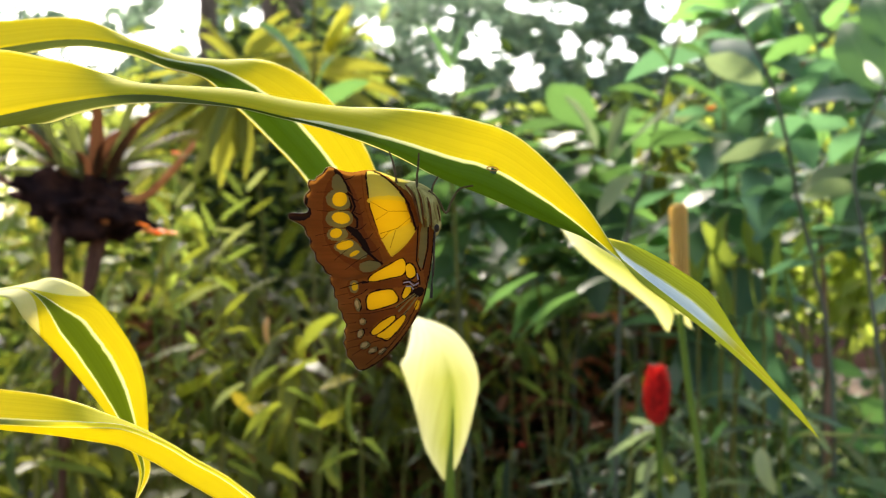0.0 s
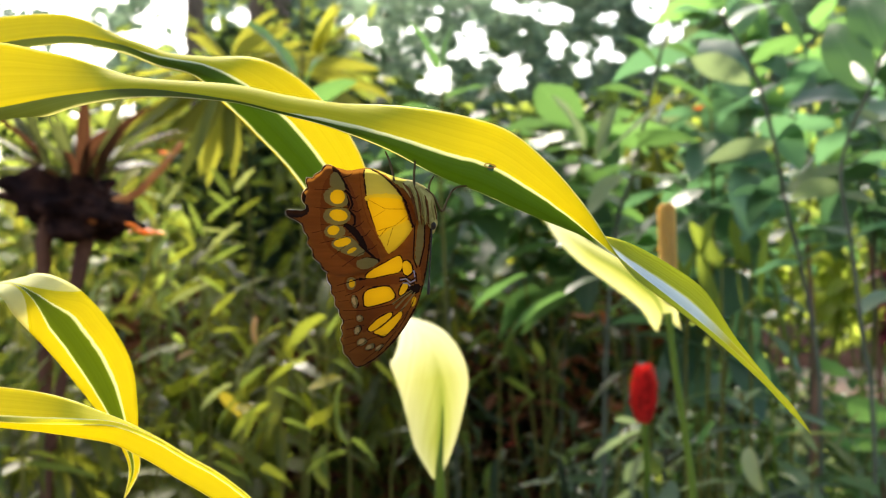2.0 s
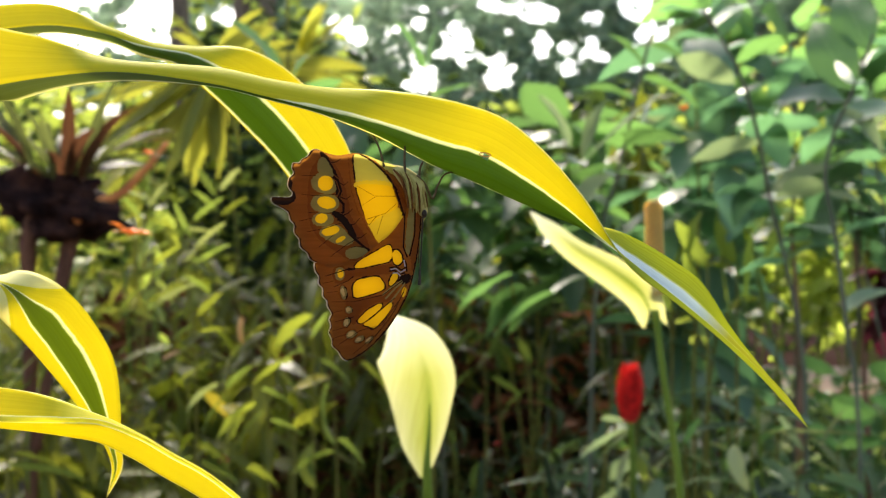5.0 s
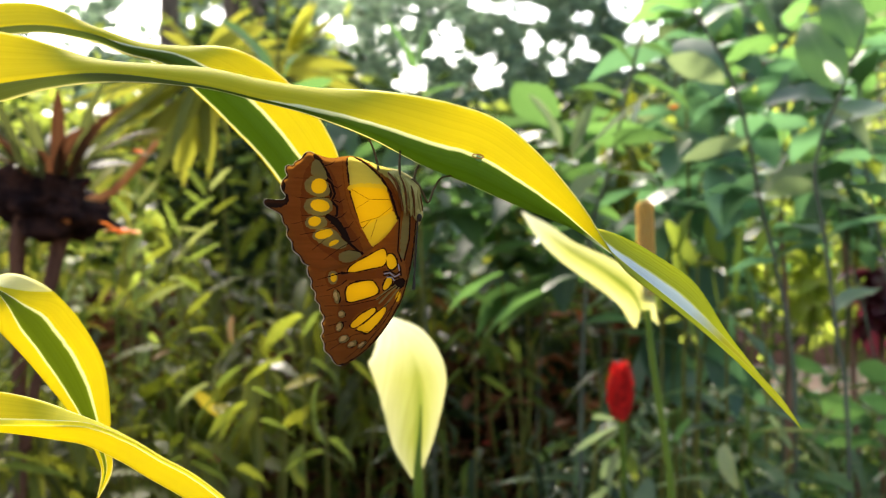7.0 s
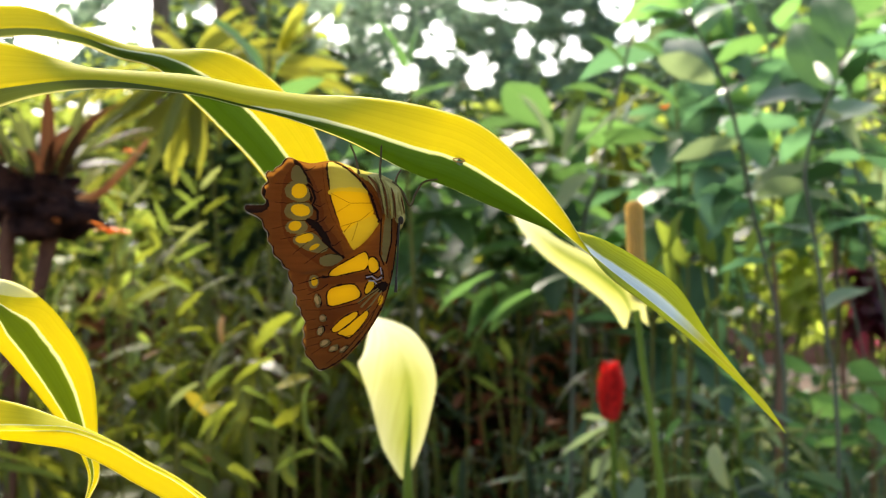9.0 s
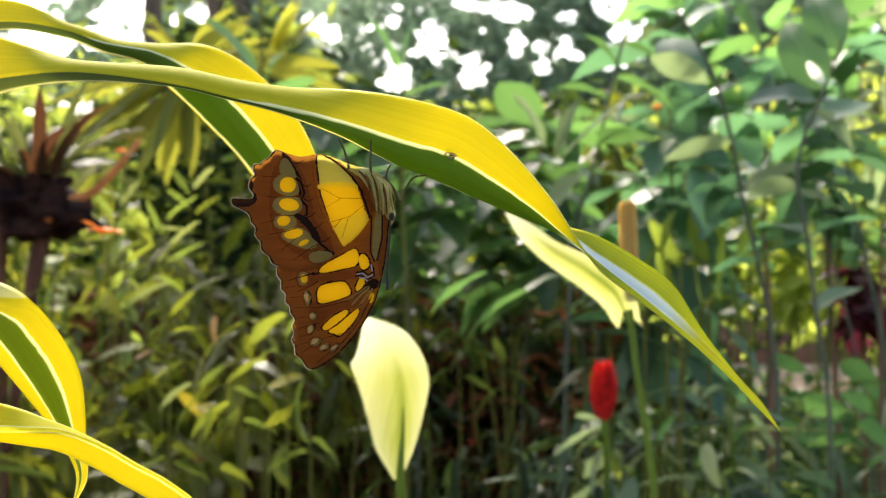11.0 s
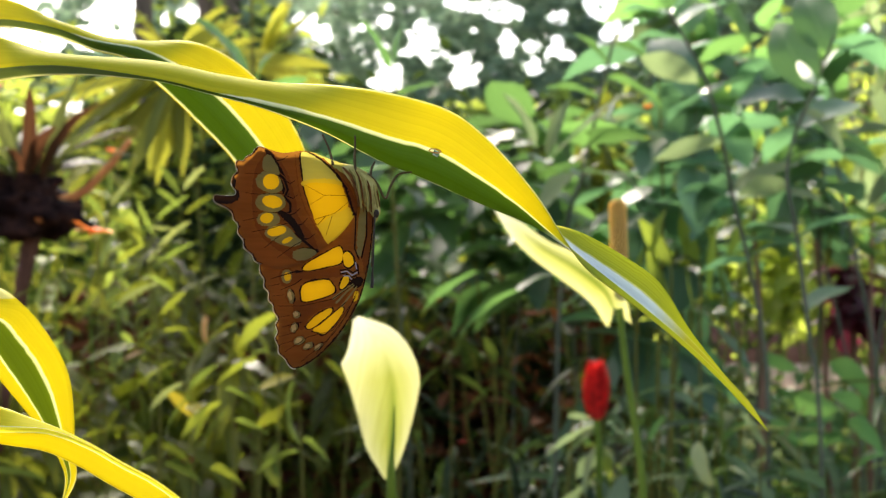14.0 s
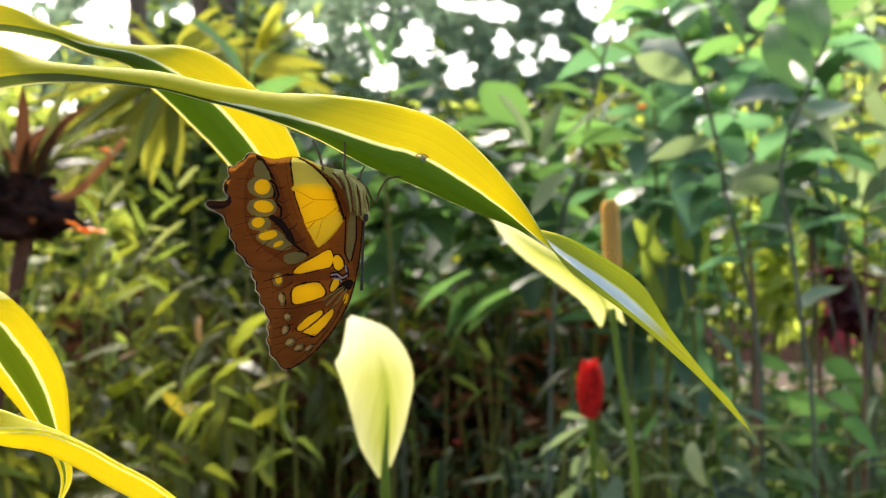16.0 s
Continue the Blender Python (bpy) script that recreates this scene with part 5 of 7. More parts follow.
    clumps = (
        ((392, 620), 2.00, [((401, 502), (320, 563), 22, GREY_SHEEN, 40), ((420, 520), (360, 500), 12, DIM, 20), ((395, 560), (440, 528), 14, LIGHT, -30), ((392, 575), (352, 622), 18, DIM, 40), ((398, 590), (452, 600), 16, LIGHT, -20), ((372, 470), (418, 452), 10, GREY_SHEEN, 20)]),
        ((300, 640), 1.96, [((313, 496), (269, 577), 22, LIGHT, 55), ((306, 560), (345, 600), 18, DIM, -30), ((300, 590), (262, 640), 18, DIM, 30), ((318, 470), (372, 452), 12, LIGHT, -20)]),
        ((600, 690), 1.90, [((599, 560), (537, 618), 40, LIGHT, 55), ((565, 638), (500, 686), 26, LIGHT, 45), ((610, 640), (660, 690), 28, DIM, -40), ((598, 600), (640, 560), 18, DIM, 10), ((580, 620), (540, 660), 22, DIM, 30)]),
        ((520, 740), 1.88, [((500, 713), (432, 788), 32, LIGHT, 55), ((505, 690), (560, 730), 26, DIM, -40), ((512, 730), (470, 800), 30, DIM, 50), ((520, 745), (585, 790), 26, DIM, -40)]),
        ((450, 730), 1.92, [((435, 679), (378, 737), 26, GREY_SHEEN, 50), ((445, 690), (500, 660), 18, DIM, -10), ((448, 700), (410, 780), 26, DIM, 50), ((440, 720), (486, 742), 20, YELLOWED, 40)]),
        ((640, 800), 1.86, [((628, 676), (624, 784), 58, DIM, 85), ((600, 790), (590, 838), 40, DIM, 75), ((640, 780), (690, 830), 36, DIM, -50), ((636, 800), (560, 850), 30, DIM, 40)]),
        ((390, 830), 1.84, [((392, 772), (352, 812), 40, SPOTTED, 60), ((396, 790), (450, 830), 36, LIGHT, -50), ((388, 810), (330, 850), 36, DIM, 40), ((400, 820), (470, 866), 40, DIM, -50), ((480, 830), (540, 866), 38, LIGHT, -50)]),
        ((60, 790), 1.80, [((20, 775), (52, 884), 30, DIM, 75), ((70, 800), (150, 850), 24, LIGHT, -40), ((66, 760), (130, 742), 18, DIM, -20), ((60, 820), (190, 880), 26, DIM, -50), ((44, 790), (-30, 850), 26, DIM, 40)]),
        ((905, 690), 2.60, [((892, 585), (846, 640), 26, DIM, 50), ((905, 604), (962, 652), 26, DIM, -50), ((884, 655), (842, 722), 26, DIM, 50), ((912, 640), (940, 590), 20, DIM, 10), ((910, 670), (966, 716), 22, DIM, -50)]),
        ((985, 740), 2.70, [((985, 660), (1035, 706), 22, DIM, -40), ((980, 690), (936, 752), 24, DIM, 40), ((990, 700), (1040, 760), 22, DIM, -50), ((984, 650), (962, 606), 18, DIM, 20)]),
        ((1380, 820), 2.20, [((1300, 790), (1362, 832), 20, GREY_SHEEN, -30), ((1390, 762), (1334, 796), 18, GREY_SHEEN, 30), ((1394, 790), (1452, 762), 22, SUNNY, -20), ((1380, 820), (1330, 868), 22, GREYISH, 40), ((1386, 810), (1440, 858), 24, GREYISH, -40)]),
        ((1530, 850), 2.15, [((1520, 846), (1446, 862), 20, GREY_SHEEN, 10), ((1530, 834), (1614, 846), 20, GREY_SHEEN, -10), ((1530, 802), (1478, 762), 26, SUNNY, 30), ((1536, 792), (1602, 752), 30, SUNNY, -30), ((1520, 842), (1470, 884), 24, GREYISH, 40)]),
        ((1260, 850), 2.10, [((1255, 800), (1212, 852), 22, GREYISH, 40), ((1262, 810), (1312, 852), 22, GREY_SHEEN, -40), ((1258, 792), (1292, 750), 18, SUNNY, -10)]),
        ((1470, 800), 2.00, [((1590, 778), (1400, 838), 15, GREY_SHEEN, 30), ((1500, 800), (1560, 742), 13, GREY_SHEEN, -20), ((1345, 792), (1372, 876), 34, GREY_SHEEN, 60), ((1470, 806), (1424, 752), 15, GREYISH, 30), ((1480, 820), (1540, 868), 18, GREY_SHEEN, -40)]),
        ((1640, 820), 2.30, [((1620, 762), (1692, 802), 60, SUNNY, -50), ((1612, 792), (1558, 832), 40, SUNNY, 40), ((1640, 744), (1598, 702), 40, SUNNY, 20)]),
        ((380, 520), 2.30, [((352, 430), (306, 468), 12, DIM, 40), ((372, 408), (428, 432), 12, GREY_SHEEN, -30), ((388, 392), (452, 366), 11, DIM, -20), ((366, 440), (330, 388), 11, LIGHT, 30), ((376, 460), (424, 486), 12, DIM, -30), ((362, 470), (312, 510), 13, DIM, 40), ((384, 420), (360, 356), 11, DIM, 50), ((392, 440), (456, 410), 11, GREY_SHEEN, -20), ((390, 470), (462, 452), 12, DIM, -20), ((370, 420), (290, 400), 10, LIGHT, 20)]),
        ((300, 470), 2.60, [((300, 390), (258, 352), 12, DIM, 30), ((308, 372), (352, 330), 12, GREY_SHEEN, -20), ((304, 410), (350, 384), 12, DIM, -20), ((298, 420), (250, 440), 12, LIGHT, 30), ((312, 350), (330, 296), 11, DIM, 50)]),
        ((430, 420), 2.70, [((430, 350), (392, 300), 12, DIM, 40), ((436, 340), (478, 306), 12, GREY_SHEEN, -20), ((430, 372), (384, 344), 12, DIM, 30), ((438, 384), (490, 362), 12, LIGHT, -20)]),
        ((60, 720), 1.90, [((54, 700), (146, 655), 10, GREY_SHEEN, 10), ((-6, 690), (88, 634), 12, LIGHT, 10), ((50, 715), (120, 700), 12, DIM, 0)]),
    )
    for top, d, leaves_here in clumps:
        foot_at = at(top[0] + 10, 1400, d)
        b = tagged(empty("bedding_plant", (foot_at[0], d, 0)), "bedding plant with arching leaves, light, shade and sheen put into their colours", "plant", "bedding plants")
        head = at(*top, d)
        crest = Vector(at(*min((l[0] for l in leaves_here), key=lambda p: p[1]), d))
        stem_of(b, [(foot_at[0], d, -0.03), (head[0], d + 0.01, head[2] * 0.6), tuple(head), (crest.x, d, crest.z)], 0.0024, 0.0012, OLIVE_STEM)
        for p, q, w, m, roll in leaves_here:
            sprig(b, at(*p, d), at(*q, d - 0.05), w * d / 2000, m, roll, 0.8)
    # tall pale shoots behind the dark canes, sunlight put into their colour
    LIT_SHOOT = foliage_material("lit_shoot", (0.22, 0.28, 0.05), (0.40, 0.50, 0.06), 0.5, 0.5, 0.5, 0.0, 0.1)
    for foot_u, d, blades in ((1300, 2.35, [((1297, 610), (1302, 420), 24, 70), ((1300, 480), (1244, 396), 30, 50), ((1262, 470), (1292, 376), 38, 70), ((1298, 560), (1262, 452), 28, 60)]), (1352, 2.40, [((1345, 570), (1354, 360), 28, 75), ((1372, 545), (1402, 398), 34, 65), ((1350, 470), (1318, 392), 30, 60)]),
                              (1424, 2.45, [((1420, 610), (1412, 430), 20, 75), ((1404, 470), (1452, 384), 34, 50), ((1424, 520), (1470, 440), 28, 50)]), (1236, 2.45, [((1236, 530), (1262, 440), 28, 65), ((1236, 500), (1190, 430), 24, 55), ((1238, 560), (1222, 470), 22, 70)])):
        low = at(foot_u, 1200, d)
        b = tagged(empty("sunlit_bush", (low[0], d, 0)), "bush with tall pale yellow-green shoots, sunlight put into their colour", "bush", "sunlit bushes")
        stem_of(b, [(low[0], d, -0.03), at(foot_u, 700, d), at(foot_u, 560, d), at(foot_u, 470, d)], 0.004, 0.002, OLIVE_STEM)
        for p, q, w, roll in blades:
            sprig(b, at(*p, d), at(*q, d - 0.04), w * d / 2000, LIT_SHOOT, roll, 0.5)
    # pole-thin shoot with a broad bright leaf
    pts = [(-0.2912, 2.6000, -1.3167), (-0.2964, 2.6000, 0.6333), (-0.2938, 2.6000, 1.4133), (-0.3016, 2.6000, 1.7773)]
    a = tagged(empty("tall_shrub", foot(pts[0])), "thin pale shoot with broad bright green leaves", "shrub", "tall shrubs")
    stem_of(a, pts, 0.0034, 0.0034, OLIVE_STEM)
    for b, t, w, m, r in (((-0.3042, 2.6000, 1.4887), (-0.4150, 2.5000, 1.6013), 0.07, SUNNY, -50), ((-0.2964, 2.6000, 1.4393), (-0.2425, 2.5000, 1.5263), 0.06, BROAD, 60), ((-0.2964, 2.6000, 1.4263), (-0.1675, 2.5000, 1.4638), 0.05, SUNNY, -30), ((-0.2964, 2.6000, 1.4133), (-0.1175, 2.5000, 1.3575), 0.04, SUNNY, -20), ((-0.2964, 2.6000, 1.3938), (-0.1800, 2.5000, 1.2888), 0.05, BROAD, 0)):
        sprig(a, b, t, w, m, r)
    # bare reddish canes
    for u, v0, lean, d, r in ((1482, 380, -10, 2.7, 0.008), (1545, 420, 18, 2.8, 0.005), (1600, 360, -15, 3.0, 0.009), (1660, 380, 5, 2.8, 0.008), (1085, 640, 16, 2.3, 0.0034), (1010, 600, -28, 2.9, 0.0035), (960, 560, 30, 3.2, 0.0045)):
        x, z = (u - 784) * d / 2000, 1.1 - (v0 - 441) * d / 2000
        c = tagged(empty("bare_cane", (x, d, 0)), "bare upright reddish-brown cane rising from the bed", "cane", "bare canes")
        bm = bmesh.new()
        tube(bm, [(0, 0, -0.05), (lean * 0.001, 0, z * 0.4), (lean * 0.0025, 0.01, z * 0.8), (lean * 0.004, 0.02, z)], [r * 1.1, r, r * 0.8, r * 0.5], 8, 24, True, 0.2)
        part("stem", bm, RED_STEM if r > 0.0055 else OLIVE_STEM, c)
        for k in range(6):
            lay(rng.choice(MESH["broad" if r > 0.0055 else "slim"]), c, (lean * 0.004, 0.02, z * (0.93 + 0.012 * k)), k * 137 + 20, rng.uniform(-20, 40), 0, rng.uniform(0.6, 0.9))


def planting():
    rng = random.Random(11)
    # low lance-leaved bed
    for k in range(38):
        y = rng.uniform(2.12, 4.2)
        u = rng.uniform(-80, 740)
        x = (u - 784) * y / 2000
        low = 470 if u > 280 else 560
        top = 1.1 - (rng.uniform(low - 60, 760) - 441) * y / 2000
        kind = rng.choice(["lance", "lance", "slim", "spotted", "shiny", "slim"])
        canes = [(rng.uniform(-0.06, 0.06), rng.uniform(-0.06, 0.06), rng.uniform(-0.15, 0.15), rng.uniform(-0.15, 0.15), max(0.3, top * rng.uniform(0.8, 1.0))) for _ in range(2)]
        cane_plant("bedding_plant", "low bedding plant with narrow drooping olive-green leaves", "plant", (x, y, 0), canes, kind, 14, rng.uniform(0.72, 1.15), (-45, 20), rng, OLIVE_STEM, "bedding plants", 0.5, 0.002)
    # finer growth farther back
    for k in range(16):
        y = rng.uniform(3.6, 5.2)
        u = rng.uniform(230, 960)
        x = (u - 784) * y / 2000
        top = 1.1 - (rng.uniform(260, 480) - 441) * y / 2000
        canes = [(rng.uniform(-0.1, 0.1), rng.uniform(-0.1, 0.1), rng.uniform(-0.25, 0.25), rng.uniform(-0.2, 0.2), top * rng.uniform(0.85, 1.0)) for _ in range(2)]
        cane_plant("bedding_plant", "leafy bedding plant with thin arching light green leaves", "plant", (x, y, 0), canes, rng.choice(["slim", "shiny", "lance", "shiny"]), 16, rng.uniform(1.0, 1.6), (-50, 30), rng, OLIVE_STEM, "bedding plants", 0.45, 0.0025)
    # tall broad-leaved canes
    for k in range(26):
        y = rng.uniform(2.7, 4.2)
        u = rng.uniform(740, 1300) if k < 21 else rng.uniform(1300, 1850)
        x = (u - 784) * y / 2000
        top = 1.1 - (rng.uniform(150, 330) - 441) * y / 2000 if u < 1330 else 1.1 - (rng.uniform(60, 300) - 441) * y / 2000
        canes = [(0, 0, rng.uniform(-0.25, 0.25), rng.uniform(-0.2, 0.2), top)]
        cane_plant("tall_shrub", "tall shrub with broad dark green leaves on thin canes", "shrub", (x, y, 0), canes, rng.choice(["broad", "broad", "broad", "lance"]) if u < 1180 else "hazy", 20, rng.uniform(0.8, 1.25), (-45, 35), rng, OLIVE_STEM if k % 3 else None, "tall shrubs", 0.62 if u < 1190 or k >= 21 else 0.48, 0.0038)
    # growth behind the stump, its sunlight put into the leaf colour
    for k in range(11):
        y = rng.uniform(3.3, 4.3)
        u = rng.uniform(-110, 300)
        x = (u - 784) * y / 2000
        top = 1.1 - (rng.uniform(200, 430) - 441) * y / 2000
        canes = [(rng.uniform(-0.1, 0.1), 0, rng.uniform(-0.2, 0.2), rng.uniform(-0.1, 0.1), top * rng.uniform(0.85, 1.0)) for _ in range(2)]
        cane_plant("sunlit_bush", "bush with small yellow-green leaves coloured as if lit through by the sun", "bush", (x, y, 0), canes, rng.choice(["lime_lit", "pale"]), 18, rng.uniform(0.7, 1.1), (-40, 40), rng, STALK, "sunlit bushes", 0.5, 0.005)
    # leafy canes that close the view to the upper right
    for k in range(11):
        y = rng.uniform(2.5, 3.1)
        u = 1270 + 42 * k + rng.uniform(-20, 20)
        if k in (5, 7):
            continue
        x = (u - 784) * y / 2000
        top = 1.1 - (rng.uniform(-60, 60) - 441) * y / 2000
        canes = [(0, 0, rng.uniform(-0.12, 0.12), rng.uniform(-0.1, 0.1), top)]
        cane_plant("tall_shrub", "tall shrub with large blue-green leaves on thin canes", "shrub", (x, y, 0), canes, rng.choice(["hazy", "fresh", "grey"]), 17, rng.uniform(0.9, 1.2), (-40, 40), rng, OLIVE_STEM if k % 2 else None, "tall shrubs", 0.58, 0.0045)
    # bushes behind the canes, the light through them put into the leaf colour
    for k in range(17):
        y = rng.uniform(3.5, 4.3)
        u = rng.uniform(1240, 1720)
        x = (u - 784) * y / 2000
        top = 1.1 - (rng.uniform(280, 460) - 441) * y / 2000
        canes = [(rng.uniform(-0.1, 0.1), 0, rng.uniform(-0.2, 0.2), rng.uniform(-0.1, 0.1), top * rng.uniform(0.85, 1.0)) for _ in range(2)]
        cane_plant("sunlit_bush", "bush with small yellow-green leaves coloured as if lit through by the sun", "bush", (x, y, 0), canes, "lime_lit", 24, rng.uniform(0.75, 1.1), (-40, 40), rng, STALK, "sunlit bushes", 0.66, 0.004)
    # dim low growth under the canes; in the middle its shade is put into the leaf colour
    for k in range(10):
        y = rng.uniform(2.5, 3.5)
        u = 770 + 52 * k + rng.uniform(-20, 20)
        x = (u - 784) * y / 2000
        top = max(0.25, 1.1 - (rng.uniform(600, 800) - 441) * y / 2000)
        canes = [(0, 0, rng.uniform(-0.15, 0.15), rng.uniform(-0.1, 0.1), top), (0.04, 0, rng.uniform(-0.2, 0.2), 0, top * 0.8)]
        cane_plant("low_shrub", "low shrub with thin dark arching leaves in the shade", "shrub", (x, y, 0), canes, rng.choice(["strap", "slim", "strap", "lance"]) if u > 1130 else "deep_shade", 16, rng.uniform(0.6, 0.9), (-50, 40), rng, OLIVE_STEM, "low shrubs", 0.3, 0.0035)
    # low growth to the right
    for k in range(40):
        y = rng.uniform(1.9, 4.0)
        u = rng.uniform(1210, 1800) if k < 36 else rng.uniform(1250, 1800)
        x = (u - 784) * y / 2000
        top = max(0.25, 1.1 - (rng.uniform(660, 860) - 441) * y / 2000)
        canes = [(0, 0, rng.uniform(-0.1, 0.1), rng.uniform(-0.1, 0.1), top), (0.04, 0, rng.uniform(-0.1, 0.2), 0, top * 0.8)]
        cane_plant("low_shrub", "low shrub with arching greyish green leaves", "shrub", (x, y, 0), canes, rng.choice(["grey", "fresh", "strap", "fresh", "broad", "lime_lit"]), 16, rng.uniform(0.45, 0.75), (-40, 50), rng, STALK, "low shrubs", 0.3, 0.005)


def far_low_growth():
    """Shaded low growth that hides the ground before the path."""
    rng = random.Random(17)
    for k in range(20):
        y = rng.uniform(3.4, 5.4)
        u = 1180 + 31 * k + rng.uniform(-16, 16)
        top = max(0.2, 1.1 - (rng.uniform(655, 730) - 441) * y / 2000)
        canes = [(0, 0, rng.uniform(-0.15, 0.15), rng.uniform(-0.1, 0.1), top), (0.05, 0.03, rng.uniform(-0.2, 0.2), 0, top * 0.75)]
        cane_plant("low_shrub", "low shrub with arching green leaves before the path", "shrub", ((u - 784) * y / 2000, y, 0), canes, rng.choice(["strap", "grey", "broad", "deep_shade"]), 14, rng.uniform(0.8, 1.2), (-40, 45), rng, OLIVE_STEM, "low shrubs", 0.2, 0.003)


def small_flower(place, size, material, label, rng, petals=6):
    thing = tagged(empty("small_flower", place), label, "flower", "small flowers")
    for k in range(petals):
        ob = lay(MESH[material][0], thing, (0, 0, 0), k * 360 / petals + rng.uniform(-15, 15), rng.uniform(15, 60), 0, size, "petal")
    bm = bmesh.new()
    tube(bm, [(0, 0, 0), (0.01, 0.01, -0.1), (0, 0.02, -place[2] * 0.6), (0.01, 0.02, -place[2] - 0.03)], [0.0012, 0.0012, 0.0015, 0.002], 6, 16)
    part("stalk", bm, OLIVE_STEM, thing)


def flowers_behind():
    rng = random.Random(4)
    for p, s, m, l in (((-0.4690, 1.8500, 1.1230), 1.4, "orange", "small orange flower among the bedding leaves"), ((0.6162, 2.6000, 1.4185), 0.75, "orange", "small orange flower on a thin stalk"), ((0.7533, 2.7000, 1.4497), 0.5, "orange", "small orange flower on a thin stalk"), ((0.7968, 3.2000, 0.9704), 0.8, "red", "small red flower in the low growth"),
                       ((0.9622, 3.4000, 0.8263), 0.8, "red", "small red flower in the low growth"), ((0.7758, 3.6000, 0.7238), 0.7, "red", "small red flower in the low growth"), ((-0.4032, 2.4000, 0.6476), 0.8, "pink", "small crimson flower low in the bed"), ((1.3696, 3.2000, 0.8104), 1.2, "pink", "bright pink flower by the path"), ((1.3296, 3.2000, 0.7944), 0.9, "red", "small red flower by the path"),
                       ((1.2684, 2.8000, 1.1182), 2.2, "white", "white flower in full bloom"), ((1.2796, 2.8000, 1.0174), 2.0, "white", "white flower in full bloom"), ((0.2397, 3.4000, 0.5067), 0.7, "red", "small red flower in the low growth"), ((-0.6136, 2.6000, 1.3158), 0.7, "orange", "small orange flower beside the root ball"), ((-1.0035, 3.0000, 1.5140), 0.8, "pink", "small pink flower above the root ball")):
        small_flower(p, s, m, l, rng)
    pts = [(1.2840, 3.0000, -0.4885), (1.2780, 3.0000, 0.7115), (1.2660, 3.0000, 0.9515), (1.2690, 3.0000, 1.0415)]
    a = tagged(empty("maroon_shrub", foot(pts[0])), "dark maroon-leaved shrub by the path", "shrub")
    stem_of(a, pts, 0.012, 0.006, RED_STEM)
    for k in range(46):
        c = Vector(pts[3]).lerp(Vector(pts[2]), rng.uniform(-0.2, 1.6)) - a.location
        lay(rng.choice(MESH["maroon"]), a, tuple(c), k * 137.5, rng.uniform(-50, 40), rng.uniform(-20, 20), rng.uniform(0.6, 0.95))


def hanging_fronds():
    """Olive fronds that hang from the tree."""
    o = (-0.6018, 3.4000, 1.6287)
    a = tagged(empty("hanging_fern", o), "hanging fern with long limp yellow-green fronds on a tree trunk", "fern")
    rng = random.Random(9)
    D = 3.4
    for u0, v0, u1, v1, w in ((425, 130, 235, 345, 34), (415, 120, 268, 335, 40), (420, 140, 300, 325, 36), (425, 150, 335, 345, 38), (430, 140, 352, 362, 34), (430, 150, 385, 345, 40), (435, 150, 412, 335, 32), (440, 140, 455, 300, 30), (445, 130, 500, 270, 28), (420, 110, 215, 250, 30),
                              (440, 110, 560, 95, 40), (445, 120, 640, 150, 36), (440, 100, 520, 50, 36), (450, 130, 600, 215, 34), (560, 130, 720, 175, 34), (560, 110, 700, 95, 32), (570, 140, 690, 245, 30), (560, 130, 480, 210, 30), (570, 120, 660, 60, 28), (560, 140, 560, 260, 30), (430, 120, 340, 70, 30)):
      for twin in range(3):
        j = lambda: rng.uniform(-0.08, 0.08)
        b = ((u0 - 784) * D / 2000 + j() * 0.3, D + j(), 1.1 - (v0 - 441) * D / 2000 + j() * 0.3)
        t = ((u1 + rng.uniform(-28, 28) - 784) * D / 2000, D + j() * 3, 1.1 - (v1 + rng.uniform(-30, 20) - 441) * D / 2000)
        sprig(a, b, t, w * 0.8 * D / 2000, OLIVE, rng.uniform(-70, 70), 0.7, "frond")
    pts = [(-0.4970, 3.5000, -0.7532), (-0.5495, 3.5000, 0.9968), (-0.5848, 3.4500, 1.5157), (-0.6018, 3.4000, 1.6457)]
    stem_of(a, pts, 0.004, 0.004, OLIVE_STEM)


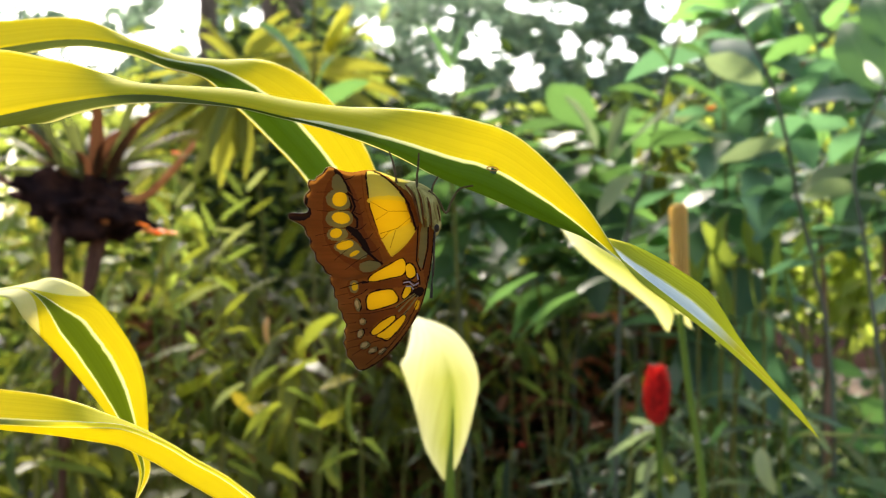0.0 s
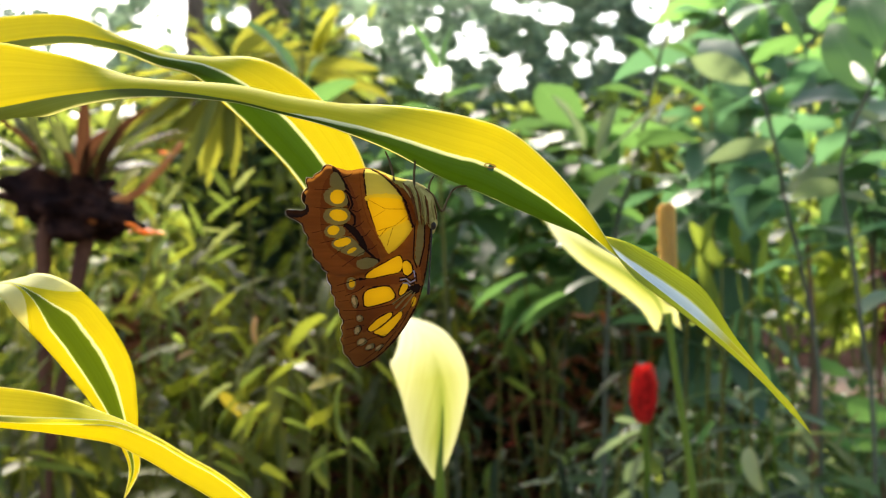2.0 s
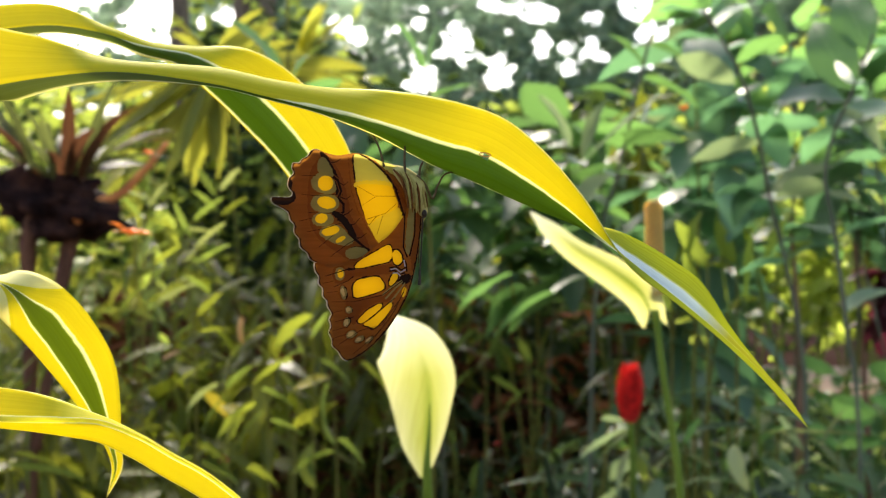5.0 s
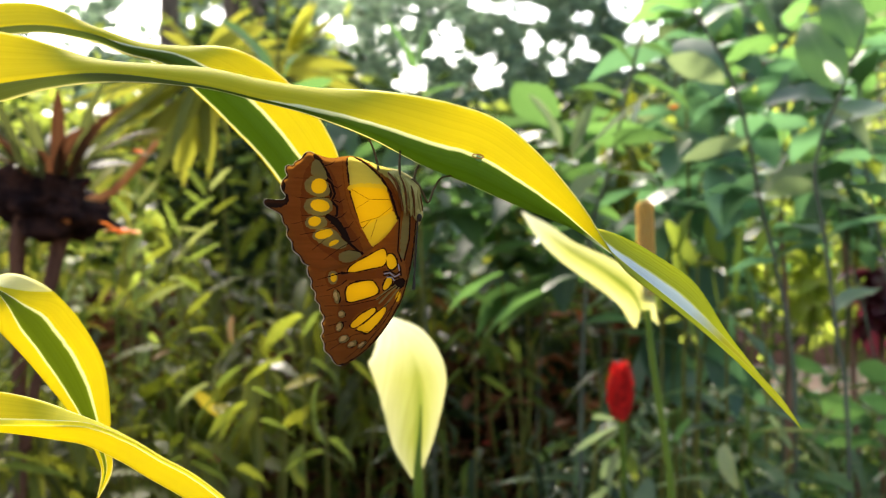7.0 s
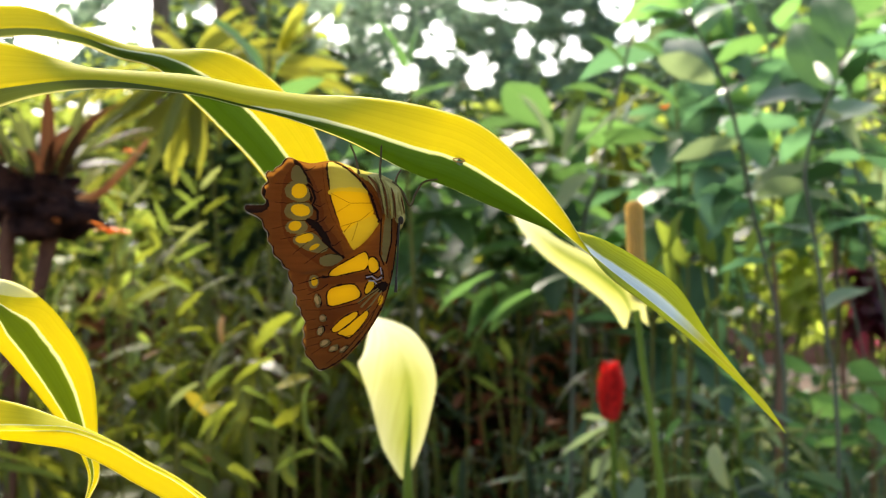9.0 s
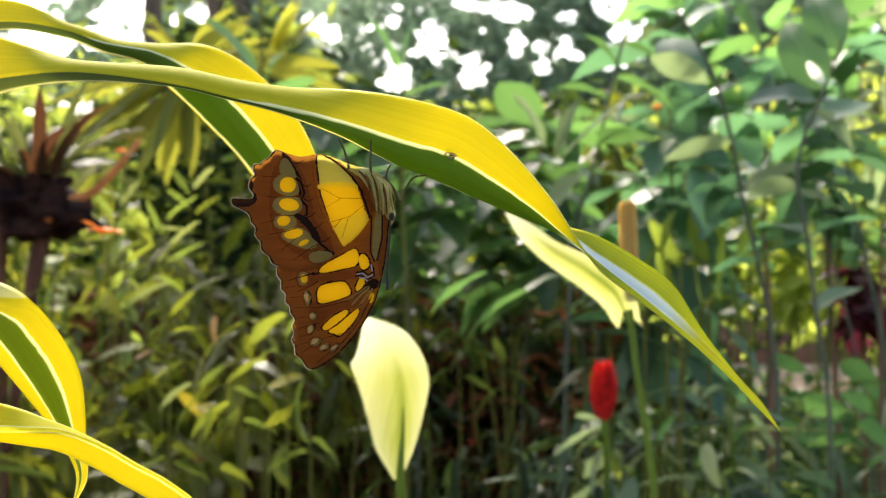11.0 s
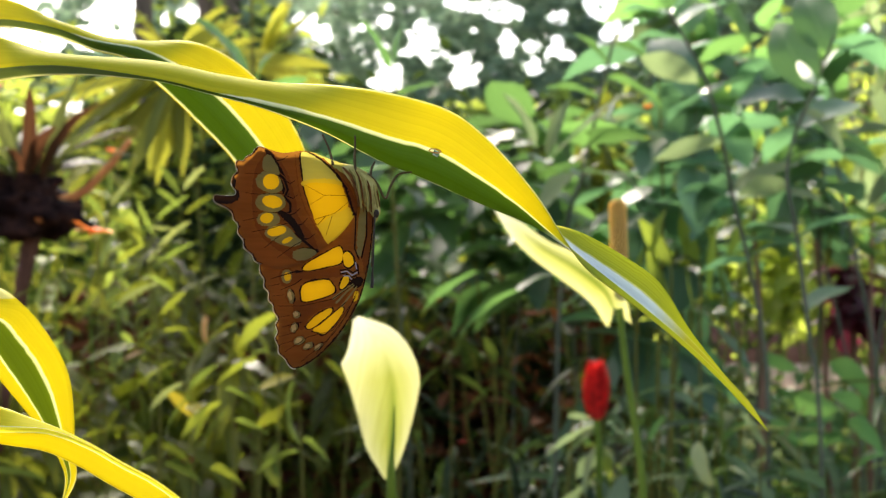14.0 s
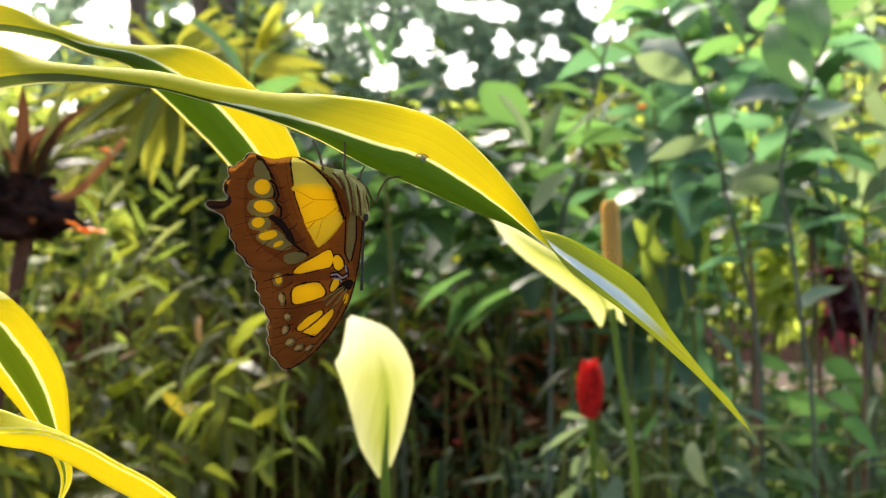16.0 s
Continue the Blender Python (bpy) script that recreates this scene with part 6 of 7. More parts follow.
def leaf_cloud(name, label, centres, per, spread, size, material, rng, open_to_sky=()):
    """Uncounted far foliage: many small blades in one mesh. open_to_sky: bearings and half widths of the gaps in the crown, as slopes from the beds."""
    verts, faces = [], []
    for c in centres:
        for _ in range(per):
            p = Vector(c) + Vector((rng.gauss(0, spread), rng.gauss(0, spread), rng.gauss(0, spread * 0.7)))
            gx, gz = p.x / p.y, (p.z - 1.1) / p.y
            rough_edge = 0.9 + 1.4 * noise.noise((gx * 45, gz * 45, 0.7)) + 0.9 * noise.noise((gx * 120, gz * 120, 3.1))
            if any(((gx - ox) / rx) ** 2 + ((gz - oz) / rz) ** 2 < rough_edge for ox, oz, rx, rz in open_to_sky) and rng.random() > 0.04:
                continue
            a = Vector((rng.uniform(-1, 1), rng.uniform(-1, 1), rng.uniform(-0.7, 0.5))).normalized()
            b = a.orthogonal().normalized()
            b = (Matrix.Rotation(rng.uniform(0, 6.28), 3, a) @ b)
            L = size * rng.uniform(0.5, 1.2)
            W = L * rng.uniform(0.25, 0.42)
            i = len(verts)
            n = a.cross(b) * W * 0.3
            verts += [p - a * L / 2, p - a * L * 0.15 + b * W / 2 + n, p + a * L * 0.2 + b * W * 0.4 + n, p + a * L / 2 - n, p + a * L * 0.2 - b * W * 0.4 + n, p - a * L * 0.15 - b * W / 2 + n]
            faces += [(i, i + 1, i + 2, i + 3), (i, i + 3, i + 4, i + 5)]
    me = bpy.data.meshes.new(name)
    me.from_pydata(verts, [], faces)
    me.materials.append(material)
    ob = new(name, me)
    return tagged(ob, label, "foliage", kind="stuff")


def far_wood():
    rng = random.Random(21)
    dark, lime_lit, back = [], [], []
    # growth at middle distance, sunlight and shade put into two leaf colours
    for k in range(1500):
        y = rng.uniform(5.8, 6.8)
        u, v = rng.uniform(-150, 1900), rng.uniform(60, 700)
        keep = 1.0
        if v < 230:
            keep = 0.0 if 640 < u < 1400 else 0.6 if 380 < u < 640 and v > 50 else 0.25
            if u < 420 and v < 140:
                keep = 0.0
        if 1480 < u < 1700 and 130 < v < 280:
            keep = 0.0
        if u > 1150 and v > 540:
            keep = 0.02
        if rng.random() > keep:
            continue
        place = ((u - 784) * y / 2000, y, 1.1 - (v - 441) * y / 2000)
        # The bearing decides between the lit and the shaded leaf colour.
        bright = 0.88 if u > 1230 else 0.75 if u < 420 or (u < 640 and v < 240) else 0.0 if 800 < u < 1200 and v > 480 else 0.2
        (lime_lit if rng.random() < bright else dark).append(place)
    # growth low in the middle, its shade put into the dark leaf colour
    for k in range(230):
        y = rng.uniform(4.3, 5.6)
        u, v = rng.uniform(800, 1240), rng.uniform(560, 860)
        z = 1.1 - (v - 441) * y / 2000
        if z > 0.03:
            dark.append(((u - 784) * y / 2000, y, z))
    # a clearing low between the stems, its light put into yellow-green leaves
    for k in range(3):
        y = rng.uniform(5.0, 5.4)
        lime_lit.append(((rng.uniform(930, 1080) - 784) * y / 2000, y, 1.1 - (rng.uniform(585, 645) - 441) * y / 2000))
    # tall growth at the far side
    for k in range(3400):
        y = rng.uniform(11.5, 16.0)
        u, v = rng.uniform(-200, 1950), rng.uniform(-80, 560)
        thin = noise.noise((u / 75.0, v / 60.0, 2.2))
        if 1405 < u < 1760 and 40 < v < 262:
            continue
        if v < 170 and 540 < u < 1000 and thin > 0.10:
            continue
        if v < 60 and thin > 0.22:
            continue
        back.append(((u - 784) * y / 2000, y, max(0.1, 1.1 - (v - 441) * y / 2000)))
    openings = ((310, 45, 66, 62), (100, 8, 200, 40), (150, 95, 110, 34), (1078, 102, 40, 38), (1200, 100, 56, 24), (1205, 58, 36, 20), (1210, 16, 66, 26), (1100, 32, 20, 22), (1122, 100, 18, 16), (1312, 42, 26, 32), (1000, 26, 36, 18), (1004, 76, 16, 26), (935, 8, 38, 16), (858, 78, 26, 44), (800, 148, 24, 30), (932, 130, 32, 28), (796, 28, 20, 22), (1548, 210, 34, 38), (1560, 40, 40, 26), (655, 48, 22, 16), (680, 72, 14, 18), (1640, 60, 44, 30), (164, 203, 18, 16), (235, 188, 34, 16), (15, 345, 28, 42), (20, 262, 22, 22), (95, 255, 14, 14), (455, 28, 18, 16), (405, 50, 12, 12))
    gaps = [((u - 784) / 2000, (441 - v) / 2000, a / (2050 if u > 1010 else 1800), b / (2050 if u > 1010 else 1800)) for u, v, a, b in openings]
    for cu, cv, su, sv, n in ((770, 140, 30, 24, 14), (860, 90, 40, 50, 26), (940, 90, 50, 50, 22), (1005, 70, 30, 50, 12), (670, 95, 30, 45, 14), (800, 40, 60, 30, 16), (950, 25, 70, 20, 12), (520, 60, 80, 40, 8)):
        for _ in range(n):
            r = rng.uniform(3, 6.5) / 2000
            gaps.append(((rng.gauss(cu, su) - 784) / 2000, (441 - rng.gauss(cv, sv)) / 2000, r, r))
    litter = []
    for k in range(260):
        y = rng.uniform(3.9, 5.4)
        u, v = rng.uniform(260, 1200), rng.uniform(590, 880)
        z = 1.1 - (v - 441) * y / 2000
        if z > 0.03:
            litter.append(((u - 784) * y / 2000, y, z))
    leaf_cloud("withered_undergrowth", "withered reddish-brown undergrowth in the shade of the beds", litter, 16, 0.16, 0.11, LITTER, rng)
    leaf_cloud("far_foliage", "dark green undergrowth behind the beds, shade put into its colour", dark, 26, 0.20, 0.15, DEEP_SHADE, rng, gaps)
    leaf_cloud("far_foliage", "yellow-green undergrowth behind the beds, sunlight put into its colour", lime_lit, 22, 0.20, 0.13, LIME_LIT, rng, gaps)
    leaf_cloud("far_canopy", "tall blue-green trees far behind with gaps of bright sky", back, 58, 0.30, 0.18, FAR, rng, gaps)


def tree(label, pts, radii, limbs, clumps, seed):
    """A trunk with limbs and an unseen crown of many leaves, added to shade the growth below. limbs: end places;
    clumps: middle and spread of the leaf masses.
    """
    rng = random.Random(seed)
    base = Vector((pts[0][0], pts[0][1], 0))
    thing = tagged(empty("tree", base), label, "tree", "trees")
    bm = bmesh.new()
    tube(bm, pts, radii, 12, 40, True, 0.25)
    part("trunk", moved(bm, base), BARK, thing)
    top = Vector(pts[-1])
    for end in limbs:
        end = Vector(end)
        bm = bmesh.new()
        start = top - Vector((0, 0, rng.uniform(0.1, 0.6)))
        tube(bm, [tuple(start), tuple(start.lerp(end, 0.4) + Vector((0, 0, 0.15))), tuple(end)], [radii[-1] * 0.6, radii[-1] * 0.4, radii[-1] * 0.12], 8, 16, True, 0.2)
        part("limb", moved(bm, base), BARK, thing)
    verts, faces = [], []
    for cx, cy, cz, spread, count in clumps:
        for _ in range(count):
            p = Vector((rng.gauss(cx, spread), rng.gauss(cy, spread), rng.gauss(cz, spread * 0.6))) - base
            a = Vector((rng.uniform(-1, 1), rng.uniform(-1, 1), rng.uniform(-0.8, 0.3))).normalized()
            b = Matrix.Rotation(rng.uniform(0, 6.28), 3, a) @ a.orthogonal().normalized()
            L = rng.uniform(0.14, 0.26)
            W = L * rng.uniform(0.3, 0.45)
            k = len(verts)
            verts += [p, p + a * L * 0.35 + b * W / 2, p + a * L, p + a * L * 0.35 - b * W / 2]
            faces.append((k, k + 1, k + 2, k + 3))
    me = bpy.data.meshes.new("crown")
    me.from_pydata(verts, [], faces)
    me.materials.append(CANOPY)
    crown = new("crown", me)
    crown.parent = thing
    return thing


def house():
    """A low house beyond the path, seen through the shrubs."""
    base = (5.0, 13.2, 0)
    thing = tagged(empty("house", base), "low brownish-pink house with a terracotta roof behind the shrubs", "house")

    def block(name, x0, x1, y0, y1, z0, z1, material, label="", lean=0.0):
        bm = bmesh.new()
        bmesh.ops.create_cube(bm, size=1.0)
        for v in bm.verts:
            y = y0 if v.co.y < 0 else y1
            v.co = Vector((x0 if v.co.x < 0 else x1, y, (z0 if v.co.z < 0 else z1) + lean * (y - y0)))
        bmesh.ops.bevel(bm, geom=bm.edges[:], offset=0.012, segments=1, affect="EDGES")
        return part(name, bm, material, thing, label)
    wall = block("wall", -1.25, 1.6, -0.9, 0.9, -0.05, 3.02, PLASTER, "brownish-pink rendered wall")
    for k in range(16):
        x = -1.5 + 0.21 * k
        block("roof_sheet", x, x + 0.2, -1.25, 1.0, 3.02, 3.10, TERRACOTTA, "", 0.32)
    for x in (-0.75, 0.35, 1.2):
        frame_part = block("window", x - 0.28, x + 0.28, -0.93, -0.87, 1.55, 2.35, PALE_TRIM, "pale window frame")
        for dx in (-0.13, 0.13):
            bm = bmesh.new()
            bmesh.ops.create_cube(bm, size=1.0)
            for v in bm.verts:
                v.co = Vector((x + dx + v.co.x * 0.22, -0.935 + v.co.y * 0.01, 1.95 + v.co.z * 0.70))
            part("pane", bm, PANE, frame_part)
    return thing


def hanging_basket_fern():
    """The dark root ball with strap leaves, on a forked stump."""
    o = (-0.7199, 2.3000, 1.1909)
    thing = tagged(empty("epiphyte", o), "dark brown root ball with strap leaves growing on a forked stump", "plant")
    rng = random.Random(3)
    bm = bmesh.new()
    bmesh.ops.create_icosphere(bm, subdivisions=4, radius=0.088)
    for v in bm.verts:
        v.co = v.co * (1 + 0.7 * noise.noise(v.co * 14) + 0.5 * noise.noise(v.co * 34) + 0.3 * noise.noise(v.co * 90))
        v.co.x *= 1.25
        v.co.z *= 0.66
    part("root_ball", bm, ROOT, thing, "shaggy dark brown root ball")
    for pts, r, m in (([(-0.045, 0, -0.02), (-0.066, 0, -0.10), (-0.07, 0.02, -0.30), (-0.06, 0.02, -o[2] - 0.05)], 0.021, LEG_BARK), ([(0.035, 0, -0.03), (0.014, 0, -0.10), (-0.01, 0, -0.22), (-0.055, 0.02, -0.50)], 0.019, LEG_BARK),
                      ([(0.07, 0, 0.0), (0.12, 0, 0.02), (0.17, 0, 0.07), (0.215, 0, 0.125)], 0.011, ORANGE_BARK), ([(-0.06, 0, 0.0), (-0.13, 0, 0.03), (-0.2, 0, 0.06), (-0.26, 0, 0.10)], 0.010, LEG_BARK), ([(0.0, -0.02, 0.02), (0.03, -0.06, -0.01), (0.06, -0.08, -0.04)], 0.012, ORANGE_BARK)):
        bm = bmesh.new()
        tube(bm, pts, [r, r * 0.8, r * 0.7, r * 0.5], 10, 24, True, 0.35)
        part("branch", bm, m, thing)
    for k in range(44):
        t = k * 137.5
        r = rng.uniform(0.0, 0.08)
        lay(rng.choice(MESH["rosette"]), thing, (r * math.cos(radians(t)), r * math.sin(radians(t)), 0.03 + rng.uniform(0, 0.03)), t, rng.uniform(20, 85), rng.uniform(-20, 20), rng.uniform(0.45, 0.85))
    return thing


ground()
leaves = {}
plant = variegated_plant()
insect = butterfly()
leaf_meshes()
flower_back = spathe_flower_back()
flower_side = spathe_flower_side()
flower_red = red_ginger((0.3780, 2.0000, 0.8440), 0.85, 0, "red cone flower of overlapping bracts on a leafy cane")
hanging_basket_fern()
tree("grey-brown slender tree with a small crown added out of view", [(-1.6480, 8.0000, -0.2560), (-1.6160, 8.0000, 1.2640), (-1.6640, 8.0000, 2.4640), (-1.6360, 8.0000, 4.0640)], [0.09, 0.08, 0.07, 0.06],
     [(-2.3, 7.8, 4.5), (-1.2, 8.4, 4.6), (-1.7, 8.8, 4.8)], [(-2.2, 7.9, 4.5, 0.30, 500), (-1.3, 8.4, 4.6, 0.30, 500), (-1.7, 8.8, 4.8, 0.3, 500)], 31)
# Crown out of view, added so that its shadow darkens the low middle.
tree("brown tree hung with green, its wide crown added out of view for shade", [(-1.1088, 8.4000, -0.1138), (-1.0668, 8.4000, 1.6922), (-1.1928, 8.4000, 2.7002), (-1.1508, 8.4000, 4.2122)], [0.18, 0.16, 0.15, 0.14],
     [(-1.3, 8.2, 5.4), (-1.5, 8.7, 5.2), (-0.9, 7.4, 4.5)],
     [(-1.35, 8.2, 5.4, 0.30, 380), (-1.6, 8.7, 5.2, 0.34, 300), (-0.9, 7.4, 4.5, 0.28, 480)], 32)
house()
hanging_fronds()
large_shrubs()
flowers_behind()
far_wood()
planting()
far_low_growth()


def local_rows(rows, base):
    """Poses of a part in its thing's space."""
    return [(t, Matrix.Translation(-Vector(base)) @ m) for t, m in rows]


def motions():
    base = plant.location
    walk(insect, [
    (0, pose(-0.00737, 0.33500, 1.12362, 0.000, -0.000, 0.000)),
    (0.5, pose(-0.00648, 0.33702, 1.12338, -0.380, 0.250, 1.270)),
    (1, pose(-0.00590, 0.33904, 1.12320, -1.470, 0.390, 2.880)),
    (1.5, pose(-0.00691, 0.34057, 1.12382, -2.730, 0.340, 4.510)),
    (2, pose(-0.00627, 0.34131, 1.12399, -3.770, 0.380, 5.920)),
    (2.5, pose(-0.00590, 0.34098, 1.12377, -4.260, 0.520, 7.170)),
    (3, pose(-0.00636, 0.33918, 1.12428, -3.820, 0.570, 8.680)),
    (3.5, pose(-0.00611, 0.33615, 1.12502, -2.520, 0.520, 10.710)),
    (4, pose(-0.00608, 0.33317, 1.12570, -1.270, 0.210, 12.650)),
    (6.5, pose(-0.00550, 0.32558, 1.12690, 0.200, 0.070, 13.480)),
    (7, pose(-0.00544, 0.32539, 1.12552, -1.440, 0.760, 10.200)),
    (7.5, pose(-0.00647, 0.32533, 1.12543, -3.810, 0.710, 5.980)),
    (8, pose(-0.00647, 0.32535, 1.12479, -6.250, 0.650, 3.210)),
    (8.5, pose(-0.00713, 0.32547, 1.12441, -8.070, 0.260, 2.880)),
    (9, pose(-0.00735, 0.32530, 1.12477, -9.350, 0.230, 3.230)),
    (11.5, pose(-0.00863, 0.31717, 1.12574, -8.100, 0.830, 10.560)),
    (12, pose(-0.00936, 0.31614, 1.12549, -8.050, 0.860, 10.620)),
    (12.5, pose(-0.00888, 0.31529, 1.12637, -8.050, 0.750, 10.430)),
    (13, pose(-0.00906, 0.31481, 1.12632, -8.060, 0.920, 10.270)),
    (13.5, pose(-0.00903, 0.31481, 1.12640, -8.120, 0.710, 10.280)),
    (14, pose(-0.00896, 0.31527, 1.12615, -8.160, 0.770, 10.260)),
    (14.5, pose(-0.00945, 0.31614, 1.12633, -8.250, 0.670, 10.120)),
    (15, pose(-0.00905, 0.31741, 1.12634, -8.330, 0.880, 9.800)),
    (15.5, pose(-0.00888, 0.31921, 1.12609, -8.500, 0.820, 9.410)),
    (16, pose(-0.00904, 0.32185, 1.12513, -8.900, 0.560, 9.140)),
])
    walk(leaves["long"], local_rows([
    (0, pose(-0.15645, 0.33500, 1.13534, 0.000, -0.000, 0.000)),
    (0.5, pose(-0.15550, 0.33635, 1.13600, -0.430, 0.310, 0.140)),
    (1, pose(-0.15503, 0.33675, 1.13617, -0.720, 0.340, 0.340)),
    (1.5, pose(-0.15556, 0.33600, 1.13649, -0.720, 0.280, 0.650)),
    (2, pose(-0.15486, 0.33447, 1.13705, -0.540, 0.340, 1.030)),
    (2.5, pose(-0.15436, 0.33259, 1.13719, -0.330, 0.450, 1.400)),
    (3, pose(-0.15494, 0.33028, 1.13753, -0.150, 0.390, 1.750)),
    (3.5, pose(-0.15470, 0.32711, 1.13850, 0.130, 0.460, 2.140)),
    (4, pose(-0.15423, 0.32345, 1.13862, 0.550, 0.420, 2.610)),
    (6.5, pose(-0.15279, 0.30625, 1.13861, 2.830, 0.170, 5.250)),
    (7, pose(-0.15361, 0.30878, 1.13721, 2.620, 0.080, 4.530)),
    (7.5, pose(-0.15471, 0.31300, 1.13739, 2.200, 0.160, 3.490)),
    (8, pose(-0.15476, 0.31715, 1.13732, 1.670, 0.280, 2.580)),
    (8.5, pose(-0.15575, 0.31965, 1.13643, 1.250, 0.130, 2.040)),
    (9, pose(-0.15586, 0.32100, 1.13703, 0.990, 0.150, 1.670)),
    (11.5, pose(-0.15708, 0.31247, 1.13807, 1.640, 0.180, 2.020)),
    (12, pose(-0.15787, 0.31145, 1.13784, 1.520, 0.150, 2.040)),
    (12.5, pose(-0.15734, 0.31033, 1.13905, 1.370, 0.270, 2.120)),
    (13, pose(-0.15762, 0.30940, 1.13907, 1.310, 0.280, 2.240)),
    (13.5, pose(-0.15758, 0.30916, 1.13911, 1.270, 0.290, 2.300)),
    (14, pose(-0.15758, 0.30981, 1.13924, 1.190, 0.390, 2.260)),
    (14.5, pose(-0.15815, 0.31151, 1.13913, 0.980, 0.310, 2.070)),
    (15, pose(-0.15776, 0.31460, 1.14005, 0.510, 0.540, 1.700)),
    (15.5, pose(-0.15740, 0.31976, 1.14025, -0.430, 0.680, 1.010)),
    (16, pose(-0.15809, 0.32816, 1.13980, -2.170, 0.760, -0.200)),
], base))
    walk(leaves["upper"], local_rows([
    (0, pose(-0.20081, 0.43000, 1.16901, -0.000, -0.000, -0.000)),
    (0.5, pose(-0.20113, 0.42994, 1.16890, 0.010, 0.010, 0.010)),
    (1, pose(-0.20151, 0.42984, 1.16908, 0.040, 0.100, 0.030)),
    (1.5, pose(-0.20120, 0.42974, 1.16913, 0.060, 0.040, 0.040)),
    (2, pose(-0.20134, 0.42965, 1.16951, 0.080, 0.030, 0.050)),
    (2.5, pose(-0.20130, 0.42959, 1.16958, 0.090, 0.050, 0.060)),
    (3, pose(-0.20201, 0.42955, 1.16999, 0.100, -0.020, 0.060)),
    (3.5, pose(-0.20226, 0.42951, 1.17073, 0.110, -0.030, 0.070)),
    (4, pose(-0.20214, 0.42947, 1.17147, 0.120, 0.010, 0.070)),
    (6.5, pose(-0.20367, 0.42942, 1.17323, 0.120, -0.070, 0.070)),
    (7, pose(-0.20435, 0.42940, 1.17252, 0.130, -0.070, 0.080)),
    (7.5, pose(-0.20428, 0.42942, 1.17239, 0.130, -0.000, 0.080)),
    (8, pose(-0.20391, 0.42951, 1.17190, 0.110, 0.030, 0.070)),
    (8.5, pose(-0.20389, 0.42960, 1.17119, 0.090, -0.080, 0.050)),
    (9, pose(-0.20362, 0.42963, 1.17145, 0.080, -0.090, 0.050)),
    (11.5, pose(-0.20612, 0.42858, 1.17362, 0.310, 0.000, 0.200)),
    (12, pose(-0.20532, 0.42856, 1.17315, 0.310, -0.220, 0.190)),
    (12.5, pose(-0.20486, 0.42864, 1.17362, 0.290, -0.300, 0.180)),
    (13, pose(-0.20532, 0.42875, 1.17379, 0.270, -0.330, 0.160)),
    (13.5, pose(-0.20569, 0.42879, 1.17395, 0.260, -0.220, 0.160)),
    (14, pose(-0.20552, 0.42874, 1.17384, 0.270, -0.160, 0.170)),
    (14.5, pose(-0.20518, 0.42868, 1.17361, 0.290, -0.140, 0.180)),
    (15, pose(-0.20544, 0.42865, 1.17385, 0.290, -0.130, 0.190)),
    (15.5, pose(-0.20511, 0.42865, 1.17344, 0.290, -0.170, 0.190)),
    (16, pose(-0.20400, 0.42861, 1.17198, 0.300, -0.130, 0.190)),
], base))
    walk(leaves["hanging"], local_rows([
    (0, pose(-0.18089, 0.40020, 1.08419, 0.000, -0.000, 0.000)),
    (0.5, pose(-0.18118, 0.40020, 1.08450, -0.000, 0.000, -0.000)),
    (1, pose(-0.18121, 0.40020, 1.08479, -0.000, -0.000, -0.000)),
    (1.5, pose(-0.18141, 0.40020, 1.08500, -0.000, -0.000, -0.000)),
    (2, pose(-0.18143, 0.40020, 1.08551, -0.000, -0.000, -0.000)),
    (2.5, pose(-0.18176, 0.40020, 1.08571, -0.000, -0.000, -0.000)),
    (3, pose(-0.18234, 0.40020, 1.08557, -0.000, -0.000, -0.000)),
    (3.5, pose(-0.18256, 0.40020, 1.08606, -0.000, -0.000, -0.000)),
    (4, pose(-0.18264, 0.40020, 1.08597, -0.000, -0.000, -0.000)),
    (6.5, pose(-0.18461, 0.40020, 1.08620, -0.000, 0.000, -0.000)),
    (7, pose(-0.18428, 0.40020, 1.08515, -0.000, 0.000, -0.000)),
    (7.5, pose(-0.18444, 0.40020, 1.08447, -0.000, 0.000, -0.000)),
    (8, pose(-0.18413, 0.40020, 1.08371, -0.000, 0.000, -0.000)),
    (8.5, pose(-0.18399, 0.40020, 1.08313, -0.000, 0.000, -0.000)),
    (9, pose(-0.18429, 0.40020, 1.08349, -0.000, 0.000, -0.000)),
    (11.5, pose(-0.18582, 0.40020, 1.08300, -0.000, 0.000, -0.000)),
    (12, pose(-0.18553, 0.40020, 1.08232, -0.000, 0.000, -0.000)),
    (12.5, pose(-0.18533, 0.40020, 1.08286, -0.000, 0.000, -0.000)),
    (13, pose(-0.18568, 0.40020, 1.08289, -0.000, 0.000, -0.000)),
    (13.5, pose(-0.18557, 0.40020, 1.08293, -0.000, 0.000, -0.000)),
    (14, pose(-0.18557, 0.40020, 1.08297, -0.000, 0.000, -0.000)),
    (14.5, pose(-0.18562, 0.40020, 1.08332, -0.000, 0.000, -0.000)),
    (15, pose(-0.18537, 0.40020, 1.08337, -0.000, 0.000, -0.000)),
    (15.5, pose(-0.18486, 0.40020, 1.08340, -0.000, 0.000, -0.000)),
    (16, pose(-0.18359, 0.40020, 1.08275, -0.000, 0.000, -0.000)),
], base))
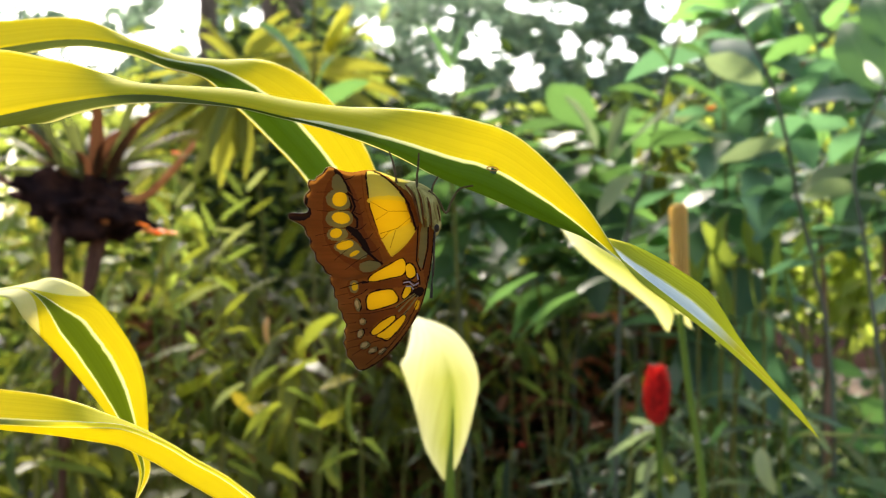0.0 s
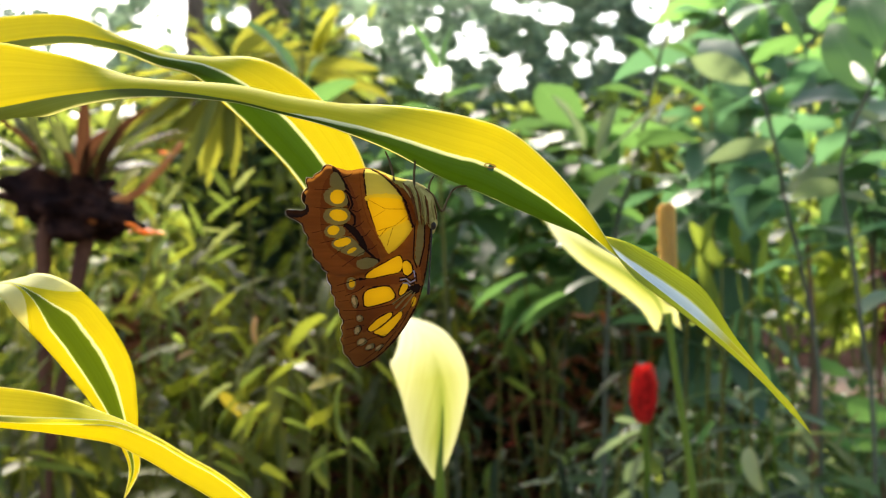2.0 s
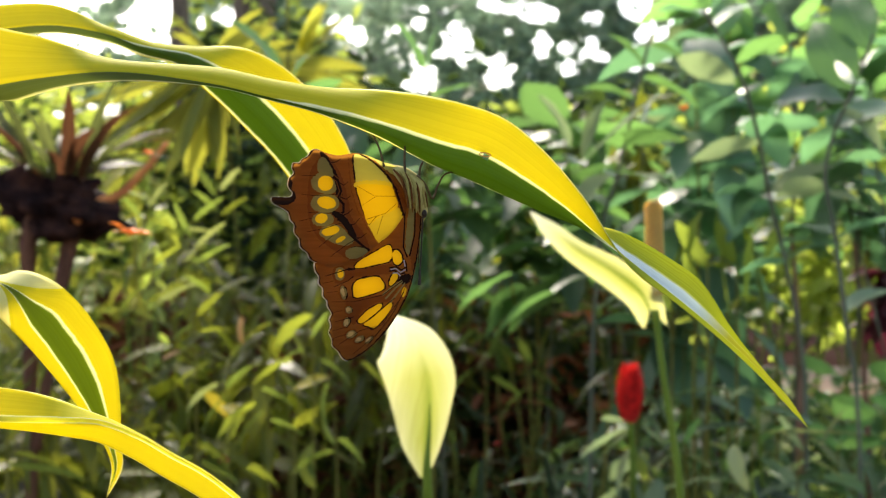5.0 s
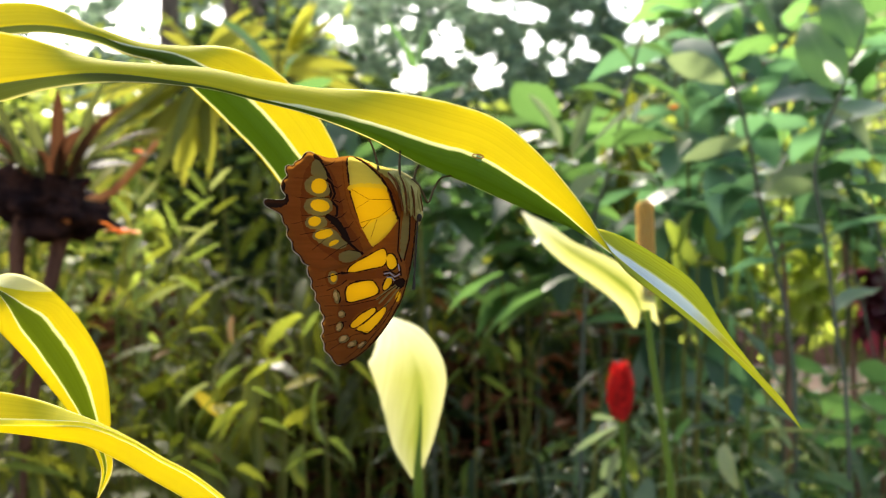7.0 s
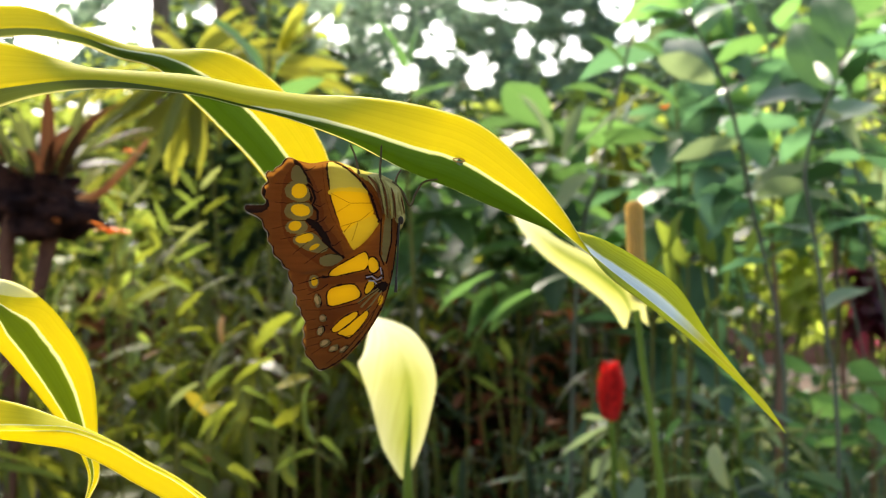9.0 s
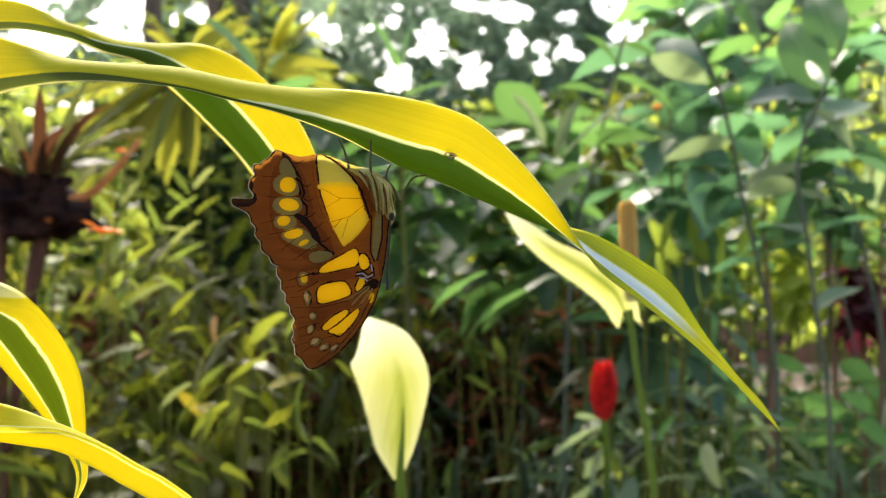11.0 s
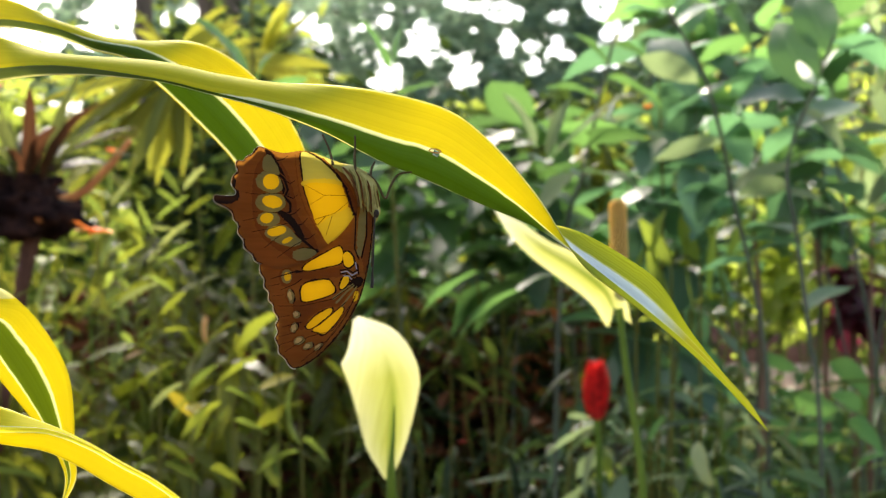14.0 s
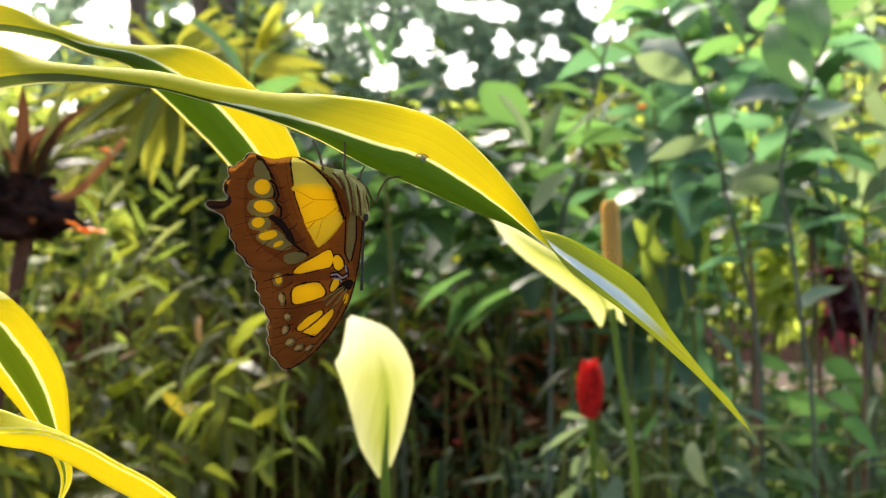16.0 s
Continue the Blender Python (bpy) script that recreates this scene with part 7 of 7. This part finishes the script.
    walk(leaves["low"], local_rows([
    (0, pose(-0.15411, 0.33000, 1.04736, 0.000, -0.000, 0.000)),
    (0.5, pose(-0.15401, 0.32981, 1.04748, 0.010, 0.060, -0.010)),
    (1, pose(-0.15422, 0.32969, 1.04763, 0.010, -0.120, -0.010)),
    (1.5, pose(-0.15425, 0.32957, 1.04761, 0.010, -0.260, -0.020)),
    (2, pose(-0.15400, 0.32945, 1.04826, 0.010, 0.130, -0.020)),
    (2.5, pose(-0.15432, 0.32931, 1.04847, 0.020, 0.180, -0.030)),
    (3, pose(-0.15459, 0.32917, 1.04798, 0.020, -0.120, -0.030)),
    (3.5, pose(-0.15462, 0.32904, 1.04850, 0.020, 0.090, -0.040)),
    (4, pose(-0.15447, 0.32894, 1.04824, 0.030, -0.050, -0.040)),
    (6.5, pose(-0.15649, 0.32893, 1.04835, 0.030, -0.110, -0.040)),
    (7, pose(-0.15654, 0.32914, 1.04780, 0.020, 0.020, -0.030)),
    (7.5, pose(-0.15677, 0.32942, 1.04714, 0.020, -0.160, -0.020)),
    (8, pose(-0.15680, 0.32973, 1.04659, 0.010, -0.170, -0.010)),
    (8.5, pose(-0.15725, 0.32998, 1.04631, 0.000, -0.190, 0.000)),
    (9, pose(-0.15738, 0.33014, 1.04635, -0.000, -0.380, 0.010)),
    (11.5, pose(-0.15854, 0.33008, 1.04619, -0.000, -0.090, 0.010)),
    (12, pose(-0.15842, 0.33013, 1.04537, -0.000, -0.460, 0.010)),
    (12.5, pose(-0.15810, 0.33018, 1.04593, -0.000, -0.250, 0.010)),
    (13, pose(-0.15852, 0.33019, 1.04620, -0.000, -0.060, 0.010)),
    (13.5, pose(-0.15834, 0.33016, 1.04604, -0.000, -0.220, 0.010)),
    (14, pose(-0.15845, 0.33011, 1.04631, -0.000, -0.040, 0.010)),
    (14.5, pose(-0.15824, 0.33006, 1.04655, -0.000, 0.010, 0.000)),
    (15, pose(-0.15792, 0.33004, 1.04639, -0.000, -0.140, 0.000)),
    (15.5, pose(-0.15770, 0.33011, 1.04649, -0.000, -0.160, 0.010)),
    (16, pose(-0.15663, 0.33031, 1.04579, -0.010, -0.360, 0.020)),
], base))
    walk(flower_back, [
    (0, pose(0.00467, 0.85000, 0.90493, 0.000, -0.000, 0.000)),
    (0.5, pose(0.00446, 0.85000, 0.90486, -0.000, -0.000, -0.000)),
    (1, pose(0.00471, 0.85000, 0.90480, -0.000, 0.000, -0.000)),
    (1.5, pose(0.00471, 0.85000, 0.90531, -0.000, 0.000, -0.000)),
    (2, pose(0.00470, 0.85000, 0.90519, -0.000, 0.000, -0.000)),
    (2.5, pose(0.00494, 0.85000, 0.90565, -0.000, 0.000, -0.000)),
    (3, pose(0.00450, 0.85000, 0.90531, -0.000, -0.000, -0.000)),
    (3.5, pose(0.00451, 0.85000, 0.90504, -0.000, -0.000, -0.000)),
    (4, pose(0.00441, 0.85000, 0.90556, -0.000, -0.000, -0.000)),
    (6.5, pose(0.00419, 0.85000, 0.90473, 0.000, -0.000, 0.000)),
    (7, pose(0.00407, 0.85000, 0.90477, 0.000, -0.000, 0.000)),
    (7.5, pose(0.00418, 0.85000, 0.90427, 0.000, -0.000, 0.000)),
    (8, pose(0.00440, 0.85000, 0.90437, 0.000, -0.000, 0.000)),
    (8.5, pose(0.00444, 0.85000, 0.90424, 0.000, -0.000, 0.000)),
    (9, pose(0.00398, 0.85000, 0.90428, 0.000, -0.000, 0.000)),
    (11.5, pose(0.00385, 0.85000, 0.90336, 0.000, -0.000, 0.000)),
    (12, pose(0.00324, 0.85000, 0.90387, 0.000, -0.000, 0.000)),
    (12.5, pose(0.00392, 0.85000, 0.90377, 0.000, -0.000, 0.000)),
    (13, pose(0.00368, 0.85000, 0.90376, 0.000, -0.000, 0.000)),
    (13.5, pose(0.00393, 0.85000, 0.90377, 0.000, -0.000, 0.000)),
    (14, pose(0.00397, 0.85000, 0.90377, 0.000, -0.000, 0.000)),
    (14.5, pose(0.00372, 0.85000, 0.90376, 0.000, -0.000, 0.000)),
    (15, pose(0.00410, 0.85000, 0.90381, 0.000, -0.000, 0.000)),
    (15.5, pose(0.00476, 0.85000, 0.90384, 0.000, -0.000, 0.000)),
    (16, pose(0.00472, 0.85000, 0.90445, 0.000, 0.000, 0.000)),
])
    walk(flower_side, [
    (0, pose(0.23705, 1.10000, 0.90255, 0.000, -0.000, 0.000)),
    (0.5, pose(0.23727, 1.10000, 0.90252, -0.000, -0.020, -0.000)),
    (1, pose(0.23841, 1.10002, 0.90247, -0.000, -0.320, -0.000)),
    (1.5, pose(0.23779, 1.10003, 0.90274, -0.000, -0.340, -0.000)),
    (2, pose(0.23790, 1.10004, 0.90258, -0.000, -0.330, -0.000)),
    (2.5, pose(0.23709, 1.10003, 0.90308, -0.000, -0.020, -0.000)),
    (3, pose(0.23802, 1.10002, 0.90301, -0.000, -0.280, -0.000)),
    (3.5, pose(0.23825, 1.10002, 0.90301, -0.000, -0.290, -0.000)),
    (4, pose(0.23806, 1.10002, 0.90370, -0.000, -0.250, -0.000)),
    (6.5, pose(0.23825, 1.09998, 0.90403, -0.000, -0.250, -0.000)),
    (7, pose(0.23873, 1.09998, 0.90361, 0.000, -0.230, -0.000)),
    (7.5, pose(0.23799, 1.09998, 0.90340, -0.000, -0.270, -0.000)),
    (8, pose(0.23827, 1.09999, 0.90348, -0.000, -0.280, -0.000)),
    (8.5, pose(0.23839, 1.09999, 0.90331, -0.000, -0.290, -0.000)),
    (9, pose(0.23857, 1.09999, 0.90332, -0.000, -0.290, -0.000)),
    (11.5, pose(0.23872, 1.09997, 0.90353, 0.000, -0.270, -0.000)),
    (12, pose(0.23849, 1.09997, 0.90416, 0.000, -0.260, -0.000)),
    (12.5, pose(0.23797, 1.09997, 0.90398, 0.000, 0.080, -0.000)),
    (13, pose(0.23826, 1.09997, 0.90395, 0.000, -0.240, -0.000)),
    (13.5, pose(0.23872, 1.09997, 0.90393, 0.000, -0.240, -0.000)),
    (14, pose(0.23741, 1.09996, 0.90388, 0.000, 0.070, -0.000)),
    (14.5, pose(0.23855, 1.09996, 0.90384, 0.000, -0.230, -0.000)),
    (15, pose(0.23818, 1.09997, 0.90387, 0.000, -0.230, -0.000)),
    (15.5, pose(0.23804, 1.09998, 0.90390, 0.000, -0.210, -0.000)),
    (16, pose(0.23771, 1.10002, 0.90338, -0.000, -0.240, -0.000)),
])
    walk(flower_red, [
    (0, pose(0.37800, 2.00000, 0.84400, 0.000, -0.000, 0.000)),
    (0.5, pose(0.37612, 2.00000, 0.84381, -0.000, -0.000, -0.000)),
    (1, pose(0.37750, 2.00000, 0.84518, -0.000, -0.000, -0.000)),
    (1.5, pose(0.37766, 2.00000, 0.84494, -0.000, -0.000, -0.000)),
    (2, pose(0.37644, 2.00000, 0.84473, -0.000, -0.000, -0.000)),
    (2.5, pose(0.37625, 2.00000, 0.84425, -0.000, -0.000, -0.000)),
    (3, pose(0.37582, 2.00000, 0.84501, -0.000, -0.000, -0.000)),
    (3.5, pose(0.37607, 2.00000, 0.84433, -0.000, -0.000, -0.000)),
    (4, pose(0.37707, 2.00000, 0.84410, -0.000, -0.000, -0.000)),
    (6.5, pose(0.37450, 2.00000, 0.84439, -0.000, -0.000, -0.000)),
    (7, pose(0.37660, 2.00000, 0.84560, -0.000, -0.000, -0.000)),
    (7.5, pose(0.37756, 2.00000, 0.84570, -0.000, -0.000, -0.000)),
    (8, pose(0.37629, 2.00000, 0.84567, -0.000, -0.000, -0.000)),
    (8.5, pose(0.37637, 2.00000, 0.84522, -0.000, -0.000, -0.000)),
    (9, pose(0.37643, 2.00000, 0.84517, -0.000, -0.000, -0.000)),
    (11.5, pose(0.37661, 2.00000, 0.84548, -0.000, -0.000, -0.000)),
    (12, pose(0.37857, 2.00000, 0.84520, -0.000, 0.000, -0.000)),
    (12.5, pose(0.37848, 2.00000, 0.84497, 0.000, 0.000, 0.000)),
    (13, pose(0.37946, 2.00000, 0.84486, 0.000, 0.000, 0.000)),
    (13.5, pose(0.37878, 2.00000, 0.84479, 0.000, 0.000, 0.000)),
    (14, pose(0.37905, 2.00000, 0.84468, 0.000, 0.000, 0.000)),
    (14.5, pose(0.37852, 2.00000, 0.84605, 0.000, 0.000, 0.000)),
    (15, pose(0.37943, 2.00000, 0.84458, 0.000, 0.000, 0.000)),
    (15.5, pose(0.37895, 2.00000, 0.84464, 0.000, 0.000, 0.000)),
    (16, pose(0.37881, 2.00000, 0.84596, 0.000, 0.000, 0.000)),
])


motions()
